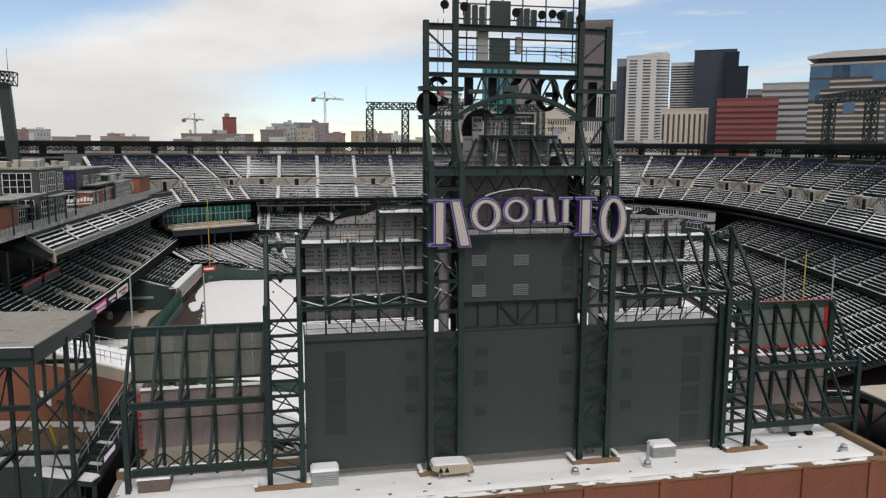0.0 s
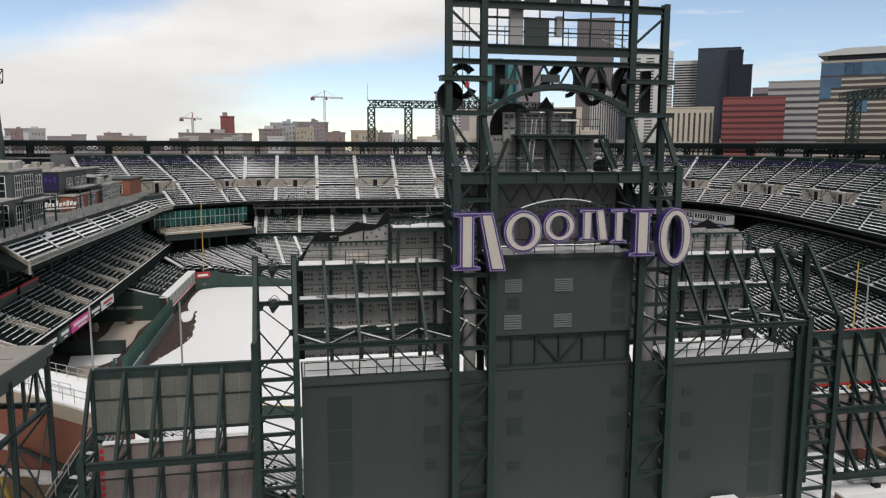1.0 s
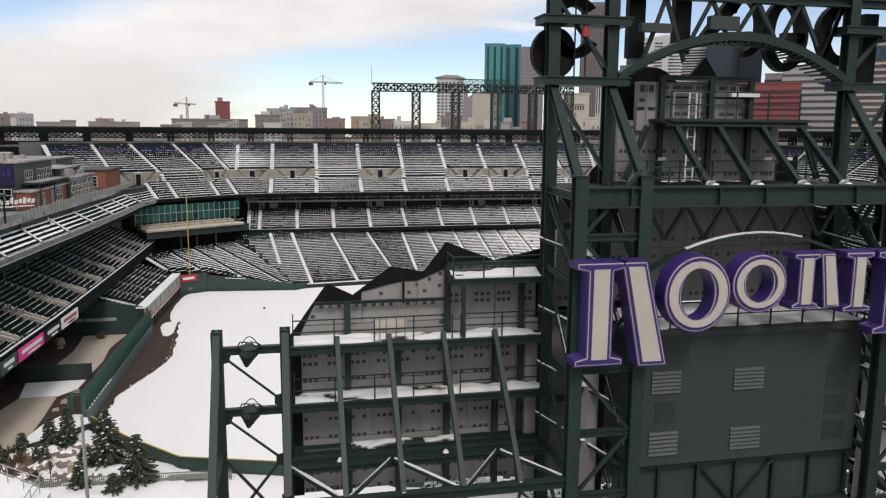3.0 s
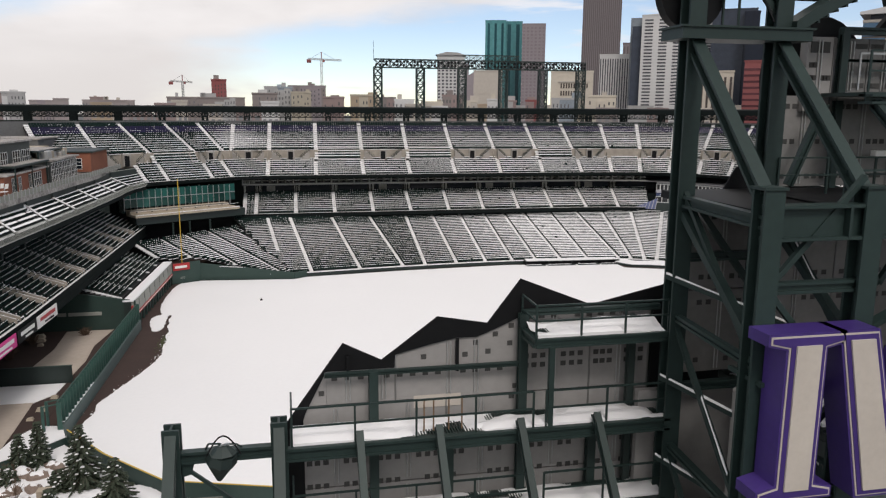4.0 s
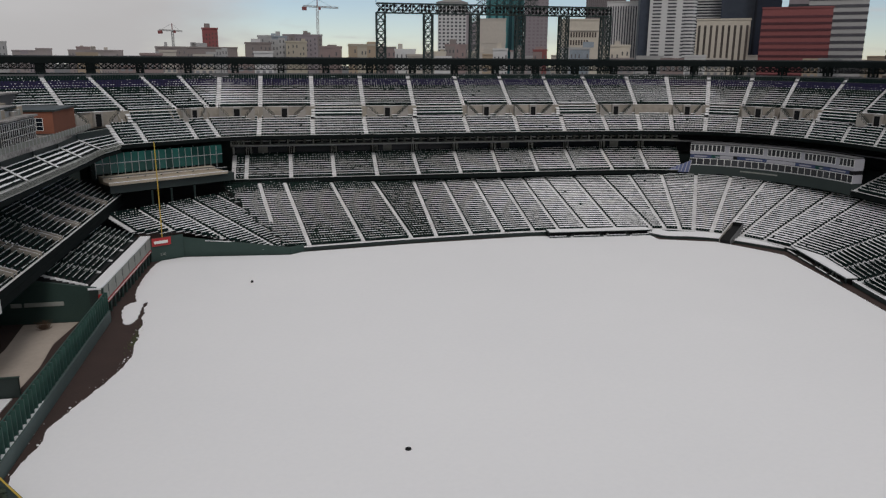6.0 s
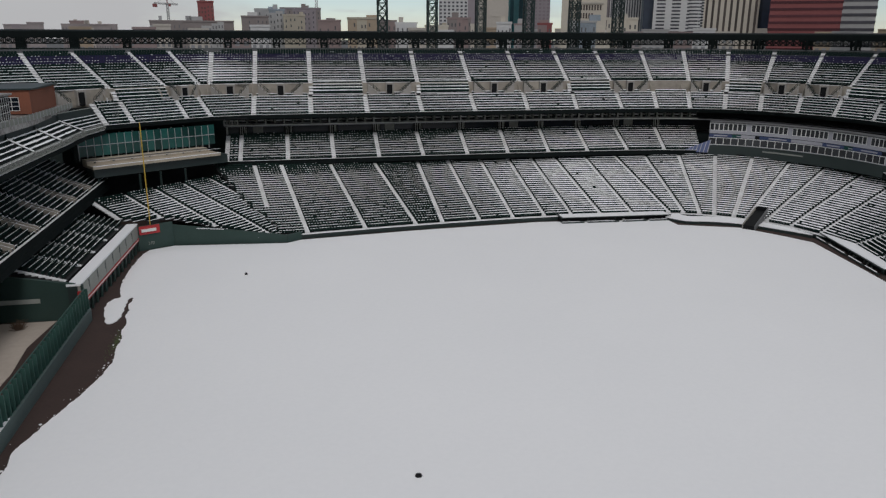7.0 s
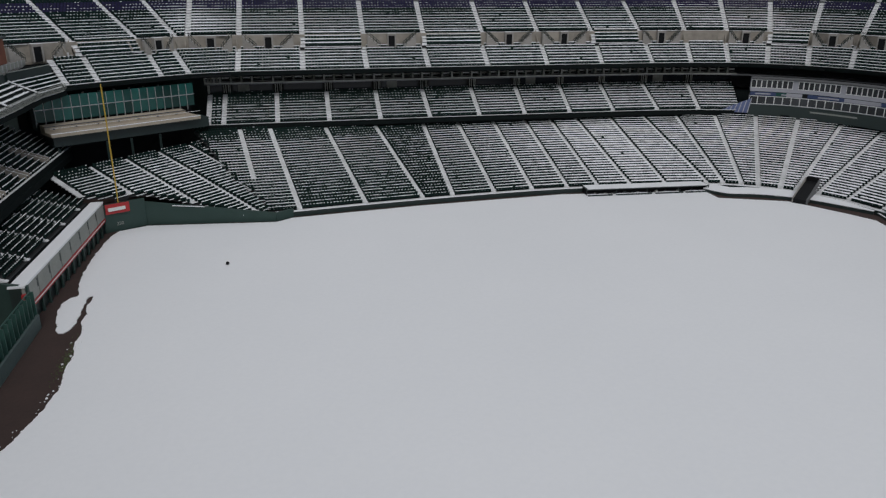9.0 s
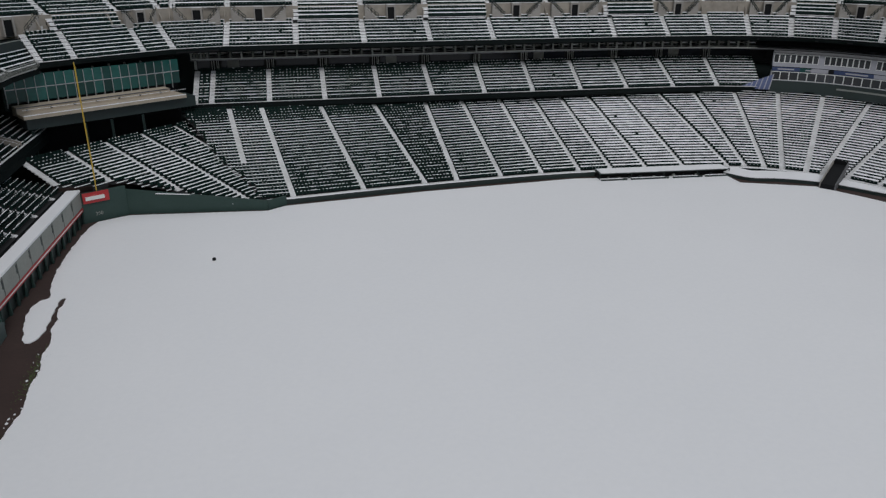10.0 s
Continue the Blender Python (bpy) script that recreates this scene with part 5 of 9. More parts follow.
for i in range(40):
    u = (i + 0.5) / 40
    x, z = 13.45 + 10.3 * u, 39.95 + 1.72 * (1 - (2 * u - 1) ** 2)
    rung.bar((x, YM - 0.4, z - 0.22), (x, YM + 0.9, z - 0.22), 0.07)
part("arch_ribbing", rung, STEEL, board, "short ribs under the arch", "stuff")
for i in range(5):
    x = 14.6 + 2.0 * i
    z = 39.95 + 1.72 * (1 - ((x - 18.6) / 5.15) ** 2)
    rod((x, YM, z), (x + 0.9, YM, 43.1), 0.14)
    rod((x + 1.8 if i < 4 else x, YM, z), (x + 0.9, YM, 43.1), 0.14)


def ring(cx, cz, rx, rz, t, y0, y1, a0=0.0, a1=360.0, n=28):
    """A flat oval band, whole or open, standing upright."""
    out = [(cx + rx * math.cos(radians(a0 + (a1 - a0) * i / n)), cz + rz * math.sin(radians(a0 + (a1 - a0) * i / n))) for i in range(n + 1)]
    inn = [(cx + (rx - t) * math.cos(radians(a0 + (a1 - a0) * i / n)), cz + (rz - t * 0.7) * math.sin(radians(a0 + (a1 - a0) * i / n))) for i in range(n + 1)]
    mb = Mesher()
    closed = abs(a1 - a0) >= 360
    for i in range(n + 1):
        mb.v += [(out[i][0], y0, out[i][1]), (inn[i][0], y0, inn[i][1]), (inn[i][0], y1, inn[i][1]), (out[i][0], y1, out[i][1])]
    for i in range(n):
        k, m = 4 * i, (4 * (i + 1)) % (4 * n) if closed else 4 * (i + 1)
        for j in range(4):
            mb.f.append((k + j, m + j, m + (j + 1) % 4, k + (j + 1) % 4))
    if closed:
        del mb.v[4 * n:]
    else:
        mb.f += [(3, 2, 1, 0), (4 * n, 4 * n + 1, 4 * n + 2, 4 * n + 3)]
    return mb


for mb in (ring(11.9, 41.9, 1.15, 1.2, 0.55, 61.0, 61.35, 40, 330), ring(11.1, 40.9, 0.9, 1.0, 0.8, 61.0, 61.35), Mesher().slab([(14.2, 40.8), (14.9, 40.8), (14.9, 43.2), (14.2, 43.2)], 61.0, 61.35), Mesher().slab([(16.2, 41.2), (16.9, 41.0), (16.9, 43.3), (16.2, 43.3)], 61.0, 61.35), Mesher().slab([(17.3, 41.6), (18.6, 43.3), (19.1, 43.0), (17.8, 41.5)], 61.0, 61.35), ring(19.4, 42.2, 0.95, 1.25, 0.4, 61.0, 61.35, -90, 150), ring(21.3, 41.9, 1.05, 1.5, 0.5, 61.0, 61.35), Mesher().slab([(21.2, 41.6), (22.2, 41.6), (22.2, 42.0), (21.2, 42.0)], 61.0, 61.35), ring(24.0, 42.0, 1.2, 1.3, 0.6, 61.0, 61.35, 60, 300), Mesher().slab([(25.0, 39.9), (25.7, 39.9), (25.7, 42.9), (25.0, 42.9)], 61.0, 61.35)):
    part("crest_plate", mb, BLACK, board, "dark back of a shaped crest plate")

# clock house
for a, b in ((16.1, 17.2), (17.2, 18.3), (18.3, 19.3), (19.3, 20.25)):
    cabinet(a, b, 38.4, 39.95, YB, (0.15, 0.85), SCREEN_DARK)
cabinet(15.03, 15.9, 37.9, 39.95, YB - 0.2, (0.45, 0.62), SCREEN_BACK)
part("hatch", Mesher().box(15.15, 15.75, YB - 0.22, YB - 0.19, 39.5, 39.8), HOLE, board)
for a, b in ((14.3, 16.3), (16.3, 18.2), (18.2, 20.2), (20.2, 21.9)):
    cabinet(a, b, 35.75, 38.35, YB, (0.12, 0.5, 0.88), SCREEN_MID)
for a, b in ((11.5, 13.8), (13.8, 16.2), (16.2, 18.6), (18.6, 21.0), (21.0, 23.4)):
    cabinet(a, b, 30.6, 33.0, 61.2, (0.15, 0.85), SCREEN_MID)
    cabinet(a, b, 33.0, 35.4, 61.2, (0.15, 0.85), SCREEN_MID)
member((15.6, 60.0, 38.22), (21.87, 60.0, 38.22), 0.5, 0.26, "ledge_beam")
part("ledge", Mesher().box(15.6, 21.87, 60.0, 61.8, 38.3, 38.4), STEEL, board)
rail([(15.7, 60.05, 38.4), (21.5, 60.05, 38.4)], 1.05)
for x in (16.1, 18.35, 20.22):
    member((x, 61.6, 38.4), (x, 61.6, 40.15), 0.22, 0.22, "post")
    member((x, 61.6, 35.7), (x, 61.6, 38.2), 0.2, 0.2, "post")
member((16.0, 61.6, 40.1), (20.35, 61.6, 40.1), 0.2, 0.2, "top_rail")
member((16.1, 61.55, 39.3), (20.3, 61.55, 39.3), 0.08, 0.08, "cross_rail")
part("shaded_frame", Mesher().bar((16.6, 61.5, 38.5), (16.6, 61.5, 39.5), 0.05).bar((16.6, 61.5, 39.5), (17.8, 61.5, 39.5), 0.05).bar((17.8, 61.5, 39.5), (17.8, 61.5, 38.5), 0.05), GREY_METAL, board, "pale pipe door frame")
for x in (15.9, 17.75, 19.7, 21.5):
    member((x, 60.0, 38.1), (x - 0.1, 57.2, 35.95), 0.2, 0.26, "raking_strut")
    part("snow_heap", Mesher().tube((x - 0.1, 57.05, 35.95), (x - 0.14, 57.15, 36.03), 0.24, 0.10, 9).tube((x + 0.15, 57.2, 35.95), (x + 0.15, 57.2, 36.0), 0.2, 0.12, 9), SNOW, board, "snow heaped at the foot of a strut")
for x in (15.2, 22.4):
    member((x, 61.0, 38.1), (x - 0.9 if x < 18 else x + 0.9, 61.0, 35.9), 0.18, 0.22, "raking_strut")
ladder = Mesher()
for x in (16.1, 16.42):
    ladder.bar((x, 59.4, 35.95), (x + 0.65, 60.5, 39.4), 0.06)
for i in range(11):
    u = (i + 0.5) / 11
    ladder.bar((16.1 + 0.65 * u, 59.4 + 1.1 * u, 35.95 + 3.45 * u), (16.42 + 0.65 * u, 59.4 + 1.1 * u, 35.95 + 3.45 * u), 0.035)
part("ladder", ladder, GREY_METAL, board, "leaning pale metal ladder")
for x0, x1, z in ((19.17, 20.5, 39.35), (17.3, 17.9, 36.65), (20.95, 21.3, 36.65), (21.9, 22.3, 36.65), (16.0, 16.3, 36.65)):
    part("light_box", Mesher().box(x0, x1, 61.35, 61.55, z, z + 0.16), WHITE, board, "slim pale light box")
rail([(13.0, 57.3, 35.75), (15.6, 57.3, 35.75)], 0.85)
rail([(13.4, 60.2, 35.75), (23.6, 60.2, 35.75)], 0.95)
part("round_plate", ring(15.95, 38.85, 1.65, 1.75, 1.2, YB + 0.55, YB + 0.8), BLACK, board, "round black clock plate")
part("peak_plate", Mesher().slab([(17.6, 40.15), (18.35, 41.05), (18.9, 40.3), (18.9, 40.15)], YB + 0.3, YB + 0.5), BLACK, board, "pointed black plate")
part("skyline_plate", Mesher().slab([(14.5, 37.0), (14.2, 36.2), (13.7, 36.4), (13.6, 35.7), (15.0, 35.7), (15.0, 37.4)], YB + 0.3, YB + 0.5), BLACK, board, "black edge plate")
part("skyline_plate", Mesher().slab([(21.9, 36.4), (23.2, 36.9), (23.2, 35.7), (21.9, 35.7)], YB + 0.3, YB + 0.5), BLACK, board, "black edge plate")
beacon = part("beacon", Mesher().tube((12.0, 60.1, 41.45), (12.0, 60.1, 41.75), 0.15, 0.12, 10).tube((12.0, 60.1, 41.75), (12.0, 60.1, 41.86), 0.12, 0.04, 10), RED, board, "small red beacon hung on a cable")
part("cable", Mesher().bar((12.0, 60.1, 41.8), (12.03, 60.1, 42.6), 0.03).bar((11.98, 60.1, 41.45), (12.9, 60.2, 40.1), 0.04), BLACK, beacon)
for x0, x1, z0, z1 in ((14.33, 15.61, 41.72, 42.05), (17.25, 18.52, 41.9, 42.42)):
    part("shelf_box", Mesher().box(x0, x1, 60.1, 60.4, z0, z1), PANEL, board, "green junction box above the arch")
# bracing between the deep beam and the thin arch under it
for i in range(6):
    x = 13.6 + 1.62 * i
    rod((x, 57.6, 35.2), (x + 0.81, 57.6, 33.9), 0.12)
    rod((x + 0.81, 57.6, 33.9), (x + 1.62, 57.6, 35.2), 0.12)
# low arch with snow over the sign
low, high = [], []
for i in range(17):
    u = i / 16
    x, z = 13.2 + 9.6 * u, 32.6 + 1.42 * (1 - (2 * u - 1) ** 2)
    low.append((x, z))
    high.append((x, z + 0.12))
part("sign_arch", Mesher().slab(low + high[::-1], 57.0, 57.3), STEEL, board, "thin curved pipe behind the sign")
part("snow_line", Mesher().slab([(x, z + 0.12) for x, z in low[3:12]] + [(x, z + 0.175) for x, z in low[3:12]][::-1], 57.05, 57.2), SNOW, board, "snow along the curved pipe")

# the sign: seven tall serifed shapes, cream faces with purple rims
sign = thing("name_sign", (18, 55.8, 29.7), "row of tall cream shapes with purple rims on the tower", "sign")
SY = 55.45


def inset(f, d):
    """An outline of (x, z) drawn in by d all round."""
    n = len(f)
    area = sum(f[i][0] * f[(i + 1) % n][1] - f[(i + 1) % n][0] * f[i][1] for i in range(n))
    w = 1 if area > 0 else -1
    out = []
    for i in range(n):
        a, b, c = Vector(f[i - 1]), Vector(f[i]), Vector(f[(i + 1) % n])
        u, v = (b - a).normalized(), (c - b).normalized()
        p, q = Vector((-u.y, u.x)) * w, Vector((-v.y, v.x)) * w
        m = (p + q) / max(0.3, 1 + p.dot(q))
        out.append((b.x + m.x * d, b.y + m.y * d))
    return out


def emblem(outline, panel):
    """One shape of the sign: a thick purple body, a white hairline, a purple rim and a cream panel; outlines of (x, z)."""
    b = part("sign_shape", Mesher().slab(outline, SY + 0.06, SY + 0.75), PURPLE, sign, "deep purple body of a sign shape")
    part("hairline", Mesher().slab(inset(outline, 0.05), SY + 0.04, SY + 0.06), CREAM, b, "thin pale outline")
    part("rim", Mesher().slab(inset(outline, 0.085), SY + 0.02, SY + 0.04), PURPLE, b)
    part("sign_face", Mesher().slab(panel, SY - 0.02, SY + 0.02), CREAM, b, "cream enamel face")
    return b


def serif(x0, x1, z0, z1, s=0.22, e=0.3):
    """An upright bar with feet and head wider than its stem."""
    return [(x0 - e, z0), (x1 + e, z0), (x1 + e, z0 + s), (x1, z0 + s + 0.1), (x1, z1 - s - 0.1), (x1 + e, z1 - s), (x1 + e, z1), (x0 - e, z1), (x0 - e, z1 - s), (x0, z1 - s - 0.1), (x0, z0 + s + 0.1), (x0 - e, z0 + s)]


def upright(x0, x1, z0, z1, s, e):
    m = 0.2 * (x1 - x0)
    emblem(serif(x0, x1, z0, z1, s, e), [(x0 + m, z0 + s), (x1 - m, z0 + s), (x1 - m, z1 - s), (x0 + m, z1 - s)])


def slanted(x0, x1, x2, x3, z0, z1):
    """A leaning bar: top from x0 to x1, foot from x3 to x2."""
    f = [(x0, z1), (x1, z1), (x2, z0), (x3, z0)]
    emblem(f, inset(f, 0.2 * (x1 - x0)))


def oval_shape(cx, cz, rx, rz, t):
    b = part("sign_shape", ring(cx, cz, rx, rz, t, SY + 0.06, SY + 0.75), PURPLE, sign, "deep purple oval sign shape")
    part("hairline", ring(cx, cz, rx - 0.05, rz - 0.05, t - 0.10, SY + 0.04, SY + 0.07), CREAM, b, "thin pale outline")
    part("rim", ring(cx, cz, rx - 0.085, rz - 0.085, t - 0.17, SY + 0.02, SY + 0.05), PURPLE, b)
    part("sign_face", ring(cx, cz, rx - 0.16, rz - 0.2, t - 0.32, SY - 0.02, SY + 0.03), CREAM, b, "cream enamel face")


upright(10.55, 11.5, 29.85, 33.5, 0.25, 0.42)
slanted(11.75, 12.7, 13.6, 12.5, 29.75, 33.5)
oval_shape(14.65, 32.25, 1.28, 1.38, 0.66)
oval_shape(17.05, 32.55, 1.1, 1.08, 0.58)
upright(18.6, 19.25, 31.55, 33.6, 0.18, 0.22)
slanted(19.45, 20.05, 20.4, 19.7, 31.55, 33.6)
upright(20.8, 21.4, 31.35, 33.6, 0.2, 0.3)
upright(22.25, 23.3, 30.45, 33.6, 0.25, 0.4)
oval_shape(25.1, 31.7, 1.2, 1.95, 0.72)
for x in (10.5, 13.2, 16.3, 20.0, 23.0, 25.9):
    part("sign_bracket", Mesher().bar((x, 56.1, 32.2), (x, 57.3, 32.2), 0.1), STEEL, sign)

# ---- boards on either side ----
for x0, x1, y, red in ((-12.3, -2.3, 60.2, False), (39.6, 49.2, 60.2, True)):
    bb = thing("billboard", ((x0 + x1) / 2, y, DECK), "weathered back of an advertising board with red trim on green posts" if red else "weathered back of an advertising board on green steel posts", "billboard", "boards beside the scoreboard")
    n = 10
    for i in range(n):
        a, b = x0 + (x1 - x0) * i / n, x0 + (x1 - x0) * (i + 1) / n
        for z0, z1, m in ((19.2, 21.4, BOARD_GREY), (21.42, 23.3, BOARD_GREY), (13.6, 16.0, BOARD_PINK), (16.02, 18.4, BOARD_PINK)):
            part("board_sheet", Mesher().box(a + 0.006, b - 0.006, y, y + 0.12, z0, z1), m, bb)
    part("top_rim", Mesher().box(x0 - 0.1, x1 + 0.1, y - 0.15, y + 0.25, 23.3, 23.45), STEEL, bb)
    part("edge_trim", Mesher().box(x0, x1, y - 0.05, y + 0.2, 19.0, 19.2), RED if red else STEEL, bb)
    part("snow", Mesher().box(x0 + 0.4, x1 - 0.2, y - 0.25, y + 0.1, 18.42, 18.56), SNOW, bb, "snow on the middle rail")
    if red:
        part("edge_trim", Mesher().box(x1 - 0.45, x1 + 0.05, y - 0.06, y, 19.2, 23.3), RED, bb)
        part("edge_trim", Mesher().box(x0, x1, y - 0.06, y + 0.2, 23.45, 23.48), RED, bb)
        part("end_post", Mesher().box(x1 + 0.06, x1 + 0.55, y - 0.2, y + 0.2, 18.4, 23.5), STEEL, bb)
    else:
        for i in range(9):
            part("red_block", Mesher().box(x0 + 0.15, x0 + 0.4, y - 0.04, y, 13.8 + 0.5 * i, 14.1 + 0.5 * i), RED, bb)
    m = 5
    dx = 0.9 if red else -0.35
    part("top_beam", Mesher().box(x0, x1, y - 0.1, y - 0.02, 22.78, 23.28), STEEL, bb)
    for i in range(m + 1):
        x = x0 + (x1 - x0) * i / m
        member((x, y - 0.25, DECK), (x, y - 0.25, 23.3), 0.22, 0.28, "post", None, bb)
        member((x + dx, y - 2.6, 18.0), (x, y - 0.4, 23.2), 0.2, 0.26, "raking_strut", None, bb)
        member((x + dx, y - 2.6, 12.9), (x, y - 0.4, 17.4), 0.2, 0.26, "raking_strut", None, bb)
        rod((x, y - 0.4, 19.6), (x + dx, y - 2.5, 18.2), 0.12, "brace", None, bb)
        member((x, y - 0.3, 18.0), (x + dx, y - 2.6, 18.0), 0.16, 0.2, "beam", None, bb)
        rod((x, y - 0.3, 13.3), (x + dx, y - 2.6, 12.7), 0.12, "brace", None, bb)
        if i < m:
            xn = x0 + (x1 - x0) * (i + 1) / m
            rod((x, y - 0.5, 13.4), (xn, y - 2.4, 12.6), 0.09, "brace", None, bb)
            rod((xn, y - 0.5, 13.4), (x, y - 2.4, 12.6), 0.09, "brace", None, bb)
    for z in (18.0, 12.75):
        member((x0, y - 2.6, z), (x1 + dx + 0.5, y - 2.6, z), 0.34, 0.5, "beam", None, bb)
    xe = x1 + dx + 0.5 if red else x0 - 0.3
    member((xe, y - 2.6, DECK), (xe, y - 2.6, 18.6), 0.4, 0.45, "post", None, bb)
    for z in (21.35, 16.0):
        part("batten", Mesher().box(x0, x1, y - 0.06, y, z - 0.04, z + 0.04), STEEL, bb)
    for x in ((x0 + 0.1, -6.8) if not red else (44.2, 49.3)):
        pole = part("flag_pole", Mesher().tube((x, y - 0.1, 23.4), (x, y - 0.1, 27.6), 0.07, 0.05, 10), GREY_METAL, bb, "thin pale flag pole")

snow_sheet("concourse_snow", [(1.0, 63.6), (48.5, 63.6), (48.5, 68.2), (10, 81.1), (1.0, 83.6)], 9.8, "snow on the outfield concourse")

# ---- things on the roof deck ----


def air_unit(x, y, w, d, h, slats=True, label="low metal roof ventilation unit topped with snow"):
    u = thing("roof_unit", (x, y, DECK), label, "roof unit", "units on the roof deck")
    part("casing", Mesher().box(x - w / 2, x + w / 2, y - d / 2, y + d / 2, DECK, DECK + h), GREY_METAL if slats else TAN, u)
    if slats:
        for i in range(6):
            z = DECK + h * (0.15 + 0.13 * i)
            part("slat", Mesher().box(x - w / 2 - 0.06, x + w / 2 + 0.06, y - d / 2 - 0.08, y - d / 2, z, z + h * 0.06), GREY_METAL, u)
    part("snow_cap", Mesher().solid([(x - w / 2 - 0.1, y - d / 2 - 0.1, DECK + h), (x + w / 2 + 0.1, y - d / 2 - 0.1, DECK + h), (x + w / 2 + 0.1, y + d / 2, DECK + h), (x - w / 2 - 0.1, y + d / 2, DECK + h)], [(x - w / 2 + 0.1, y - d / 2 + 0.1, DECK + h + 0.18), (x + w / 2 - 0.15, y - d / 2 + 0.1, DECK + h + 0.14), (x + w / 2 - 0.1, y + d / 2, DECK + h + 0.2), (x - w / 2 + 0.1, y + d / 2, DECK + h + 0.2)]), SNOW, u)
    return u


air_unit(2.1, 56.4, 2.0, 1.3, 1.3)
air_unit(30.6, 56.3, 2.0, 1.2, 1.1)
duct = thing("slanted_duct", (12.2, 55.6, DECK), "tan sheet-metal duct hood on legs, topped with snow", "duct")
part("hood", Mesher().slab([(10.4, 12.2), (11.4, 11.75), (13.4, 11.8), (13.8, 12.05), (13.5, 12.2), (13.8, 12.4), (13.4, 12.5), (10.5, 12.55)], 55.0, 56.3), TAN, duct)
part("snow_cap", Mesher().slab([(10.5, 12.55), (13.4, 12.5), (13.1, 12.66), (10.7, 12.72)], 55.0, 56.3), SNOW, duct)
for x in (10.9, 11.4):
    part("vent_flap", Mesher().slab([(x, 11.95), (x + 0.4, 11.95), (x + 0.2, 12.4)], 54.96, 55.0), BLACK, duct)
for x in (11.0, 13.4):
    part("leg", Mesher().box(x, x + 0.12, 55.2, 55.32, DECK, 12.0), GREY_METAL, duct)
for i, (x0, x1, y0, y1) in enumerate(((9.6, 14.0, 55.9, 57.2), (22.4, 26.6, 55.7, 57.2), (36.4, 40.4, 55.6, 57.2), (-3.2, 1.0, 55.7, 57.2))):
    k = thing("timber_kerb", ((x0 + x1) / 2, y0, DECK), "weathered timber kerb round the column feet, edged with snow", "kerb", "kerbs on the roof deck")
    part("front_board", Mesher().box(x0, x1, y0, y0 + 0.2, DECK, DECK + 0.5), WOOD, k)
    for x in (x0, x1 - 0.2):
        part("side_board", Mesher().box(x, x + 0.2, y0 + 0.2, y1, DECK, DECK + 0.5), WOOD, k)
        part("snow_cap", Mesher().box(x - 0.05, x + 0.25, y0, y1, DECK + 0.5, DECK + 0.64), SNOW, k)
for x, y, h in ((28.4, 54.4, 2.2), (22.0, 54.2, 0.6), (46.9, 54.3, 0.6)):
    v = thing("vent_stack", (x, y, DECK), "short roof vent on a flashed base in the snow", "vent", "vents on the roof deck")
    part("base", Mesher().tube((x, y, DECK), (x, y, DECK + 0.35), 0.42, 0.3, 12), GREY_METAL, v)
    part("pipe", Mesher().tube((x, y, DECK + 0.3), (x, y, DECK + h), 0.13, 0.13, 10), GREY_METAL, v)
    part("cap", Mesher().tube((x, y, DECK + 0.5), (x, y, DECK + 0.62), 0.3, 0.22, 12), GREY_METAL, v)
crate = thing("roof_hatch", (-10.6, 59, DECK), "boxy dull brown roof hatch with snow on top", "hatch")
part("casing", Mesher().box(-11.9, -9.6, 57.4, 59.4, DECK, DECK + 1.0), CRATE, crate)
part("snow_cap", Mesher().box(-11.95, -9.55, 57.35, 59.4, DECK + 1.0, DECK + 1.15), SNOW, crate)
skid = thing("roof_skid", (45.5, 58.8, DECK), "grey duct elbow on a skid, dusted with snow", "duct")
part("box", Mesher().slab([(44.4, DECK + 0.4), (46.6, DECK + 0.4), (46.9, DECK + 0.9), (46.4, DECK + 1.2), (44.4, DECK + 1.1)], 58.2, 59.4), GREY_METAL, skid)
for x in (44.4, 46.1):
    part("foot", Mesher().box(x, x + 0.5, 57.9, 58.4, DECK, DECK + 0.4), BLACK, skid)
part("plate", Mesher().box(43.0, 44.6, 58.6, 59.8, DECK + 0.35, DECK + 0.5), GREY_METAL, skid)

# ---- open frame with a flat roof ----
shed = thing("roofed_steel_frame", (-20, 58, 2), "open green steel frame carrying a flat, thinly snowed roof", "building")


def sq(u, v, z):
    """A place in the frame's own plan: u to the west, v to the north."""
    return (-17.1 - 0.995 * u + 0.095 * v, 53.0 + 0.095 * u + 0.995 * v, z)


def sbox(mb, u0, u1, v0, v1, z0, z1):
    ring = [(u0, v0), (u0, v1), (u1, v1), (u1, v0)]
    return mb.solid([sq(a, b, z0) for a, b in ring], [sq(a, b, z1) for a, b in ring])


part("roof", sbox(Mesher(), 0.1, 26, 0.1, 11.9, 23.6, 23.95), WORN_ROOF, shed, "flat pale roof slab")
part("roof_dusting", sbox(Mesher(), 0.2, 25.8, 0.2, 11.8, 23.95, 24.0), WORN_ROOF, shed, "wet dirty roof covering")
for k, (u, v, w, d) in enumerate(((1.4, 1.6, 1.6, 0.10), (3.4, 5.2, 2.6, 0.12), (1.0, 8.4, 1.1, 0.09), (6.0, 9.0, 2.0, 0.1))):
    part("membrane_seam", sbox(Mesher(), u, u + w, v, v + d, 24.0, 24.02), CONCRETE_WET, shed, "wet seam in the roof")
part("roof_edge", sbox(Mesher(), -0.05, 26, -0.05, 0.1, 23.35, 24.06), PANEL_MID, shed, "metal roof edge")
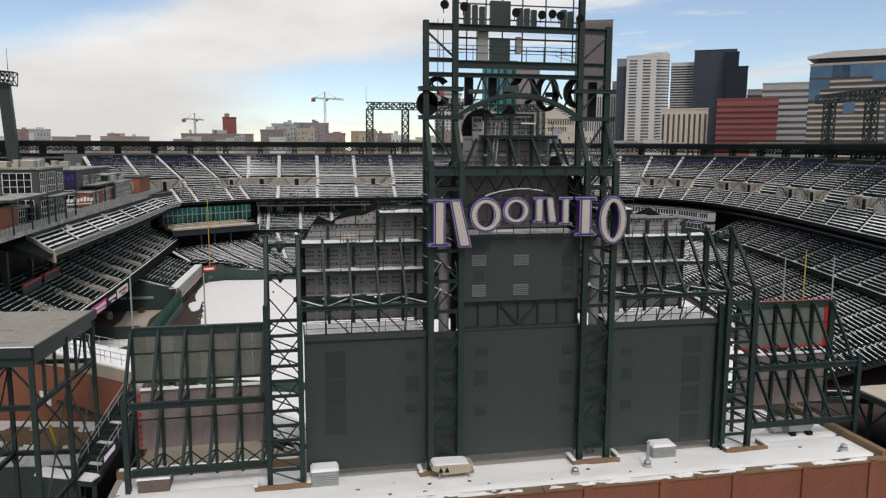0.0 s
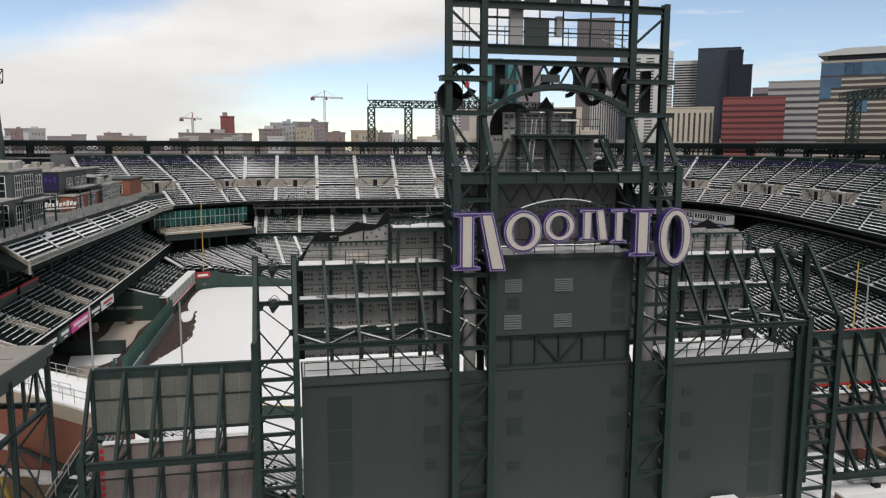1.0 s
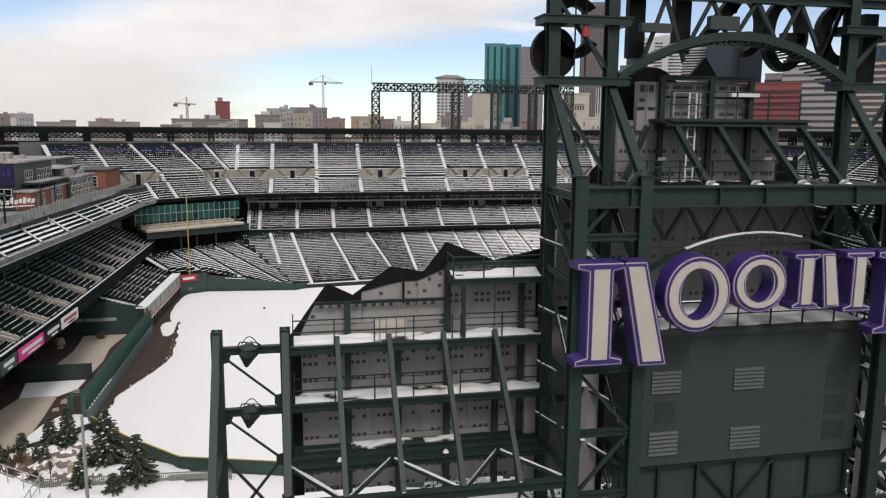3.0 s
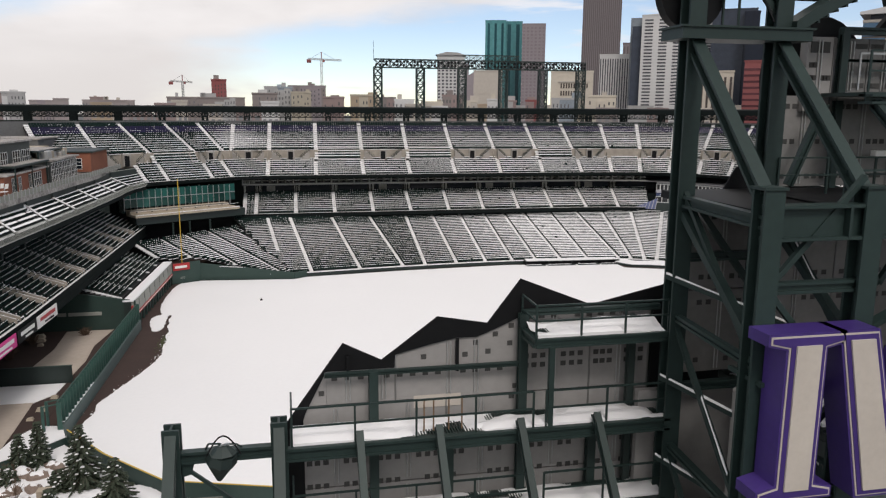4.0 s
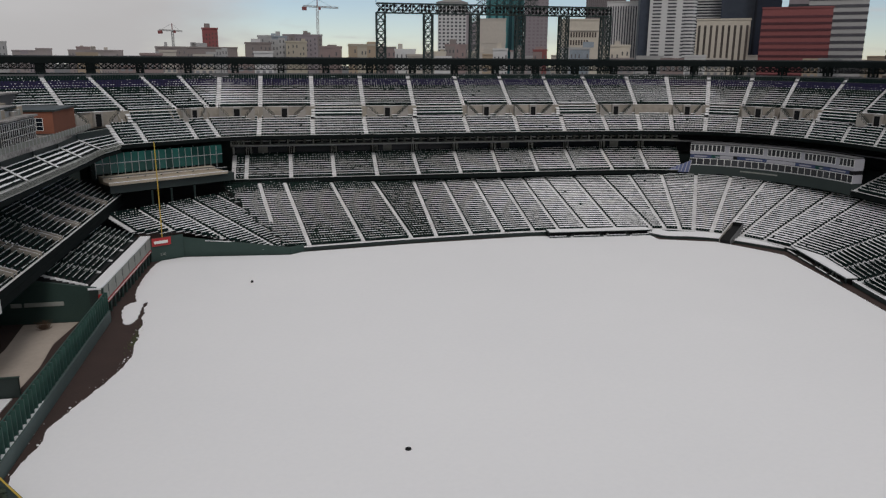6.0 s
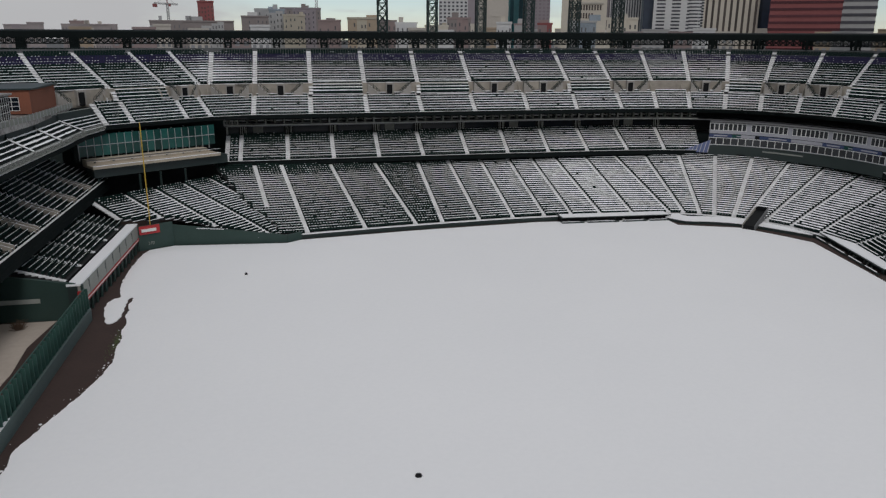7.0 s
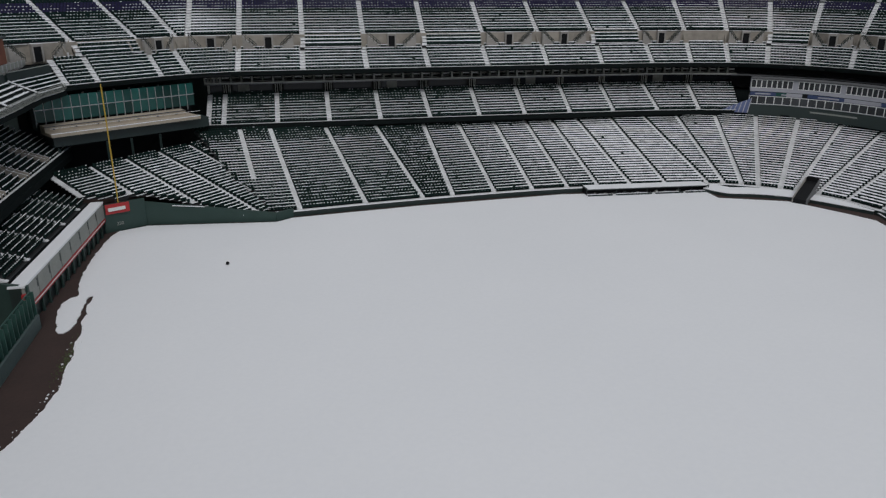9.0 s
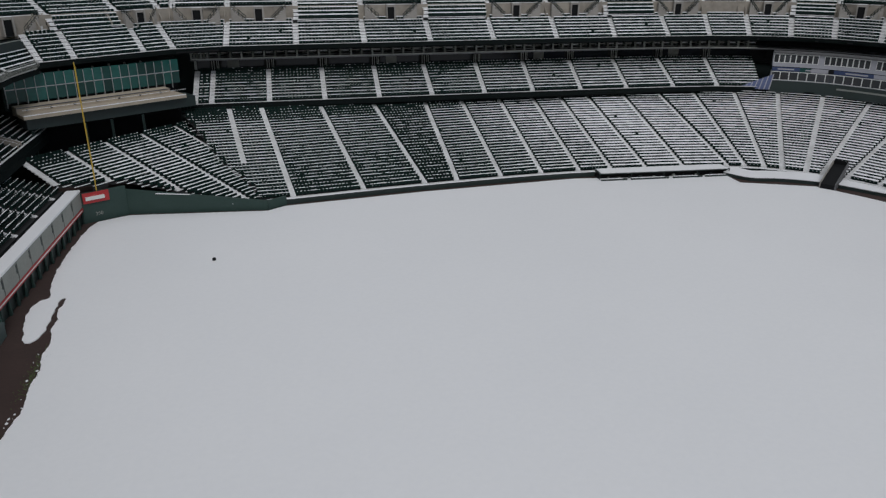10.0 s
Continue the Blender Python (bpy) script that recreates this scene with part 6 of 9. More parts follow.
part("roof_edge", sbox(Mesher(), -0.05, 0.1, -0.05, 12.0, 23.35, 24.06), PANEL_MID, shed, "metal roof edge")
part("edge_snow", sbox(Mesher(), -0.05, 9, -0.02, 0.12, 24.06, 24.1), SNOW, shed)
part("soffit_beam", sbox(Mesher(), 0.2, 26, 0.2, 0.5, 22.7, 23.5), STEEL, shed)
part("soffit_beam", sbox(Mesher(), 0.2, 0.5, 0.3, 11.8, 22.7, 23.5), STEEL, shed)
for u in (0.3, 7, 14):
    for v in (0.3, 6.2, 11.7):
        member(sq(u, v, 2), sq(u, v, 23.4), 0.32, 0.32, "post", None, shed)
    member(sq(u, 0.3, 19.8), sq(u, 11.7, 19.8), 0.28, 0.36, "beam", None, shed)
    member(sq(u, 0.3, 12.0), sq(u, 11.7, 12.0), 0.3, 0.4, "beam", None, shed)
    for v in (2.2, 4.1, 8.0, 9.9):
        member(sq(u, v, 19.9), sq(u, v, 23.3), 0.2, 0.2, "hanger", None, shed)
    rod(sq(u, 8.0, 19.9), sq(u, 9.9, 23.3), 0.1, "brace", None, shed)
    rod(sq(u, 11.5, 19.9), sq(u, 9.9, 23.3), 0.1, "brace", None, shed)
    for v in (0.3, 6.0):
        rod(sq(u, v, 11), sq(u, v + 5.8, 19.6), 0.1, "brace", PANEL_DARK, shed)
        rod(sq(u, v + 5.8, 11), sq(u, v, 19.6), 0.1, "brace", PANEL_DARK, shed)
for v in (0.3, 11.7):
    member(sq(0.3, v, 19.8), sq(25, v, 19.8), 0.28, 0.36, "beam", None, shed)
    member(sq(0.3, v, 12.0), sq(25, v, 12.0), 0.3, 0.4, "beam", None, shed)
    for u in (0.3, 7):
        rod(sq(u, v, 11), sq(u + 6.7, v, 19.6), 0.13, "brace", None, shed)
        rod(sq(u + 6.7, v, 11), sq(u, v, 19.6), 0.13, "brace", None, shed)
member((36.0, 57.0, DECK), (36.0, 57.0, 24.2), 0.5, 0.5, "post")

# ---- rim of the stadium: trusses, posts, light racks ----
set_out(1.075)
posts = stations(CANOPY, 10.7, 4.0)
for k, ((p, n), (p2, n2)) in enumerate(zip(posts, posts[1:])):
    t = thing("rim_truss", (float(p[0]), float(p[1]), 33.7), "dark green lattice truss and post under the rim canopy", "truss", "rim trusses")
    solid_post = p[0] < -40
    if solid_post:
        part("post", Mesher().box(p[0] - 0.9, p[0] + 0.9, p[1] - 0.6, p[1] + 0.8, 33.7, 37.2), SLAB, t, "broad dark green post")
    else:
        part("post", lattice(Mesher(), (p[0], p[1], 33.7), (p[0], p[1], 37.2), 1.3, 1.7, 0.3), SLAB, t, "square lattice post")
    part("lattice_girder", lattice(Mesher(), (p[0], p[1], 36.4), (p2[0], p2[1], 36.4), 1.3, 1.5, 0.2), SLAB, t, "lattice girder")
    part("purlin", Mesher().bar((p[0] + n[0] * 7, p[1] + n[1] * 7, 37.6), (p[0] - n[0] * 0.4, p[1] - n[1] * 0.4, 37.2), 0.3), STEEL, t)
    mb = Mesher()
    for h in (34.3, 34.8):
        mb.bar((p[0] - n[0] * 1.5, p[1] - n[1] * 1.5, h), (p2[0] - n2[0] * 1.5, p2[1] - n2[1] * 1.5, h), 0.06)
    part("guard_rail", mb, STEEL, t)


def light_rack(legs, y_of, top, label, raised=None):
    rack = thing("light_rack", (legs[0], y_of(legs[0]), 34), label, "light rack", "stadium light racks")
    for x in legs:
        part("mast", lattice(Mesher(), (x, y_of(x), 33.8), (x, y_of(x), top - 1.0), 2.1, 2.4, 0.26), STEEL, rack, "square lattice mast")
    x0, x1 = legs[0] - 1.0, legs[-1] + 1.0
    part("head_truss", lattice(Mesher(), (x0, y_of(x0), top), (x1, y_of(x1), top), 2.2, 2.2, 0.24), STEEL, rack, "lattice head truss")
    for row in (0.55, -0.35):
        n = int((x1 - x0) / 0.95)
        for i in range(n):
            x = x0 + (i + 0.5) * (x1 - x0) / n
            y = y_of(x)
            if (i * 7 + int(row * 10)) % 5:
                part("flood_lamp", Mesher().tube((x, y - 1.35, top + row - 0.12), (x, y - 0.8, top + row), 0.36, 0.14, 8), BLACK, rack)
    if raised:
        part("raised_truss", lattice(Mesher(), (raised[0], y_of(raised[0]), top + 1.9), (raised[1], y_of(raised[1]), top + 1.9), 1.5, 2.0, 0.15), STEEL, rack, "raised middle frame")
    return rack


light_rack((26.1, 37.9, 49.7, 61.7, 73.4, 84.9), lambda x: 254.0, 50.4, "long rack of stadium floodlights on lattice masts", (50, 66))
part("antenna", Mesher().tube((25.0, 254, 51.4), (25.0, 254, 56.5), 0.07, 0.04, 6), STEEL, bpy.data.objects["light_rack"], "thin antenna rod")
light_rack((136.6, 140.0, 143.5), lambda x: 186 + (x - 143.5) * 5.5, 50.6, "rack of stadium floodlights on lattice masts above the rim")
rackl = thing("light_tower", (-77, 240, 34), "tall solid floodlight mast with a broad lamp head", "light tower")
part("mast", Mesher().solid([(-78.4, 239.2, 33), (-75.4, 239.2, 33), (-75.4, 241, 33), (-78.4, 241, 33)], [(-79.6, 239.2, 54.5), (-76.6, 239.2, 54.5), (-76.6, 241, 54.5), (-79.6, 241, 54.5)]), PANEL_DARK, rackl)
part("lamp_frame", lattice(Mesher(), (-97, 240, 57.4), (-75.0, 240, 55.6), 3.6, 2.2, 0.3), STEEL, rackl)
for i in range(18):
    for j in range(2):
        part("flood_lamp", Mesher().tube((-96 + i * 1.15, 238.0, 56.5 - i * 0.09 + j * 1.5), (-96 + i * 1.15, 238.6, 56.6 - i * 0.09 + j * 1.5), 0.42, 0.18, 8), BLACK, rackl)
part("antenna", Mesher().tube((-76.8, 240, 57.8), (-76.8, 240, 64.0), 0.09, 0.05, 6), STEEL, rackl)

# ---- portals and stairs of the upper deck ----
for k, ((p, n), (p2, n2)) in enumerate(zip(BACK, BACK[1:])):
    m, mn = (p + p2) / 2, (n + n2) / 2
    e = np.array([mn[1], -mn[0]])
    half = float(np.linalg.norm((p2 + n2 * 7) - (p + n * 7))) / 2
    if BAYS[k] == "p":
        door = thing("stand_portal", (float(m[0] + mn[0] * 7.1), float(m[1] + mn[1] * 7.1), 25.3), "dark doorway in a tan concrete wall between seat tiers", "doorway", "upper deck portals")

        def q(u, d, z):
            return (m[0] + e[0] * u + mn[0] * d, m[1] + e[1] * u + mn[1] * d, z)

        def block(mb, u0, u1, d0, d1, z0, z1):
            return mb.solid([q(u0, d0, z0), q(u1, d0, z0), q(u1, d1, z0), q(u0, d1, z0)], [q(u0, d0, z1), q(u1, d0, z1), q(u1, d1, z1), q(u0, d1, z1)])

        # a solid black block puts the passage's shade into the doorway
        part("opening", block(Mesher(), -0.6, 0.6, 6.35, 7.3, 25.0, 27.35), BLACK, door, "black block for the shade of the passage behind the doorway")
        for u, w in ((-0.82, 0.2), (0.62, 0.3)):
            part("jamb", block(Mesher(), u, u + w, 6.2, 7.2, 25.0, 27.75), CONCRETE, door, "stained concrete jamb")
        part("lintel", block(Mesher(), -0.85, 0.95, 6.25, 7.2, 27.4, 27.8), CONCRETE, door)
        part("lintel_snow", block(Mesher(), -0.8, 0.85, 6.4, 7.2, 27.8, 27.88), SNOW, door)
        for u0, u1 in ((-half * 0.8, -1.0), (1.2, half * 0.74)):
            part("wall_snow", block(Mesher(), u0, u1, 7.05, 7.6, 27.76, 27.84), SNOW_OLD, door, "snow along the wall top")
        for s in (-1, 1):
            flight, bars, lines = Mesher(), Mesher(), Mesher()
            ua, ub = half * 0.38, half * 0.80
            steps_, w = [(ua, 25.0)], (ub - ua) / 8
            for i in range(8):
                steps_ += [(ua + w * i, 25.15 + 0.29 * (i + 1)), (ua + w * (i + 1), 25.15 + 0.29 * (i + 1))]
            steps_.append((ub, 25.0))
            flight.solid([q(s * u, 6.15, z) for u, z in steps_], [q(s * u, 7.0, z) for u, z in steps_])
            for i in range(8):
                if (i * 7 + k) % 3:
                    v0, v1, z = s * (ua + w * i), s * (ua + w * (i + 1)), 25.15 + 0.29 * (i + 1)
                    block(lines, min(v0, v1), max(v0, v1), 6.3, 6.9, z, z + 0.05)
            for d in (6.15, 6.95):
                for h in (0.55, 1.0):
                    bars.bar(q(s * ua, d, 25.2 + h), q(s * ub, d, 27.4 + h), 0.06)
                for i in range(5):
                    u = ua + (ub - ua) * i / 4
                    z = 25.2 + 2.2 * i / 4
                    bars.bar(q(s * u, d, z), q(s * u, d, z + 1.0), 0.06)
            part("stair_flight", flight, CONCRETE, door, "stained concrete stair flight")
            part("stair_snow", lines, SNOW_OLD, door, "snow left on the treads", "stuff")
            part("handrail", bars, PANEL_MID, door, "thin pipe handrail")
    elif BAYS[k] == "b":
        seating_deck("few rows of snowy seats bridging the two upper tiers", [BACK[k], BACK[k + 1]], 4, 0.42, 0.62, 25.5, 0.5, "upper deck bridging rows", 5.9, (), 1.5, 0)
    stair = thing("aisle_stair", (float(p[0] + n[0] * 6.6), float(p[1] + n[1] * 6.6), 25.2), "snow-covered concrete stair joining the two upper tiers", "stairs", "upper deck stairs")
    ee = np.array([n[1], -n[0]])
    for i in range(6):
        d, z = 6.7 + i * 0.25, 25.2 + i * 0.42
        a = p + n * d
        part("step", Mesher().flat([tuple(a + ee * -1.3), tuple(a + ee * -0.05), tuple(a + n * 0.3 + ee * -0.05), tuple(a + n * 0.3 + ee * -1.3)], z - 0.5, z + 0.1), SNOW_OLD, stair)
    for o in (-1.5, 0.0):
        a = p + n * 6.3 + ee * o
        part("cheek_wall", Mesher().solid([(*(a), 25.0), (*(a + ee * 0.18), 25.0), (*(a + ee * 0.18 + n * 1.5), 25.0), (*(a + n * 1.5), 25.0)], [(*(a), 26.2), (*(a + ee * 0.18), 26.2), (*(a + ee * 0.18 + n * 1.5), 28.0), (*(a + n * 1.5), 28.0)]), STAND_WALL, stair)

# ---- suites under the upper deck ----
set_out(1.054)
for k, ((p, n), (p2, n2)) in enumerate(zip(CLUB_A, CLUB_A[1:])):
    bay = thing("suite_bay", (float(p[0] + n[0] * 9), float(p[1] + n[1] * 9), 17), "dark suite balcony bay with pale posts", "balcony", "suite balconies")

    def q(u, d, z):
        a = (p + n * d) * (1 - u) + (p2 + n2 * d) * u
        return (a[0], a[1], z)

    for u in (0.03, 0.07, 0.12, 0.15):
        part("post", Mesher().bar(q(u, 9.7, 16.9), q(u, 9.7, 18.9), 0.12), BOARD_BACK, bay)
    if k % 3 == 1:
        part("lit_panel", Mesher().solid([q(0.3, 10.1, 17.1), q(0.52, 10.1, 17.1), q(0.52, 10.2, 17.1), q(0.3, 10.2, 17.1)], [q(0.3, 10.1, 18.5), q(0.52, 10.1, 18.5), q(0.52, 10.2, 18.5), q(0.3, 10.2, 18.5)]), BOARD_GREY, bay, "grey roller blind")
    part("parapet", Mesher().bar(q(0, 6.3, 19.2), q(1, 6.3, 19.2), 0.14, 0.26), BOARD_BACK, bay, "pale balcony edge")
    for i in range(3):
        rl = Mesher()
        for z in (19.62, 19.98, 20.4):
            rl.bar(q(i / 3 + 0.02, 6.25, z), q(i / 3 + 0.29, 6.25, z), 0.045)
        part("balcony_rail", rl, BOARD_GREY, bay, "thin pale balcony rail")
        part("seat_bench", Mesher().bar(q(i / 3 + 0.04, 7.6, 20.0), q(i / 3 + 0.27, 7.6, 20.0), 0.5, 0.14), SEAT, bay, "row of dark balcony seats")
    for i in range(5):
        part("divider", Mesher().bar(q(i / 5, 8.5, 19.3), q(i / 5, 8.5, 21.6), 0.2, 0.6), STEEL, bay)
        part("divider_end", Mesher().bar(q(i / 5, 6.5, 19.3), q(i / 5, 6.5, 20.5), 0.3, 0.3), BOARD_GREY if i % 3 else BOARD_BACK, bay, "pale end of a balcony divider")
        part("counter", Mesher().bar(q(i / 5 + 0.03, 7.3, 20.1), q(i / 5 + 0.16, 7.3, 20.1), 0.4, 0.12), CONCRETE if i % 2 else SNOW_OLD, bay)
    part("window", Mesher().solid([q(0.2, 10.3, 17.0), q(0.97, 10.3, 17.0), q(0.97, 10.38, 17.0), q(0.2, 10.38, 17.0)], [q(0.2, 10.3, 18.7), q(0.97, 10.3, 18.7), q(0.97, 10.38, 18.7), q(0.2, 10.38, 18.7)]), DARK_GLASS, bay, "dark suite glazing")
    part("tread_rail", Mesher().bar(q(0, 0.2, 14.05), q(1, 0.2, 14.05), 0.05), GREY_METAL, bay)

# ---- press box behind home plate ----
press = thing("press_box", (float(MAIN[i_a][0]), float(MAIN[i_a][1]), 12.6), "two-storey press box with white-framed windows and sign bands", "press box")
RUN, WIDE = stations(MAIN[i_a:i_b + 1], 0.98), stations(MAIN[i_a:i_b + 1], 1.58)
for z0, z1, d, m, lab in ((11.6, 13.95, -0.1, PANEL_DARK, "dark green base band"), (13.95, 15.75, 0.05, BOARD_LILAC, "wall of the lower windows"), (15.75, 16.6, -0.02, BLACK, "dark sign band"), (16.6, 17.25, 0.0, BOARD_LILAC, "pale lilac band"), (17.25, 19.0, 0.05, BOARD_LILAC, "wall of the upper windows"), (19.0, 19.3, -0.3, CONCRETE_WET, "roof edge")):
    part("wall_band", sweep(Mesher(), RUN, [(d, z0), (d + 2.5, z0), (d + 2.5, z1), (d, z1)]), m, press, lab)


def press_windows(run, z0, z1, skip, rim):
    """A row of white-framed windows, each with its pane."""
    for i, (s, s2) in enumerate(zip(run, run[1:])):
        def q(u, d, z):
            a = (s[0] + s[1] * d) * (1 - u) + (s2[0] + s2[1] * d) * u
            return (a[0], a[1], z)

        if skip and i % skip == skip - 1:
            continue
        f = part("window", Mesher().solid([q(0.01, -0.03, z0), q(0.99, -0.03, z0), q(0.99, 0.06, z0), q(0.01, 0.06, z0)], [q(0.01, -0.03, z1), q(0.99, -0.03, z1), q(0.99, 0.06, z1), q(0.01, 0.06, z1)]), WHITE, press, "white-framed press box window")
        part("pane", Mesher().solid([q(rim, -0.05, z0 + 0.12), q(1 - rim, -0.05, z0 + 0.12), q(1 - rim, 0.0, z0 + 0.12), q(rim, 0.0, z0 + 0.12)], [q(rim, -0.05, z1 - 0.12), q(1 - rim, -0.05, z1 - 0.12), q(1 - rim, 0.0, z1 - 0.12), q(rim, 0.0, z1 - 0.12)]), GREY_GLASS, f)


press_windows(WIDE, 14.05, 15.7, 0, 0.06)
press_windows(RUN, 17.3, 18.95, 9, 0.11)
for a, b, m, tall in ((0.01, 0.14, BLUE_SIGN, 0.26), (0.14, 0.18, TEAL_GLASS, 0.2), (0.18, 0.26, BOARD_LILAC, 0.0), (0.27, 0.46, BLUE_SIGN, 0.26), (0.46, 0.62, BOARD_LILAC, 0.0), (0.62, 0.74, BLUE_SIGN, 0.26), (0.74, 0.79, TEAL_GLASS, 0.2), (0.8, 0.96, BLUE_SIGN, 0.26)):
    i0, i1 = int(a * len(RUN)), max(int(a * len(RUN)) + 1, int(b * len(RUN)))
    sg = part("sign_panel", sweep(Mesher(), RUN[i0:i1 + 1], [(-0.08, 15.8), (-0.03, 15.8), (-0.03, 16.5), (-0.08, 16.5)]), m, press, "coloured sign panel")
    if tall:
        j0, j1 = i0 + max(1, (i1 - i0) // 3), i1 - max(0, (i1 - i0) // 4)
        part("sign_bar", sweep(Mesher(), RUN[j0:max(j0 + 2, j1 + 1)], [(-0.1, 16.02), (-0.08, 16.02), (-0.08, 16.02 + tall), (-0.1, 16.02 + tall)]), BOARD_LILAC, sg, "pale bar of small writing")
for a, b in ((0.30, 0.40), (0.41, 0.47), (0.48, 0.52)):
    part("sign_bar", sweep(Mesher(), RUN[int(a * len(RUN)):int(b * len(RUN)) + 1], [(-0.13, 13.0), (-0.1, 13.0), (-0.1, 13.3), (-0.13, 13.3)]), BOARD_BACK, press, "pale bar of small writing")
flag = thing("draped_banner", (94, 231.2, 12.5), "blue and white banner draped over the deck corner", "banner")
bp, bn = RUN[0]
be = np.array([bn[1], -bn[0]])
BANNER = surface("banner_blue", (0.13, 0.16, 0.30), (0.09, 0.11, 0.22), 0.6, 0.8)
for i in range(14):
    u0, u1 = (i // 2) * 0.88 + (0.68 if i % 2 else 0.0), (i // 2) * 0.88 + (0.88 if i % 2 else 0.68)
    a, b = bp - be * (6.1 - u0), bp - be * (6.1 - u1)
    h0, h1 = 12.35 + 0.46 * u0, 12.35 + 0.46 * u1
    part("stripe", Mesher().solid([(*(a - bn * 0.4), 12.2), (*(b - bn * 0.4), 12.2), (*(b - bn * 0.32), 12.2), (*(a - bn * 0.32), 12.2)], [(*(a + be * 0.5 - bn * 0.1), h0), (*(b + be * 0.5 - bn * 0.1), h1), (*(b + be * 0.5 - bn * 0.02), h1), (*(a + be * 0.5 - bn * 0.02), h0)]), BOARD_LILAC if i % 2 else BANNER, flag)

# ---- corner restaurant with its terrace ----
rest = thing("corner_restaurant", (-22, 230, 12), "green glass corner restaurant over a bare tan terrace", "restaurant")
ra, rb = Vector((-31.8, 214.6)), Vector((-9.2, 229.2))
rd = (rb - ra).normalized()
rn = Vector((-rd.y, rd.x))
L = (rb - ra).length


def rq(u, d, z):
    a = ra + rd * u + rn * d
    return (a.x, a.y, z)


def rbox(u0, u1, d0, d1, z0, z1):
    return Mesher().solid([rq(u0, d0, z0), rq(u1, d0, z0), rq(u1, d1, z0), rq(u0, d1, z0)], [rq(u0, d0, z1), rq(u1, d0, z1), rq(u1, d1, z1), rq(u0, d1, z1)])


part("terrace", rbox(0.4, L - 1.6, -0.4, 4.5, 14.5, 15.0), TAN, rest, "bare tan terrace floor")
part("terrace_step", rbox(0.4, L - 3, 2.3, 4.5, 15.0, 15.85), TAN, rest)
part("step_edge", rbox(0.4, L - 3, 2.24, 2.3, 15.7, 15.85), CONCRETE_WET, rest, "dark edge of the terrace step")
for i in range(7):
    part("terrace_lamp", rbox(1.6 + 3.4 * i, 1.9 + 3.4 * i, 2.12, 2.24, 15.3, 15.5), BLACK, rest, "small dark step lamp")
part("terrace_base", rbox(0.9, L + 0.4, 0.6, 4.5, 12.8, 14.5), PANEL_DARK, rest, "dark base of the terrace")
part("terrace_rail", Mesher().bar(rq(0.4, -0.35, 15.9), rq(L - 1.6, -0.35, 15.9), 0.05).bar(rq(0.4, -0.35, 15.05), rq(L - 1.6, -0.35, 15.05), 0.12), SNOW, rest, "snow-lined rail")
for u in (1.5, 9, 13, 18):
    part("prop", Mesher().bar(rq(u, 0.5, 7.5), rq(u, 0.5, 12.6), 0.35), STEEL, rest)
n = 19
for i in range(n):
    u0, u1 = L * i / n, L * (i + 1) / n
    for z0, z1 in ((16.2, 18.1), (18.15, 20.1)):
        w = part("window", rbox(u0 + 0.05, u1 - 0.05, 4.5, 4.6, z0, z1), TEAL_GLASS, rest, "green tinted pane")
    part("mullion", rbox(u0 - 0.04, u0 + 0.04, 4.35, 4.65, 15.5, 20.0), GREY_METAL, rest)
part("transom", rbox(0, L, 4.38, 4.62, 18.08, 18.2), GREY_METAL, rest)
part("side_glass", Mesher().solid([rq(0, 4.6, 15.0), rq(0, 9, 15.0), rq(0.1, 9, 15.0), rq(0.1, 4.6, 15.0)], [rq(0, 4.6, 20), rq(0, 9, 20), rq(0.1, 9, 20), rq(0.1, 4.6, 20)]), TEAL_GLASS, rest)
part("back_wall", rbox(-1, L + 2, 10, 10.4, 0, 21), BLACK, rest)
for s in range(9):
    part("interior_column", Mesher().bar(rq(1 + s * 2.6, 7.5, 15.6), rq(1 + s * 2.6, 7.5, 20), 0.3), CONCRETE, rest)

# ---- field edge: walls, poles, dugouts ----
set_out(1.0)


def fence_run(points, z0, z1, thick, material, name, label, cap=None):
    w = thing(name, (*points[0], z0), label, "wall", kind="structure")
    for a, b in zip(points, points[1:]):
        part("panel", Mesher().bar((*a, (z0 + z1) / 2), (*b, (z0 + z1) / 2), thick, z1 - z0), material, w)
        if cap:
            part("cap", Mesher().bar((*a, z1 + 0.04), (*b, z1 + 0.04), thick * 0.5, 0.05), cap, w)
    return w


fence_run([(70, 94), (55, 97.5), (30, 103), (8, 108.0), (-11.7, 114.1), (-18.8, 121.4), (-24.1, 128.4)], 0, 2.4, 0.3, GREEN_WALL, "outfield_wall", "dark green padded outfield wall with a yellow top line", YELLOW)
fence_run([(-24.1, 128.6), (-27.8, 124.3), (-31.5, 121.5)], 0, 1.6, 0.3, GREEN_WALL, "bullpen_wall", "low green wall at the bullpen corner, capped with snow", SNOW)
fence = thing("bullpen_fence", (-25, 157, 0), "tall green fence of upright fins on a padded base", "fence")
fa, fb = Vector((-25.7, 131.6)), Vector((-25.2, 176.8))
part("padded_base", Mesher().bar((fa.x + 0.25, fa.y, 0.85), (fb.x + 0.25, fb.y, 0.85), 0.3, 1.7), PADDING, fence, "grey-green padded wall base")
for i in range(38):
    a = fa + (fb - fa) * (i / 37)
    part("fin", Mesher().box(a.x - 0.30, a.x + 0.22, a.y - 0.07, a.y + 0.07, 0, 4.5), FENCE, fence)
for z, w in ((4.5, 0.12), (3.1, 0.07), (1.75, 0.1)):
    part("rail", Mesher().bar((fa.x - 0.2, fa.y, z), (fb.x - 0.2, fb.y, z), w), FENCE, fence)
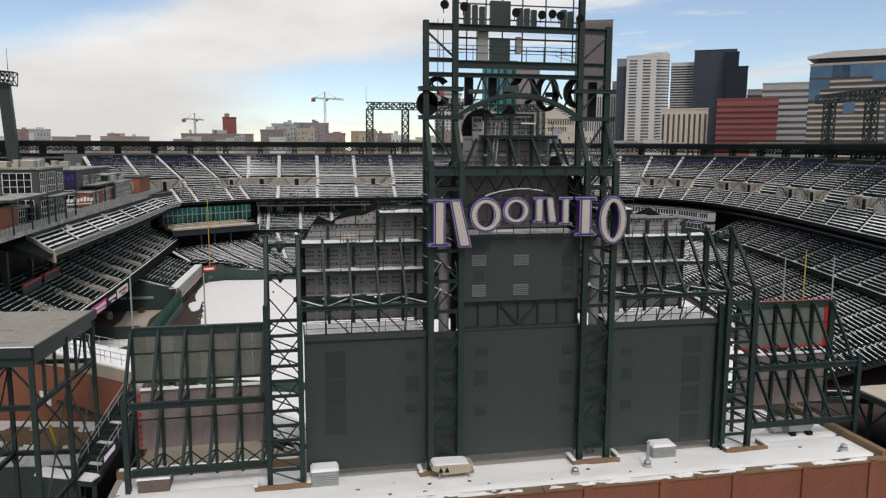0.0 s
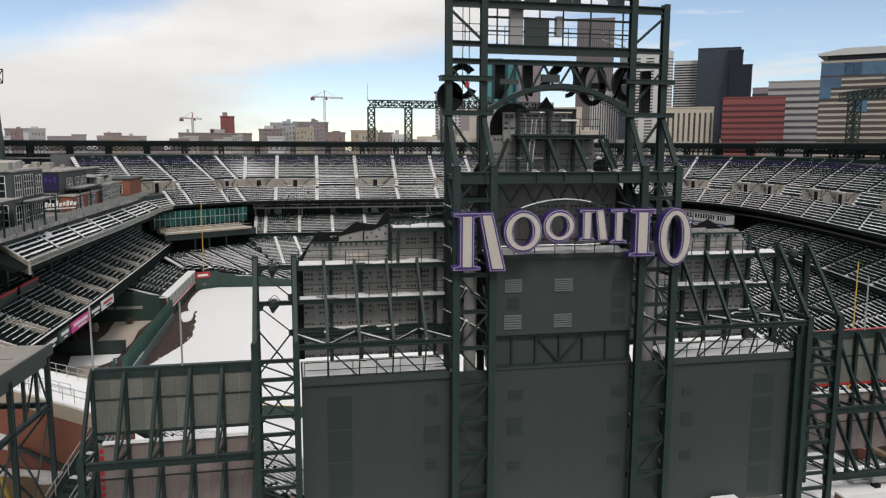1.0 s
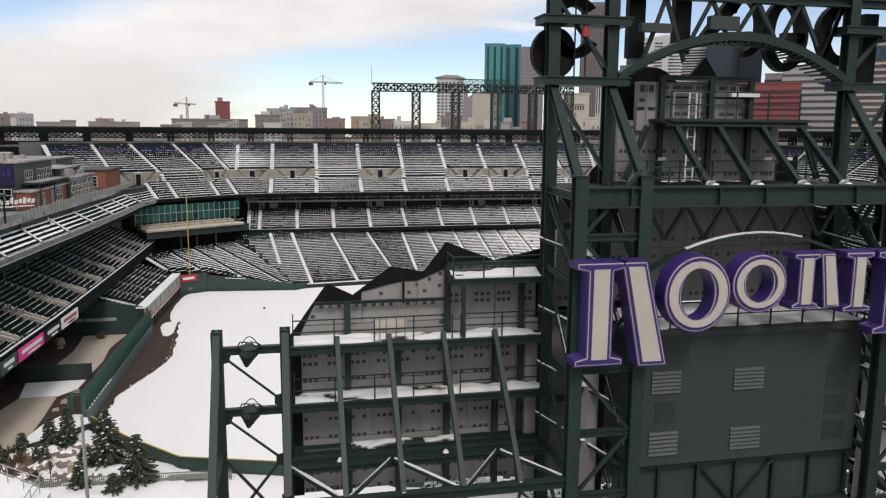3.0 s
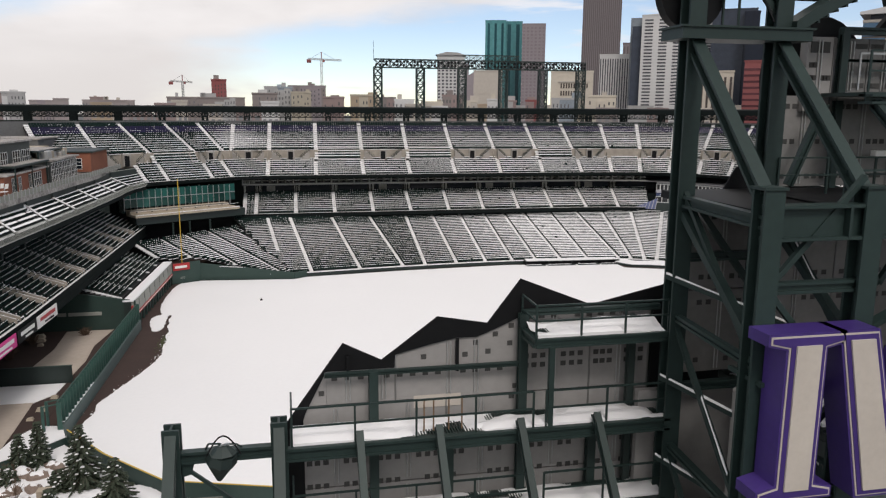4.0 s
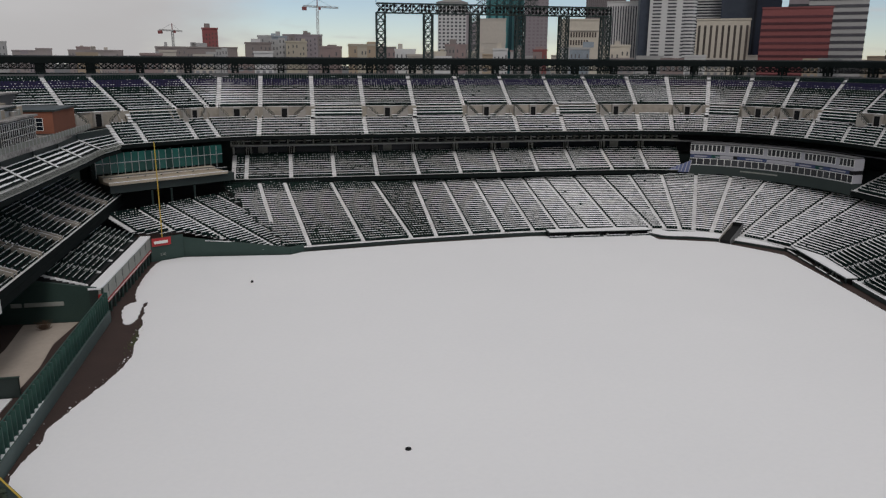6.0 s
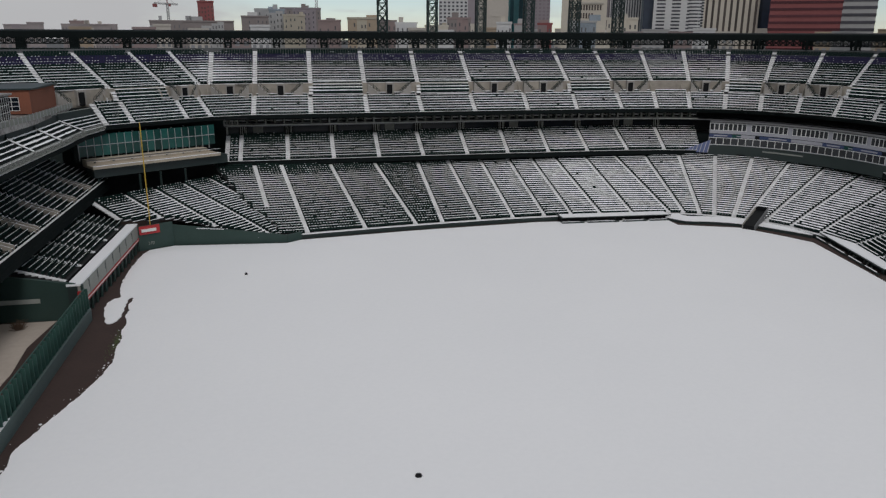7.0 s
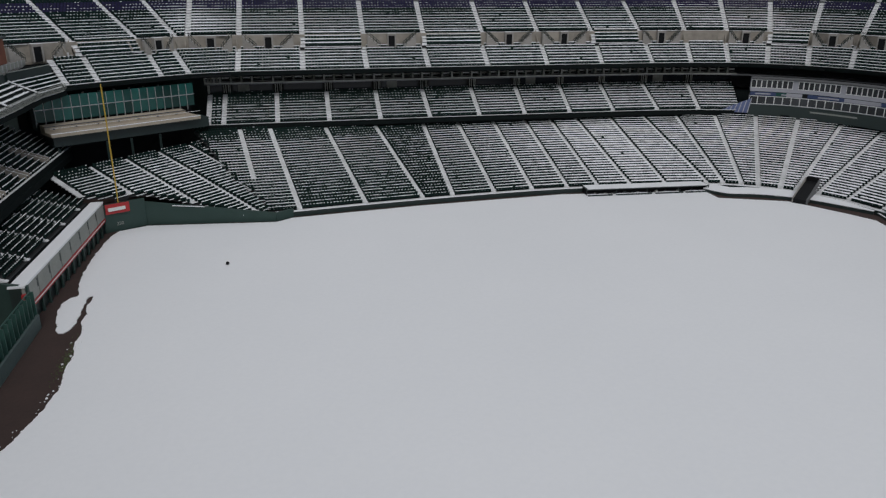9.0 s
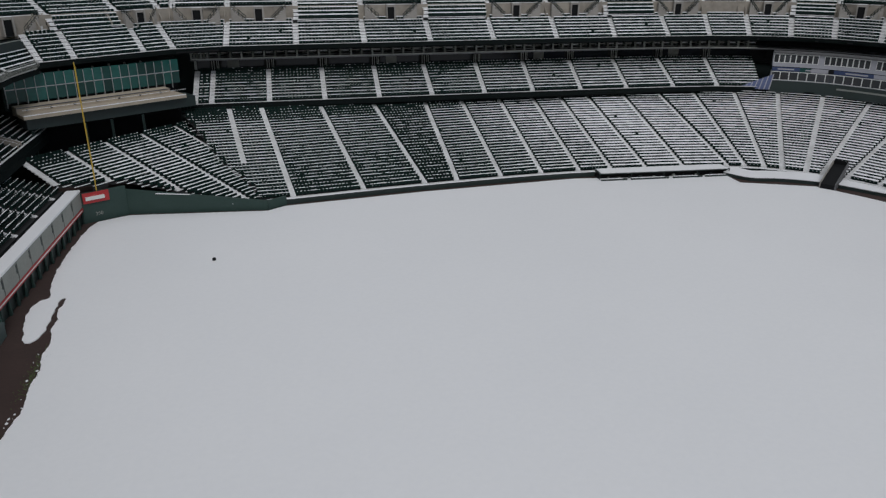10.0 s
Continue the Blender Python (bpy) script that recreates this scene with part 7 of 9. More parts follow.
part("rear_mesh", Mesher().bar((fa.x - 0.34, fa.y, 1.0), (fb.x - 0.34, fb.y, 1.0), 0.04, 2.0), PANEL_DARK, fence, "dark backing boards")
for y in (131.4, 133.0):
    part("end_post", Mesher().box(-27.6, -27.3, y - 0.12, y + 0.12, 0, 4.2), FENCE, fence)
    part("end_rail", Mesher().bar((-27.5, y, 4.1), (-25.9, y, 4.4), 0.12), FENCE, fence)
part("base_snow", Mesher().bar((fa.x + 0.05, fa.y + 1, 1.73), (fa.x + 0.25, fa.y + 14, 1.73), 0.3, 0.08), SNOW, fence)

rfw = thing("outfield_scoreboard_wall", (-25, 197, 0), "long grey scoreboard wall with a red stripe, snow along its top", "wall")
wa, wb = Vector((-25.9, 177.0)), Vector((-24.3, 211.2))


def wq(u, d, z):
    a = wa + (wb - wa) * u
    return (a.x + d, a.y, z)


def wbox(u0, u1, d0, d1, z0, z1):
    return Mesher().solid([wq(u0, d0, z0), wq(u1, d0, z0), wq(u1, d1, z0), wq(u0, d1, z0)], [wq(u0, d0, z1), wq(u1, d0, z1), wq(u1, d1, z1), wq(u0, d1, z1)])


part("core", wbox(0, 1, -1.6, -0.35, 0, 4.9), PANEL_DARK, rfw)
part("snow_top", wbox(0, 1, -1.75, 0.05, 4.9, 5.15), SNOW, rfw, "thick snow on the wall top")
for i in range(8):
    part("score_panel", wbox(i / 8 + 0.004, (i + 1) / 8 - 0.004, -0.35, 0.0, 2.55, 4.85), BOARD_BACK, rfw, "plain grey scoreboard panel")
    if i > 0:
        part("panel_gap", wbox(i / 8 - 0.012, i / 8 + 0.0, -0.02, 0.02, 3.5, 4.6), PANEL_DARK, rfw)
part("red_stripe", wbox(0, 1, -0.3, 0.06, 1.95, 2.5), RED, rfw, "red stripe with a pale line")
part("stripe_line", wbox(0.06, 0.98, 0.06, 0.08, 2.15, 2.3), WHITE, rfw, "pale bar of small writing")
part("red_end", wbox(-0.012, 0.03, -0.3, 0.07, 1.95, 4.2), RED, rfw)
for i in range(15):
    part("lower_post", wbox(i / 14 - 0.006, i / 14 + 0.006, -0.25, 0.0, 0, 1.95), GREEN_WALL, rfw)
cornerw = thing("pole_corner_wall", (-22, 212.5, 0), "green padded corner wall below the foul pole with a red sign", "wall")
part("panel", Mesher().bar((-24.4, 211.2, 2.3), (-18.8, 214.3, 2.3), 0.3, 4.6), GREEN_WALL, cornerw)
rs = part("red_sign", Mesher().bar((-24.1, 211.1, 3.8), (-20.9, 212.85, 3.8), 0.5, 1.5), RED, cornerw, "red sign panel")
part("sign_bar", Mesher().bar((-23.7, 211.05, 3.8), (-21.4, 212.32, 3.8), 0.54, 0.5), WHITE, rs, "pale bar of writing")
txt = bpy.data.curves.new("distance_mark", "FONT")
txt.body, txt.size, txt.extrude = "350", 0.72, 0.01
tob = new("distance_mark", txt)
tob.parent = cornerw
tob.matrix_basis = Matrix.Translation(-cornerw.location) @ pose(-22.75, 211.5, 1.1, 90, 0, 29)
txt.materials.append(BOARD_BACK)
rfc = thing("corner_field_wall", (-8, 213, 0), "dark green padded wall in the outfield corner", "wall", kind="structure")
part("panel", Mesher().solid([(-18.8, 214.3, 0), (1.8, 212.2, 0), (1.8, 212.5, 0), (-18.8, 214.6, 0)], [(-18.8, 214.3, 4.0), (1.8, 212.2, 1.5), (1.8, 212.5, 1.5), (-18.8, 214.6, 4.0)]), GREEN_WALL, rfc)
part("panel", Mesher().bar((1.8, 212.3, 0.75), (4.6, 214.2, 0.75), 0.3, 1.5), GREEN_WALL, rfc)
part("snow_line", Mesher().bar((-14.5, 213.75, 3.2), (-9.5, 213.25, 2.9), 0.16, 0.1), SNOW, rfc)
for x, y, h in ((-22.3, 212.3, 23.0), (71.8, 93.2, 23.0)):
    fp = thing("foul_pole", (x, y, 0), "slim bright yellow foul pole", "pole", "foul poles")
    part("pole", Mesher().tube((x, y, 0), (x, y, h), 0.085, 0.07, 10), YELLOW, fp)
    part("screen", Mesher().bar((x + (0.12 if x < 0 else -0.08), y - 0.06, 6), (x + (0.12 if x < 0 else -0.08), y - 0.06, h - 0.5), 0.03, 0.05), YELLOW, fp, "narrow yellow wire screen")


def dugout(a, b, out, label):
    d = thing("dugout", (a[0], a[1], 0), label, "dugout", "dugouts")
    A, B, o = Vector(a), Vector(b), Vector(out).normalized()

    def q(u, k, z):
        p = A + (B - A) * u + o * k
        return (p.x, p.y, z)

    def bx(u0, u1, k0, k1, z0, z1):
        return Mesher().solid([q(u0, k0, z0), q(u1, k0, z0), q(u1, k1, z0), q(u0, k1, z0)], [q(u0, k0, z1), q(u1, k0, z1), q(u1, k1, z1), q(u0, k1, z1)])

    part("roof", bx(0, 1, 0.3, 3.4, 1.08, 1.2), PANEL_DARK, d, "flat roof")
    part("roof_snow", bx(0.01, 0.99, 0.5, 3.35, 1.2, 1.3), SNOW, d, "snow on the dugout roof")
    # black fill paints the shade under the dugout roof
    part("interior", bx(0, 1, 1.2, 3.3, 0.1, 1.06), BLACK, d, "dugout interior filled with black for its shade")
    for u in (0.0, 0.24, 0.49, 0.75, 1.0):
        part("rail_post", bx(u - 0.002, u + 0.002, 0.35, 0.45, 0.1, 1.08), PANEL_MID, d)
    rng = random.Random(int(a[0]))
    for i in range(16):
        u = rng.uniform(0.03, 0.95)
        part("bench_item", bx(u, u + rng.uniform(0.006, 0.02), 0.9, 1.1, 0.12, rng.uniform(0.3, 0.62)), rng.choice((BOARD_GREY, BOARD_BACK, PANEL_MID)), d, "pale gear left on the bench")
    for u0, u1 in ((0.0, 0.2), (0.23, 0.52), (0.55, 0.78), (0.8, 1.0)):
        part("front_rail", bx(u0, u1, -0.3, -0.15, 0.1, 0.42), PANEL_DARK, d, "dark padded rail")
        part("rail_snow", bx(u0, u1 - 0.04, -0.35, -0.1, 0.42, 0.48), SNOW, d)
    return d


dugout((58.2, 216.3), (82.2, 214.9), (0.06, 1), "first dugout under the seats with a snowy roof")
dugout((103.0, 195.5), (97.2, 172.5), (1, -0.25), "second dugout under the seats with a snowy roof")
apron = thing("backstop_apron", (92, 208, 0), "snow-covered concrete apron and low wall behind home plate", "apron", kind="structure")
bst = stations(spline([(81.4, 215.5), (84, 211.5), (89, 210), (95, 206.2), (99.5, 200.5), (102.4, 196.2)]), 1.2)
part("wall", sweep(Mesher(), bst, [(-0.2, 0), (0.1, 0), (0.1, 0.6), (-0.2, 0.6)]), PANEL_DARK, apron, "low dark padded wall")
part("wall_snow", sweep(Mesher(), bst, [(-0.25, 0.6), (3.4, 0.7), (3.4, 0.95), (-0.25, 0.72)]), SNOW, apron, "snow on the apron")
tun = thing("field_tunnel", (93.8, 204.0, 0), "open stair passage with brown walls cut into the seats", "passage")
ta, tb = Vector((93.8, 204.3)), Vector((99.7, 209.2))
td = (tb - ta).normalized()
tn = Vector((-td.y, td.x))
for o, m in ((-1.3, CONCRETE_WET), (1.1, CONCRETE)):
    p, q2 = ta + tn * o, tb + tn * o
    part("side_wall", Mesher().solid([(p.x, p.y, 0.1), (q2.x, q2.y, 0.6), (q2.x + tn.x * 0.2, q2.y + tn.y * 0.2, 0.6), (p.x + tn.x * 0.2, p.y + tn.y * 0.2, 0.1)], [(p.x, p.y, 1.1), (q2.x, q2.y, 3.3), (q2.x + tn.x * 0.2, q2.y + tn.y * 0.2, 3.3), (p.x + tn.x * 0.2, p.y + tn.y * 0.2, 1.1)]), m, tun)
p, q2 = ta + tn * -1.1, tb + tn * -1.1
# floor and end of the passage are black in place of its shade
part("shaded_floor", Mesher().solid([(p.x, p.y, 0.1), (q2.x, q2.y, 0.6), (q2.x + tn.x * 2.2, q2.y + tn.y * 2.2, 0.6), (p.x + tn.x * 2.2, p.y + tn.y * 2.2, 0.1)], [(p.x, p.y, 0.9), (q2.x, q2.y, 2.7), (q2.x + tn.x * 2.2, q2.y + tn.y * 2.2, 2.7), (p.x + tn.x * 2.2, p.y + tn.y * 2.2, 0.9)]), BLACK, tun, "passage floor coloured black for its shade")
part("end_wall", Mesher().solid([(q2.x, q2.y, 0.6), (q2.x + tn.x * 2.2, q2.y + tn.y * 2.2, 0.6), (q2.x + tn.x * 2.2 + td.x * 0.2, q2.y + tn.y * 2.2 + td.y * 0.2, 0.6), (q2.x + td.x * 0.2, q2.y + td.y * 0.2, 0.6)], [(q2.x, q2.y, 3.4), (q2.x + tn.x * 2.2, q2.y + tn.y * 2.2, 3.4), (q2.x + tn.x * 2.2 + td.x * 0.2, q2.y + tn.y * 2.2 + td.y * 0.2, 3.4), (q2.x + td.x * 0.2, q2.y + td.y * 0.2, 3.4)]), BLACK, tun, "passage end coloured black for its shade")
bag = thing("equipment_bag", (-4.94, 193.15, 0.05), "small dark equipment bag lying alone in the snow", "bag")
part("body", Mesher().tube((-5.14, 193.15, 0.27), (-4.74, 193.1, 0.28), 0.2, 0.17, 10), BLACK, bag)
part("strap", Mesher().bar((-5.08, 193.1, 0.43), (-4.95, 193.1, 0.58), 0.05).bar((-4.95, 193.1, 0.58), (-4.8, 193.1, 0.42), 0.05), BLACK, bag)
lid = thing("irrigation_box", (12.5, 130.4, 0.1), "small dark round irrigation box showing through the snow", "box")
part("plate", Mesher().tube((12.5, 130.4, 0.08), (12.5, 130.4, 0.22), 0.34, 0.3, 12), BLACK, lid)
part("grip", Mesher().bar((12.35, 130.4, 0.24), (12.65, 130.4, 0.24), 0.06), BLACK, lid)

# ---- bullpens ----
pen = thing("bullpen", (-35, 160, 0), "pair of bullpen lanes with tan ground, dark soil and green walls", "bullpen")
part("soil", Mesher().box(-43, -29.0, 131, 181, 0.0, 0.06), DIRT, pen, "dark brown soil beds")
part("lane", Mesher().flat([(-37.4, 152.5), (-30.3, 152.5), (-29.9, 160), (-30.5, 168), (-29.4, 177), (-36.9, 177), (-36.2, 167)], 0.06, 0.12), LANE, pen, "bare tan pitching lane")
part("lane", Mesher().flat([(-42, 119), (-33.2, 119), (-31.5, 128), (-31.8, 135), (-32.4, 143.9), (-37.4, 143.9)], 0.06, 0.12), LANE, pen, "bare tan pitching lane")
part("snow_lane", Mesher().flat([(-37.4, 143.8), (-32.3, 143.8), (-30.4, 146.5), (-30.2, 150.6), (-38.6, 150.6)], 0.06, 0.16), SNOW, pen, "lane half covered with snow")
part("end_wall", Mesher().solid([(-44, 177.8, 0), (-25.6, 177.2, 0), (-25.6, 177.7, 0), (-44, 178.3, 0)], [(-44, 177.8, 8.0), (-25.6, 177.2, 5.0), (-25.6, 177.7, 5.0), (-44, 178.3, 8.0)]), GREEN_WALL, pen, "tall dark green end wall")
for x0, x1 in ((-38.4, -36.9), (-36.6, -31.2)):
    part("wall_sign", Mesher().box(x0 + 0.05, x1, 177.25, 177.4, 2.7, 3.3), BOARD_BACK, pen, "pale bar of writing")
part("divider_wall", Mesher().box(-40.8, -29.4, 150.9, 151.2, 0, 2.5), PANEL_DARK, pen, "green dividing wall")
part("divider_cap", Mesher().box(-40.9, -29.3, 150.85, 151.25, 2.5, 2.58), GREEN_WALL, pen)
part("rear_wall", Mesher().box(-43.4, -43, 118, 181.4, 0, 9.2), PANEL_DARK, pen, "dark wall under the mezzanine")
snow_sheet("bullpen_corner_snow", [(-25.8, 132.6), (-28.6, 133.2), (-30.2, 130), (-31.5, 122), (-27.8, 124.6), (-24.4, 128.7)], 1.1, "clean snow on the raised bullpen corner")
structure("bullpen_corner", Mesher().flat([(-25.8, 132.6), (-28.6, 133.2), (-30.2, 130), (-31.5, 122), (-27.8, 124.6), (-24.4, 128.7)], 0, 1.1), ROCK, "raised bed at the bullpen corner", "bed")
for i, (x, y, s) in enumerate(((-30.9, 128, 0.5), (-31.0, 138, 0.45), (-30.6, 141, 0.6), (-39.5, 172, 0.7), (-40.2, 174, 0.8), (-38.9, 169.5, 0.5), (-30.2, 145.2, 0.5))):
    lg = thing("landscape_stone", (x, y, 0), "tan stone block in a soil bed", "rock", "bullpen stones")
    part("stone", Mesher().solid([(x - s, y - s * 0.7, 0), (x + s, y - s * 0.8, 0), (x + s * 0.9, y + s, 0), (x - s * 0.8, y + s * 0.9, 0)], [(x - s * 0.6, y - s * 0.4, s), (x + s * 0.7, y - s * 0.5, s * 0.8), (x + s * 0.5, y + s * 0.6, s * 0.9), (x - s * 0.5, y + s * 0.5, s * 0.7)]), TAN, lg)
for i, (x, y) in enumerate(((-41.5, 152), (-41.8, 155.5), (-41.3, 148.5), (-41.6, 163), (-42, 166), (-40.6, 171), (-33.4, 174.5))):
    sh = thing("shrub", (x, y, 0), "bare brown shrub in a soil bed", "shrub", "bullpen shrubs")
    rng = random.Random(40 + i)
    tw = Mesher()
    for k in range(90):
        a, r, h = rng.uniform(0, math.tau), rng.uniform(0.1, 1.2), rng.uniform(0.3, 1.5)
        tw.bar((x + 0.2 * r * math.cos(a), y + 0.2 * r * math.sin(a), 0.0), (x + r * math.cos(a), y + r * math.sin(a), h), 0.05)
    part("brushwood", tw, TWIG, sh, "", "stuff")

# mezzanine: dividers along the aisles, hanging signs, red-topped screens
for i, (p, n) in enumerate(MEZZ[:-1]):
    e = np.array([n[1], -n[0]])
    dv = thing("concrete_divider", (float(p[0] + n[0]), float(p[1] + n[1]), 9.8), "weathered tan concrete divider between seat blocks", "divider", "mezzanine dividers")
    a = p - e * 3.0
    for u in (0.0, 1.25):
        b = a + e * u
        part("cheek", Mesher().solid([(*(b + n * 0.6), 9.6), (*(b + e * 0.22 + n * 0.6), 9.6), (*(b + e * 0.22 + n * 5.8), 11.4), (*(b + n * 5.8), 11.4)], [(*(b + n * 0.6), 10.9), (*(b + e * 0.22 + n * 0.6), 10.9), (*(b + e * 0.22 + n * 5.8), 12.7), (*(b + n * 5.8), 12.7)]), STAND_WALL, dv)
        part("snow_line", Mesher().bar((*(b + e * 0.11 + n * 0.7), 10.92), (*(b + e * 0.11 + n * (3.2 + 0.5 * (i % 3))), 10.92 + 0.345 * (2.5 + 0.5 * (i % 3))), 0.12), SNOW_OLD, dv)
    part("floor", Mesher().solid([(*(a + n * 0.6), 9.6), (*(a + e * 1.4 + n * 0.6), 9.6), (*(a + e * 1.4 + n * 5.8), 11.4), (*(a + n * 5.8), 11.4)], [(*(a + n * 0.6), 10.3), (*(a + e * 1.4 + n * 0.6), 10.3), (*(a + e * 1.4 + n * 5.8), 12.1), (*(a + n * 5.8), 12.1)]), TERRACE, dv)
for y0, y1, m in ((120, 127.5, BLACK), (127.7, 132.8, GREEN_WALL), (133.4, 142.4, PINK), (142.8, 149.4, BLACK), (149.7, 157.5, WHITE)):
    sg = thing("hanging_sign", (-33.9, y0, 8.3), "flat advertising panel hung on the mezzanine front", "sign", "mezzanine signs")
    xa, xb = -34.55 + 1.3 * (y0 - 118) / 32, -34.55 + 1.3 * (y1 - 118) / 32
    pl = part("panel", Mesher().bar((xa + 0.42, y0, 9.15), (xb + 0.42, y1, 9.15), 0.12, 1.7), m, sg)
    part("writing_bar", Mesher().bar((xa + 0.49, y0 + 1.0, 9.35), (xb + 0.49, y1 - 1.0, 9.35), 0.06, 0.5), WHITE if m is not WHITE else RED, pl, "bar of writing")
    part("writing_bar", Mesher().bar((xa + 0.49, y0 + 1.8, 8.65), (xb + 0.49, y1 - 1.8, 8.65), 0.06, 0.25), WHITE if m is not WHITE else BLACK, pl, "bar of writing")
for y0, y1 in ((128, 137), (138.5, 147.5)):
    scr = thing("red_topped_screen", (-43, y0, 12.8), "dark green wind screen with a red top edge", "screen", "mezzanine screens")
    part("panel", Mesher().box(-42.2, -42.0, y0, y1, 13.2, 14.9), PANEL_DARK, scr)
    part("top_edge", Mesher().box(-42.3, -41.9, y0, y1, 14.9, 15.3), RED, scr)
    part("foot", Mesher().box(-42.2, -42.0, y0, y0 + 0.2, 12.4, 13.2), STEEL, scr)
    part("foot", Mesher().box(-42.2, -42.0, y1 - 0.2, y1, 12.4, 13.2), STEEL, scr)
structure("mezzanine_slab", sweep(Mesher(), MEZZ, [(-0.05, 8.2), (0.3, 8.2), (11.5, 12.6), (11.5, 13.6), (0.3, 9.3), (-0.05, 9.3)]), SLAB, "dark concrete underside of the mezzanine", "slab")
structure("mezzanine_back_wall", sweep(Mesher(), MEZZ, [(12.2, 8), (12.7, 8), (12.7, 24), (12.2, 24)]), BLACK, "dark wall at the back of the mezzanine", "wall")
for p, n in MEZZ[1:]:
    c = p + n * 10.5
    dc = part("deck_column", Mesher().box(c[0] - 0.4, c[0] + 0.4, c[1] - 0.4, c[1] + 0.4, 13.0, 22.4), PANEL_DARK)
    tagged(dc, "square dark column between the outfield decks", "column", "deck columns", "structure")

# ---- roof terrace with its brick houses ----
structure("roof_terrace", Mesher().flat([(-40.3, 112), (-39.5, 150), (-38.0, 190), (-37.1, 206), (-38.3, 232), (-50, 238), (-75, 262), (-120, 252), (-120, 112)], 23.6, 24.4), THIN_SNOW, "thinly snowed roof terrace above the outfield seats", "terrace")
frail = thing("terrace_fence", (-37, 150, 24.4), "pale picket rail along the roof terrace", "fence")
TERR = np.array([(-40.2, 112.5), (-39.4, 150), (-37.9, 190), (-37.0, 206), (-36.2, 226)])
pk = Mesher()
for (a, _), (b, _) in zip(stations(TERR, 1.6), stations(TERR, 1.6)[1:]):
    for m in range(9):
        c = a + (b - a) * ((m + 0.5) / 9)
        pk.box(c[0] - 0.03, c[0] + 0.03, c[1] - 0.05, c[1] + 0.05, 24.5, 25.3)
    part("top_rail", Mesher().bar((*a, 25.34), (*b, 25.34), 0.07), BOARD_BACK, frail)
    part("post", Mesher().box(a[0] - 0.08, a[0] + 0.08, a[1] - 0.08, a[1] + 0.08, 24.4, 25.5), GREY_METAL, frail)
part("picketing", pk, BOARD_BACK, frail, "close-set pale pickets", "stuff")


def heap(x, y, z, rx, ry, h, seed):
    """A slumped heap of snow with an uneven foot."""
    mb = Mesher()
    n, m = 22, 6
    for j in range(m):
        u = j / m
        for i in range(n):
            a = i * math.tau / n
            k = (1 - u) * (1 + 0.45 * noise.noise(Vector((math.cos(a) * 1.3, math.sin(a) * 1.3, seed))) + 0.2 * noise.noise(Vector((math.cos(a) * 4, math.sin(a) * 4, seed + u))))
            mb.v.append((x + rx * k * math.cos(a), y + ry * k * math.sin(a), z + h * (1 - (1 - u) ** 2.2)))
    for j in range(m - 1):
        for i in range(n):
            a, b = j * n + i, j * n + (i + 1) % n
            mb.f.append((a, b, b + n, a + n))
    mb.f.append(tuple(range((m - 1) * n, m * n)))
    return mb


for x, y, rx, ry, h, seed in ((-41.6, 143.5, 1.3, 1.5, 1.0, 1.0), (-40.6, 148.0, 1.0, 1.3, 0.9, 2.0), (-39.9, 170.5, 1.0, 2.4, 1.1, 3.0)):
    part("snow_drift", heap(x, y, 22.0, rx, ry, h, seed), SNOW, frail, "slumped snow lying over the seat backs")


def house(x0, x1, y0, y1, z1, material, label, windows=(), roof=THIN_SNOW, z0=24.6):
    h = thing("terrace_house", ((x0 + x1) / 2, (y0 + y1) / 2, z0), label, "building", "roof terrace buildings")
    part("wall", Mesher().box(x0, x1, y0, y1, z0, z1), material, h)
    part("roof", Mesher().box(x0 - 0.3, x1 + 0.5, y0 - 0.3, y1 + 0.3, z1, z1 + 0.3), roof, h, "flat roof edge")
    for side, a, b, za, zb, m in windows:
        if side == "x":
            w = part("window", Mesher().box(x1, x1 + 0.06, a, b, za, zb), m, h)
            n = max(2, int((b - a) / 0.9))
            for i in range(n + 1):
                y = a + (b - a) * i / n
                part("glazing_bar", Mesher().box(x1 + 0.06, x1 + 0.1, y - 0.05, y + 0.05, za, zb), WHITE, w)
            k = max(2, int((zb - za) / 0.9))
            for i in range(k + 1):
                z = za + (zb - za) * i / k
                part("glazing_bar", Mesher().box(x1 + 0.06, x1 + 0.1, a, b, z - 0.04, z + 0.04), WHITE, w)
        else:
            w = part("window", Mesher().box(a, b, y0 - 0.06, y0, za, zb), m, h)
            for i in range(5):
                x = a + (b - a) * i / 4
                part("glazing_bar", Mesher().box(x - 0.05, x + 0.05, y0 - 0.1, y0 - 0.06, za, zb), WHITE, w)
            for i in range(4):
                z = za + (zb - za) * i / 3
                part("glazing_bar", Mesher().box(a, b, y0 - 0.1, y0 - 0.06, z - 0.04, z + 0.04), WHITE, w)
    return h


house(-48, -39.6, 213.5, 228.5, 28.6, BRICK, "small red brick terrace house with a plain front", (("y", -46, -41.4, 25.2, 27.4, DARK_GLASS),), PANEL_DARK)
house(-48, -40.4, 188.0, 205.6, 28.4, HOUSE_GREEN, "terrace bar front of large gridded glass doors", tuple(("x", 188.5 + 4.25 * k, 192.3 + 4.25 * k, 24.6, 28.1, DARK_GLASS) for k in range(4)), THIN_SNOW)
house(-43.2, -41.0, 167.0, 187.6, 27.5, BRICK, "red brick terrace house with dark slit windows", (("x", 170, 171.2, 24.8, 27.0, BLACK), ("x", 173, 174.2, 24.8, 27.0, BLACK), ("x", 178, 179.2, 24.8, 27.0, BLACK), ("x", 180.5, 184.5, 24.8, 27.1, DARK_GLASS)), THIN_SNOW)
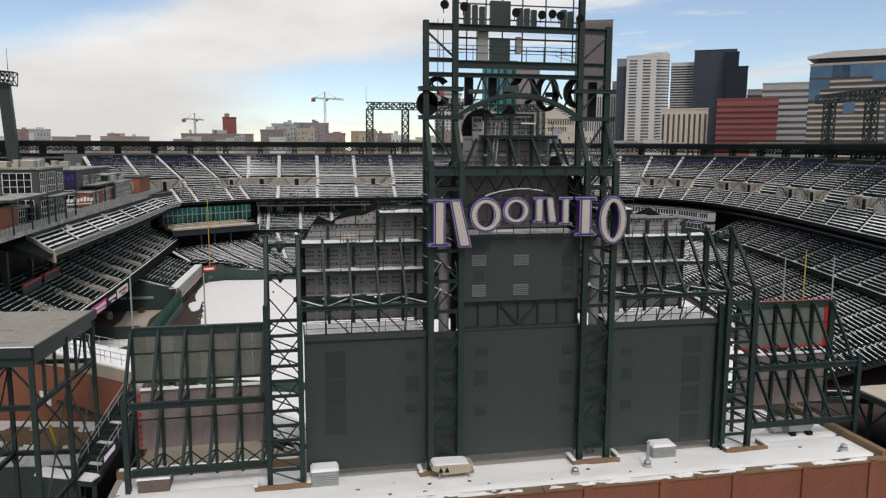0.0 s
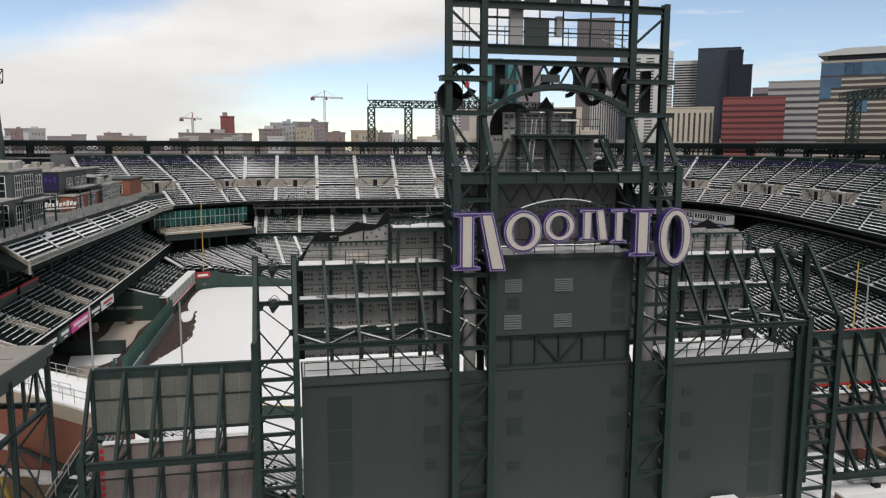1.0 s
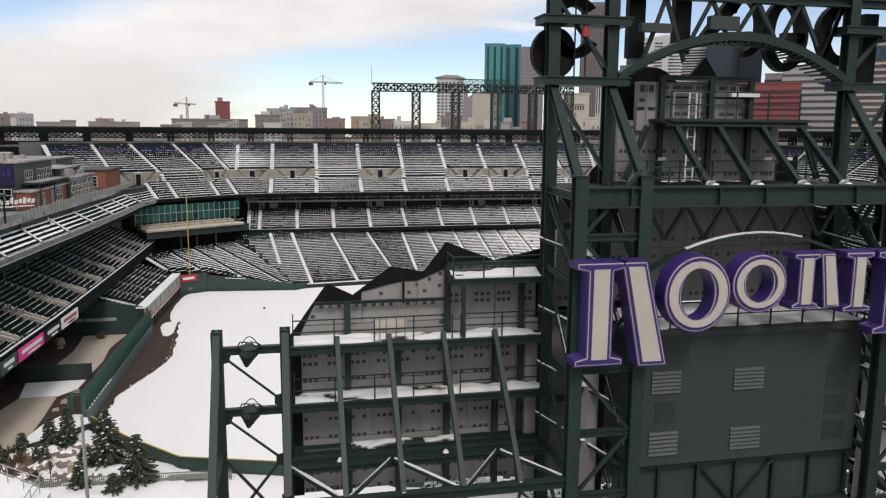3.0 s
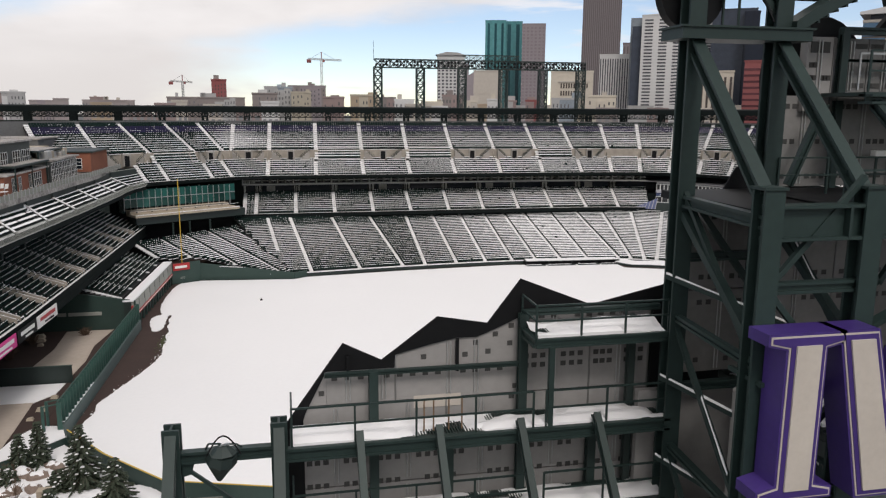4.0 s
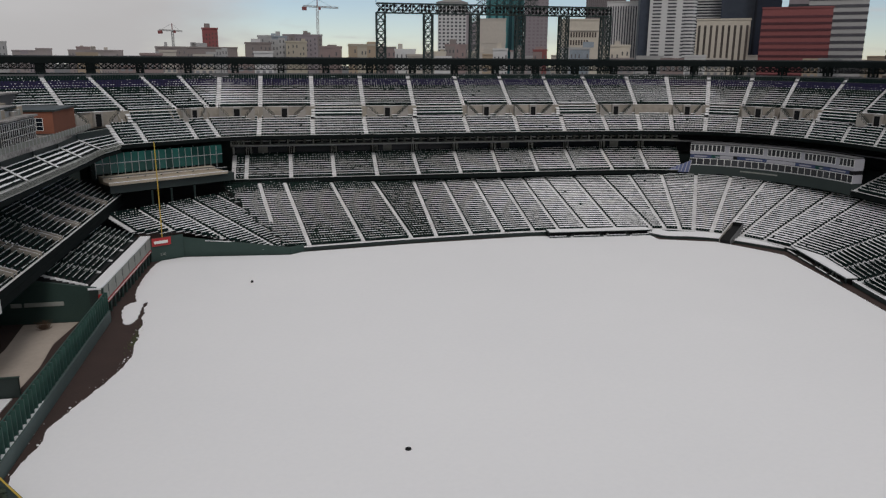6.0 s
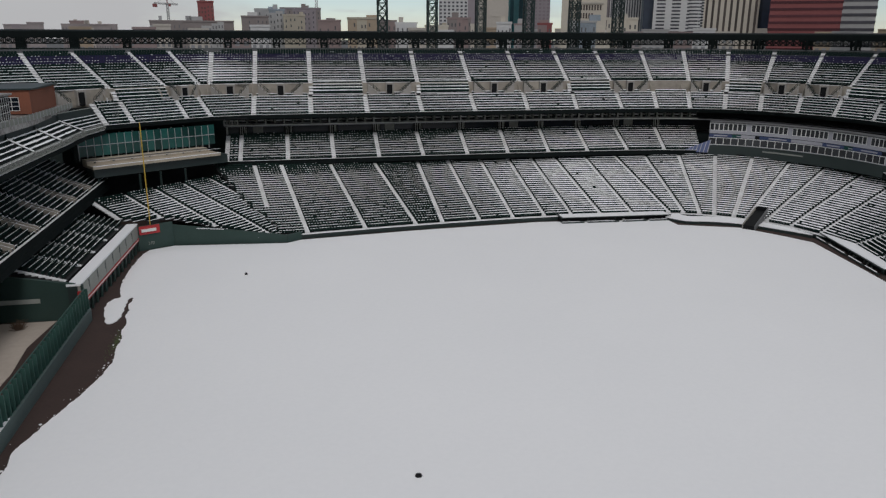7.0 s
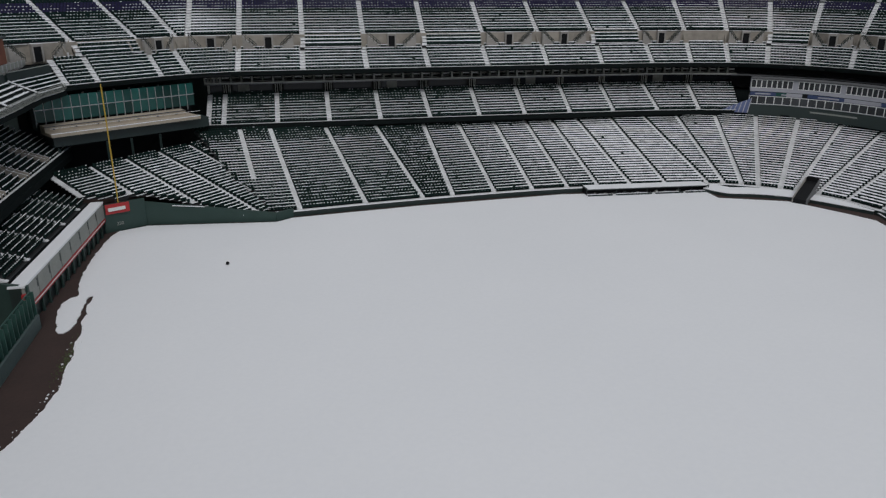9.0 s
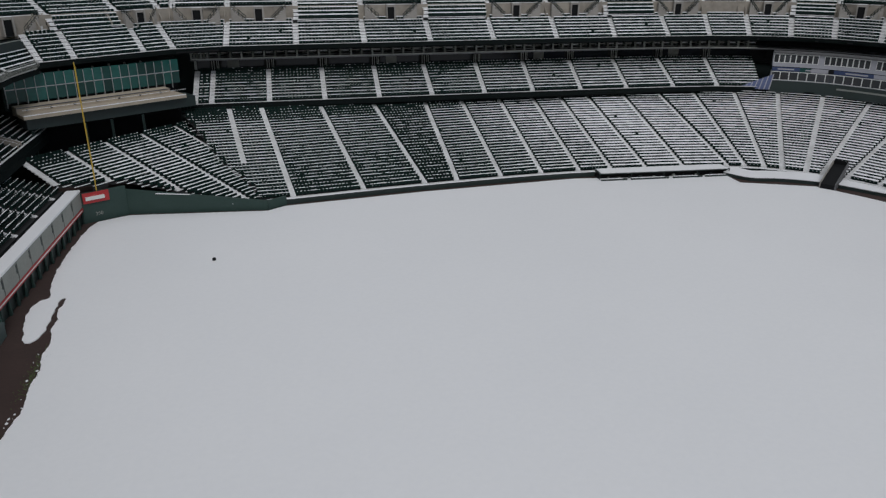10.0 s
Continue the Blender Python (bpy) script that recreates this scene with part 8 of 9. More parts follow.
house(-60, -43.3, 167.6, 187.6, 32.2, HOUSE_GREEN, "dark green rear terrace block with gridded windows", (("x", 172, 176, 28.4, 30.8, DARK_GLASS), ("x", 178.5, 182, 28.4, 30.8, DARK_GLASS), ("x", 183, 187, 28.4, 30.8, DARK_GLASS), ("y", -48.5, -44.0, 25.0, 28.0, DARK_GLASS)), THIN_SNOW)
house(-58, -41.3, 136, 151, 33.3, HOUSE_GREEN, "two-storey dark green terrace house with large gridded windows", (("x", 137, 140.5, 24.7, 28.0, DARK_GLASS), ("x", 141.5, 145.5, 24.7, 28.0, DARK_GLASS), ("x", 146.5, 150.4, 24.7, 28.0, DARK_GLASS), ("x", 137.2, 140.2, 29.3, 32.7, DARK_GLASS), ("x", 141.2, 145.6, 29.3, 32.7, DARK_GLASS), ("x", 147, 150, 29.3, 32.4, DARK_GLASS), ("y", -46.6, -42.2, 29.3, 32.7, DARK_GLASS), ("y", -52.5, -48.0, 29.3, 32.7, DARK_GLASS), ("y", -47.0, -42.0, 24.8, 28.2, DARK_GLASS)), THIN_SNOW)
house(-58, -41.3, 112, 126, 28.2, BRICK, "red brick terrace house with a dark sign", (("x", 114, 116, 25, 27.4, DARK_GLASS),), PANEL_DARK)
house(-58, -43, 126.3, 135.8, 27.2, HOUSE_GREEN, "low dark terrace link building", (("x", 128, 134, 24.7, 26.8, DARK_GLASS),), THIN_SNOW)
pt = thing("purple_canopy_sign", (-46, 167.4, 29), "dull purple board with faint writing on a set-back terrace wall", "sign")
part("board", Mesher().box(-49.4, -43.4, 167.25, 167.5, 28.6, 31.9), SEAT_PURPLE, pt, "deep purple panel")
for i in range(7):
    part("letter_bar", Mesher().box(-49.0 + i * 0.78, -48.5 + i * 0.78, 167.18, 167.25, 30.1, 31.3 - 0.2 * (i % 3)), PURPLE, pt, "violet bar of writing")
for y0, y1, x0, x1, z in ((170, 187, -43.2, -40.2, 28.6), (188, 203, -50, -42.0, 30.0), (137, 150, -41.2, -38.9, 28.4), (117, 134, -44, -38.9, 29.2)):
    cn = thing("terrace_canopy", (x1, y0, 24.4), "thin flat canopy on slim dark posts over the terrace", "canopy", "terrace canopies")
    part("roof", Mesher().box(x0, x1, y0, y1, z, z + 0.3), PANEL_DARK, cn)
    part("snow", Mesher().box(x0 + 0.3, x1 - 0.3, y0 + 0.3, y1 - 0.3, z + 0.3, z + 0.36), THIN_SNOW, cn)
    for y in (y0 + 0.4, (y0 + y1) / 2, y1 - 0.4):
        part("post", Mesher().bar((x1 - 0.3, y, 24.4), (x1 - 0.3, y, z), 0.22), STEEL, cn)
house(-75, -60, 160, 215, 30.2, CONCRETE_WET, "plain grey rooftop plant block", (), THIN_SNOW)
house(-62, -50.5, 196, 222, 29.4, HOUSE_GREEN, "dark flat-roofed terrace pavilion", (), TAN)
house(-66, -52, 222, 240, 31.0, CONCRETE_WET, "grey flat-roofed concourse block", (), THIN_SNOW)
wsign = thing("script_sign", (-42.7, 165.5, 24.4), "white cut-out sign standing on the roof terrace", "sign")
for i in range(9):
    x, z = -45.6 + 0.64 * i, 25.5 + 0.05 * i + 0.12 * (i % 2)
    part("letter_bar", Mesher().slab([(x, z), (x + 0.45, z + 0.05), (x + 0.56, z + 0.75 + 0.3 * (i % 3 == 0)), (x + 0.12, z + 0.7 + 0.3 * (i % 3 == 0))], 165.4, 165.55), WHITE, wsign, "white bar of writing")
part("underline", Mesher().slab([(-45.4, 25.15), (-40.2, 25.4), (-40.0, 25.58), (-45.4, 25.32)], 165.4, 165.55), WHITE, wsign)
for x in (-45.0, -42.8, -40.6):
    part("stake", Mesher().bar((x, 165.6, 24.4), (x, 165.6, 26.2), 0.08), GREY_METAL, wsign)
rng = random.Random(7)
for i in range(64):
    x, y, z = ((rng.uniform(-56, -43), rng.uniform(138, 149.5), 33.6), (rng.uniform(-58, -45), rng.uniform(169, 186), 32.5), (rng.uniform(-47, -42), rng.uniform(190, 204), 28.7), (rng.uniform(-56, -44), rng.uniform(114, 125), 28.5))[(0, 0, 1, 1, 1, 2, 2, 3)[i % 8]]
    w, d, h = rng.uniform(0.6, 2.8), rng.uniform(0.6, 2.5), rng.uniform(0.4, 1.5)
    ru = thing("rooftop_unit", (x, y, z), "small grey rooftop unit with traces of snow", "roof unit", "rooftop units")
    part("casing", Mesher().box(x - w / 2, x + w / 2, y - d / 2, y + d / 2, z, z + h), rng.choice((GREY_METAL, CONCRETE, STAND_WALL, TAN, BOARD_BACK)), ru)
    part("snow_cap", Mesher().box(x - w / 2, x + w / 2, y - d / 2, y + d / 2, z + h, z + h + 0.06), SNOW_OLD, ru)

# ---- planted slope beside centre field ----
structure("garden_slope", Mesher().flat([(-40, 84), (15, 84), (15, 102.5), (8, 107.7), (-4.5, 111.6), (-12, 113.8), (-19.1, 121.1), (-24.4, 127.9), (-27.9, 123.9), (-33, 120.5), (-34, 122)], 0, 0.9), SNOW, "snowy planted slope behind the outfield wall", "slope")
lumpy("garden_snow", -36.5, -10.5, 97, 116.5, 0.85, "uneven snow over the planted slope", 0.6, 0.5, 21.0)
lumpy("garden_snow", -33.5, -20.5, 116.5, 123, 0.85, "uneven snow over the planted slope", 0.6, 0.5, 21.0)
lumpy("garden_snow", -33.0, -28.5, 119, 121, 0.85, "uneven snow over the planted slope", 0.5, 0.5, 21.0)


def conifer(x, y, z, h, r, seed, label):
    """A spruce: trunk, whorled limbs, needle sprays, and snow resting on the limbs."""
    t = thing("conifer", (x, y, z), label, "tree", "garden conifers")
    rng = random.Random(seed)
    part("trunk", Mesher().tube((x, y, z), (x, y, z + h * 0.95), 0.16, 0.03, 8), BARK, t)
    crown, snow, limb = Mesher(), Mesher(), Mesher()
    levels = int(h / 0.30)
    for i in range(levels):
        u = i / levels
        zz = z + 0.35 + u * (h - 0.4)
        rad = r * (1 - u) ** 0.85 + 0.12
        n = max(5, int(13 * (1 - u)) + 4)
        off = rng.uniform(0, 6)
        for k in range(n):
            a = off + k * math.tau / n + rng.uniform(-0.25, 0.25)
            L = rad * rng.uniform(0.65, 1.12)
            ca, sa = math.cos(a), math.sin(a)
            drop = 0.28 * L
            limb.bar((x, y, zz + 0.1), (x + ca * L * 0.9, y + sa * L * 0.9, zz - drop * 0.8), 0.035)
            m = max(3, int(L / 0.2))
            for j in range(m):
                v = (j + 0.8) / m
                px, py, pz = x + ca * L * v, y + sa * L * v, zz - drop * v + 0.05
                for s in (-1, 1):
                    w = 0.24 * (1.15 - 0.5 * v) * rng.uniform(0.7, 1.3)
                    tx, ty = px + ca * 0.22 - sa * s * w, py + sa * 0.22 + ca * s * w
                    q = len(crown.v)
                    crown.v += [(px, py, pz + 0.05), (tx, ty, pz - 0.06), (px + ca * 0.2, py + sa * 0.2, pz - 0.08), (px - ca * 0.05, py - sa * 0.05, pz - 0.12)]
                    crown.f += [(q, q + 1, q + 2), (q, q + 3, q + 1), (q + 1, q + 3, q + 2)]
            if rng.random() < 0.27 and L > 0.35:
                v = rng.uniform(0.45, 0.9)
                px, py, pz = x + ca * L * v, y + sa * L * v, zz - drop * v + 0.08
                s = rng.uniform(0.07, 0.2)
                snow.solid([(px - s, py - s, pz), (px + s, py - s * 0.7, pz), (px + s * 0.8, py + s, pz), (px - s * 0.9, py + s * 0.8, pz)], [(px - s * 0.5, py - s * 0.4, pz + s * 0.6), (px + s * 0.4, py - s * 0.4, pz + s * 0.6), (px + s * 0.4, py + s * 0.5, pz + s * 0.5), (px - s * 0.4, py + s * 0.4, pz + s * 0.55)])
    part("boughwork", limb, BARK, t, "", "stuff")
    part("foliage", crown, NEEDLES, t, "", "stuff")
    part("snow", snow, SNOW, t, "clumps of snow on the boughs", "stuff")
    return t


for i, (x, y, h, r) in enumerate(((-19.9, 117.4, 6.8, 2.5), (-15.6, 111.8, 5.6, 2.3), (-25.4, 123.0, 5.2, 1.3), (-27.0, 122.0, 4.4, 1.3), (-21.3, 111.6, 3.2, 1.1), (-29.6, 120.6, 3.2, 1.2), (-27.2, 119.0, 2.4, 1.1), (-31.5, 119.0, 2.6, 1.3), (-22.0, 116.6, 2.6, 1.2), (-17.6, 109.6, 2.4, 1.0))):
    conifer(x, y, 0.9, h, r, 100 + i, "tall dark spruce laden with clumps of snow" if h > 5 else "small dark spruce dusted with snow")
rng = random.Random(77)
stones = [(rng.uniform(-32.5, -22.5), rng.uniform(112.0, 122.5), rng.uniform(0.35, 0.95)) for k in range(26)]
for i, (x, y, s) in enumerate(((-26.4, 120.4, 1.3), (-28.6, 120.2, 1.3), (-30.4, 119.6, 1.0), (-24.6, 120.0, 0.9), (-29.0, 117.2, 0.9), (-31.8, 116.8, 1.2), (-24.0, 114.4, 0.8), (-26.6, 112.4, 0.9), (-20.2, 113.6, 0.7), (-32.2, 120.0, 1.0), *stones)):
    bo = thing("boulder", (x, y, 0.9), "brown boulder half covered in snow", "rock", "garden boulders")
    bm = bmesh.new()
    bmesh.ops.create_icosphere(bm, subdivisions=2, radius=1.0)
    for v in bm.verts:
        k = 1 + 0.35 * noise.noise(v.co * 1.3 + Vector((i * 5, 0, 0)))
        v.co = Vector((v.co.x * s * k, v.co.y * s * 0.8 * k, v.co.z * s * 0.62 * k + s * 0.25))
    me = bpy.data.meshes.new("stone")
    bm.to_mesh(me)
    bm.free()
    me.materials.append(ROCK)
    st_ = new("stone", me)
    st_.parent = bo
    part("snow_cap", Mesher().tube((x, y, 0.9 + s * 0.55), (x, y, 0.9 + s * 0.95), s * 0.7, s * 0.25, 9), SNOW, bo)
for i in range(9):
    x, y = rng.uniform(-32.0, -22.0), rng.uniform(113.0, 122.0)
    mo = thing("mulch_bed", (x, y, 0.9), "mound of brown mulch thawed out of the snow", "planting bed", "garden beds")
    part("earth", heap(x, y, 0.85, rng.uniform(0.9, 2.0), rng.uniform(0.7, 1.3), 0.75, 60.0 + i), SOIL, mo)
    sh = thing("garden_shrub", (x, y, 1.2), "bare reddish-brown shrub in a mulch bed", "shrub", "garden shrubs")
    tw = Mesher()
    for k in range(80):
        a, r, h = rng.uniform(0, math.tau), rng.uniform(0.1, 0.9), rng.uniform(0.5, 1.4)
        tw.bar((x + 0.2 * r * math.cos(a), y + 0.2 * r * math.sin(a), 1.2), (x + r * math.cos(a), y + r * math.sin(a), 1.2 + h), 0.04)
    part("brushwood", tw, TWIG, sh, "", "stuff")
walk_ = thing("boardwalk", (-18, 111.4, 0.9), "weathered grey boardwalk with a low picket rail", "walkway")
wa, wb = Vector((-28.4, 112.1, 1.25)), Vector((-6.0, 110.6, 1.25))
for k in range(64):
    p, q2 = wa.lerp(wb, k / 64), wa.lerp(wb, (k + 0.9) / 64)
    part("plank", Mesher().solid([(p.x, p.y, 1.15), (q2.x, q2.y, 1.15), (q2.x, q2.y + 1.2, 1.15), (p.x, p.y + 1.2, 1.15)], [(p.x, p.y, 1.25), (q2.x, q2.y, 1.25), (q2.x, q2.y + 1.2, 1.25), (p.x, p.y + 1.2, 1.25)]), BOARD_BACK, walk_)
picks = Mesher()
for k in range(120):
    p = wa.lerp(wb, k / 119)
    picks.box(p.x - 0.03, p.x + 0.03, p.y - 0.06, p.y - 0.02, 0.8, 2.0)
part("picketing", picks, BOARD_GREY, walk_, "close-set weathered pickets", "stuff")
part("top_rail", Mesher().bar((wa.x, wa.y - 0.04, 2.03), (wb.x, wb.y - 0.04, 2.03), 0.08), BOARD_GREY, walk_)
bt = thing("bare_tree", (-24.6, 113.4, 1.2), "thin leafless young tree in the snow", "tree")
rng = random.Random(5)
tw = Mesher()
for k in range(26):
    a, r, h = rng.uniform(0, math.tau), rng.uniform(0.3, 1.1), rng.uniform(2.0, 4.0)
    tw.tube((-24.6, 113.4, rng.uniform(1.8, 3.0)), (-24.6 + r * math.cos(a), 113.4 + r * math.sin(a), h + 0.9), 0.025, 0.008, 5)
part("trunk", Mesher().tube((-24.6, 113.4, 1.0), (-24.6, 113.4, 4.4), 0.06, 0.02, 6), TWIG, bt)
part("branchwork", tw, TWIG, bt, "", "stuff")
gr = thing("garden_rail", (-33, 117, 0.9), "dark pipe rail beside the snowy path", "railing")
rail([(-36.5, 121.0, 1.0), (-33.4, 119.5, 1.0), (-32.4, 116.5, 1.0), (-34.0, 113.5, 1.0)], 1.1, gr)
rail([(-30.5, 113.5, 1.0), (-27.5, 110.5, 1.0), (-24.0, 108.5, 1.0)], 0.8, gr)
cr = thing("utility_box", (-22.6, 114.8, 1.2), "small tan utility box standing in the snow", "box")
part("casing", Mesher().box(-23.2, -22.1, 114.3, 115.2, 1.0, 2.2), TAN, cr)
part("lid", Mesher().box(-23.25, -22.05, 114.25, 115.25, 2.2, 2.28), TAN, cr)

# ---- concourse terrace and brick house below the roofed frame ----
low_house = thing("brick_annex", (-30, 76, 0), "orange-red brick annex with a pale ledge and snowy terrace on top", "building")
ANNEX = [(-46, 90), (-34, 83.5), (-22, 75.2), (-14.2, 68.2)]


def annex_run(mb, back, front, z0, z1):
    """A band along the bent front of the annex, between two offsets from the wall line."""
    n = [(0.45, -0.89), (0.52, -0.85), (0.62, -0.78), (0.67, -0.74)]
    for i in range(3):
        (xa, ya), (xb, yb) = ANNEX[i], ANNEX[i + 1]
        (na, ma), (nb, mb_) = n[i], n[i + 1]
        ring = [(xa + na * front, ya + ma * front), (xb + nb * front, yb + mb_ * front), (xb + nb * back, yb + mb_ * back), (xa + na * back, ya + ma * back)]
        mb.solid([(x, y, z0) for x, y in ring], [(x, y, z1) for x, y in ring])
    return mb


part("wall", annex_run(Mesher(), -0.6, 0.0, 0, 16.5), BRICK, low_house)
part("plinth", annex_run(Mesher(), 0.0, 0.12, 0, 9.4), BRICK, low_house)
part("ledge", annex_run(Mesher(), -1.2, 0.5, 16.5, 17.6), TAN, low_house, "pale tan ledge")
part("ledge_snow", annex_run(Mesher(), -4.5, -0.1, 17.6, 17.75), SNOW, low_house, "snow along the ledge")
part("terrace", Mesher().flat([(-46, 90.5), (-34, 84.0), (-22, 75.7), (-13.8, 69.0), (-13.8, 78.5), (-30, 92), (-46, 97)], 15.6, 16.2), SNOW, low_house, "terrace floor under snow")
part("side_wall", Mesher().box(-14.4, -13.7, 69.4, 78.5, 0, 15.6), BRICK, low_house)
part("pipe", Mesher().bar((-22.4, 75.2, 13.0), (-17.0, 70.4, 12.6), 0.3), PANEL_DARK, low_house, "dark pipe along the wall")
part("white_sign", Mesher().solid([(-24.4, 76.7, 12.4), (-23.2, 75.85, 12.4), (-23.15, 75.95, 12.4), (-24.35, 76.8, 12.4)], [(-24.4, 76.7, 13.7), (-23.2, 75.85, 13.7), (-23.15, 75.95, 13.7), (-24.35, 76.8, 13.7)]), WHITE, low_house, "small white notice")
rail([(-34, 84.2, 17.7), (-22, 75.9, 17.7), (-14.2, 69.0, 17.7)], 1.1, low_house)
lumpy("terrace_snow", -17.6, -13.9, 73.5, 78.3, 16.2, "snow on the concourse terrace", 0.5, 0.5, 31.0)
back_rail = thing("terrace_rail", (-30, 91, 16.2), "dark pipe rail round the snowy concourse terrace", "railing")
rail([(-45, 96.2, 16.2), (-30, 91.2, 16.2), (-21.5, 84.2, 16.2), (-14.3, 78.2, 16.2), (-14.3, 70.5, 16.2)], 1.1, back_rail)
rail([(-40, 92.2, 16.2), (-28, 85.2, 16.2), (-18.5, 77.6, 16.2)], 1.0, back_rail)
yard = thing("lower_yard", (-25, 60, 4), "muddy snow-patched yard with a stair and fence", "yard", kind="structure")
part("ground", Mesher().box(-60, -13.6, 40, 84, 5.4, 6.0), SOIL, yard, "brown mud")
lumpy("yard_snow", -45, -17.5, 41, 69, 6.0, "snow on the yard", 0.5, 0.9, 41.0)
lumpy("yard_snow", -45, -25, 69, 72.5, 6.0, "snow on the yard", 0.4, 0.6, 43.0)
bank_foot = [(-46, 74.5, 8.8), (-30, 70.0, 9.2), (-23, 67.5, 9.8), (-18.2, 66.0, 10.2)]
bank_head = [(-46, 89.6, 8.6), (-34, 83.1, 9.0), (-24, 76.4, 10.6), (-17.5, 70.9, 12.2)]


def bank_at(u, v):
    """A place on the bank: u along it from the west, v from its foot to the brick wall."""
    k = min(2, int(u * 3))
    f = u * 3 - k
    lo = Vector(bank_foot[k]).lerp(Vector(bank_foot[k + 1]), f)
    hi = Vector(bank_head[k]).lerp(Vector(bank_head[k + 1]), f)
    p = lo.lerp(hi, v)
    p.z += 0.35 * noise.noise(Vector((p.x * 0.5, p.y * 0.5, 3.0))) * math.sin(math.pi * v) + 0.5 * math.sin(math.pi * v)
    return p


earth, bank_snow = Mesher(), Mesher()
NU, NV = 70, 22
for i in range(NU):
    for j in range(NV):
        ring_ = [bank_at(a / NU, b / NV) for a, b in ((i, j), (i + 1, j), (i + 1, j + 1), (i, j + 1))]
        q = len(earth.v)
        earth.v += [tuple(p) for p in ring_]
        earth.f.append((q, q + 1, q + 2, q + 3))
        c = ring_[0]
        v = j / NV
        if noise.noise(Vector((c.x * 0.45, c.y * 0.45, 9.0))) + (0.75 if v < 0.22 else 0.45 if v > 0.78 else -0.12) > 0.12:
            bank_snow.solid([tuple(p) for p in ring_], [(p.x, p.y, p.z + 0.09) for p in ring_])
part("bank", earth, DEAD_GRASS, yard, "bank of brown dead grass")
part("bank_snow", bank_snow, SNOW_OLD, yard, "patches of snow on the bank", "stuff")
for (xa, ya, za), (xb, yb, zb) in zip(bank_foot, bank_foot[1:]):
    part("retaining_wall", Mesher().solid([(xa, ya - 0.3, 5.9), (xb, yb - 0.3, 5.9), (xb, yb, 5.9), (xa, ya, 5.9)], [(xa, ya - 0.3, za + 0.05), (xb, yb - 0.3, zb + 0.05), (xb, yb, zb + 0.05), (xa, ya, za + 0.05)]), PANEL_DARK, yard, "dark retaining wall")
stair = thing("outdoor_stair", (-15.3, 64.5, 12), "steep snowy outdoor stair with dark pipe rails", "stairs")
for k in range(13):
    f = k / 12
    x, y, z = -17.2 + 2.8 * f, 61.6 + 6.0 * f, 11.6 + 4.4 * f
    t_ = part("tread", Mesher().solid([(x, y, z - 0.3), (x + 1.6, y - 0.75, z - 0.3), (x + 1.83, y - 0.25, z - 0.3), (x + 0.23, y + 0.5, z - 0.3)], [(x, y, z), (x + 1.6, y - 0.75, z), (x + 1.83, y - 0.25, z), (x + 0.23, y + 0.5, z)]), STEEL, stair)
    if k % 3 == 1:
        part("snow_cap", Mesher().solid([(x + 0.1, y, z), (x + 1.5, y - 0.65, z), (x + 1.7, y - 0.25, z), (x + 0.3, y + 0.4, z)], [(x + 0.1, y, z + 0.08), (x + 1.5, y - 0.65, z + 0.08), (x + 1.7, y - 0.25, z + 0.06), (x + 0.3, y + 0.4, z + 0.06)]), SNOW_OLD, t_)
part("stringer", Mesher().bar((-17.2, 61.6, 11.2), (-14.4, 67.6, 15.6), 0.2, 0.5), STEEL, stair)
part("stringer", Mesher().bar((-15.5, 60.8, 11.2), (-12.7, 66.8, 15.6), 0.2, 0.5), STEEL, stair)
part("side_screen", Mesher().solid([(-17.32, 61.6, 11.2), (-14.52, 67.6, 15.6), (-14.46, 67.57, 15.6), (-17.26, 61.57, 11.2)], [(-17.32, 61.6, 12.3), (-14.52, 67.6, 16.7), (-14.46, 67.57, 16.7), (-17.26, 61.57, 12.3)]), PANEL_MID, stair, "grey-green sheet along the stair")
rail([(-17.2, 61.6, 11.7), (-14.4, 67.6, 16.1)], 1.1, stair)
rail([(-15.5, 60.8, 11.7), (-12.7, 66.8, 16.1)], 1.1, stair)
part("landing", Mesher().solid([(-20.5, 61.5, 11.1), (-15.6, 59.4, 11.1), (-15.2, 60.6, 11.1), (-20.0, 62.9, 11.1)], [(-20.5, 61.5, 11.5), (-15.6, 59.4, 11.5), (-15.2, 60.6, 11.5), (-20.0, 62.9, 11.5)]), STEEL, stair)
part("landing_snow", Mesher().solid([(-20.4, 61.5, 11.5), (-15.7, 59.5, 11.5), (-15.3, 60.6, 11.5), (-20.0, 62.8, 11.5)], [(-20.3, 61.6, 11.75), (-15.8, 59.6, 11.7), (-15.4, 60.5, 11.7), (-20.0, 62.7, 11.75)]), SNOW, stair)
for x, y in ((-20.3, 61.8), (-18, 60.9), (-15.6, 59.9)):
    part("leg", Mesher().box(x - 0.15, x + 0.15, y - 0.15, y + 0.15, 6.0, 11.1), STEEL, stair)
# black sheet that paints the shade below the flight
part("backing", Mesher().solid([(-17.0, 62.4, 6), (-14.0, 68.2, 6), (-13.9, 68.1, 6), (-16.9, 62.3, 6)], [(-17.0, 62.4, 11.2), (-14.0, 68.2, 15.4), (-13.9, 68.1, 15.4), (-16.9, 62.3, 11.2)]), BLACK, stair, "black sheet for the shade under the stair")
bn = thing("purple_banner", (-14.5, 60.6, 12), "dark purple banner hung by the stair", "banner")
part("cloth", Mesher().solid([(-15.05, 60.5, 12.0), (-13.92, 60.8, 13.45), (-13.92, 60.86, 13.45), (-15.05, 60.56, 12.0)], [(-15.05, 60.5, 13.3), (-13.85, 60.8, 14.5), (-13.85, 60.86, 14.5), (-15.05, 60.56, 13.3)]), SEAT_PURPLE, bn)
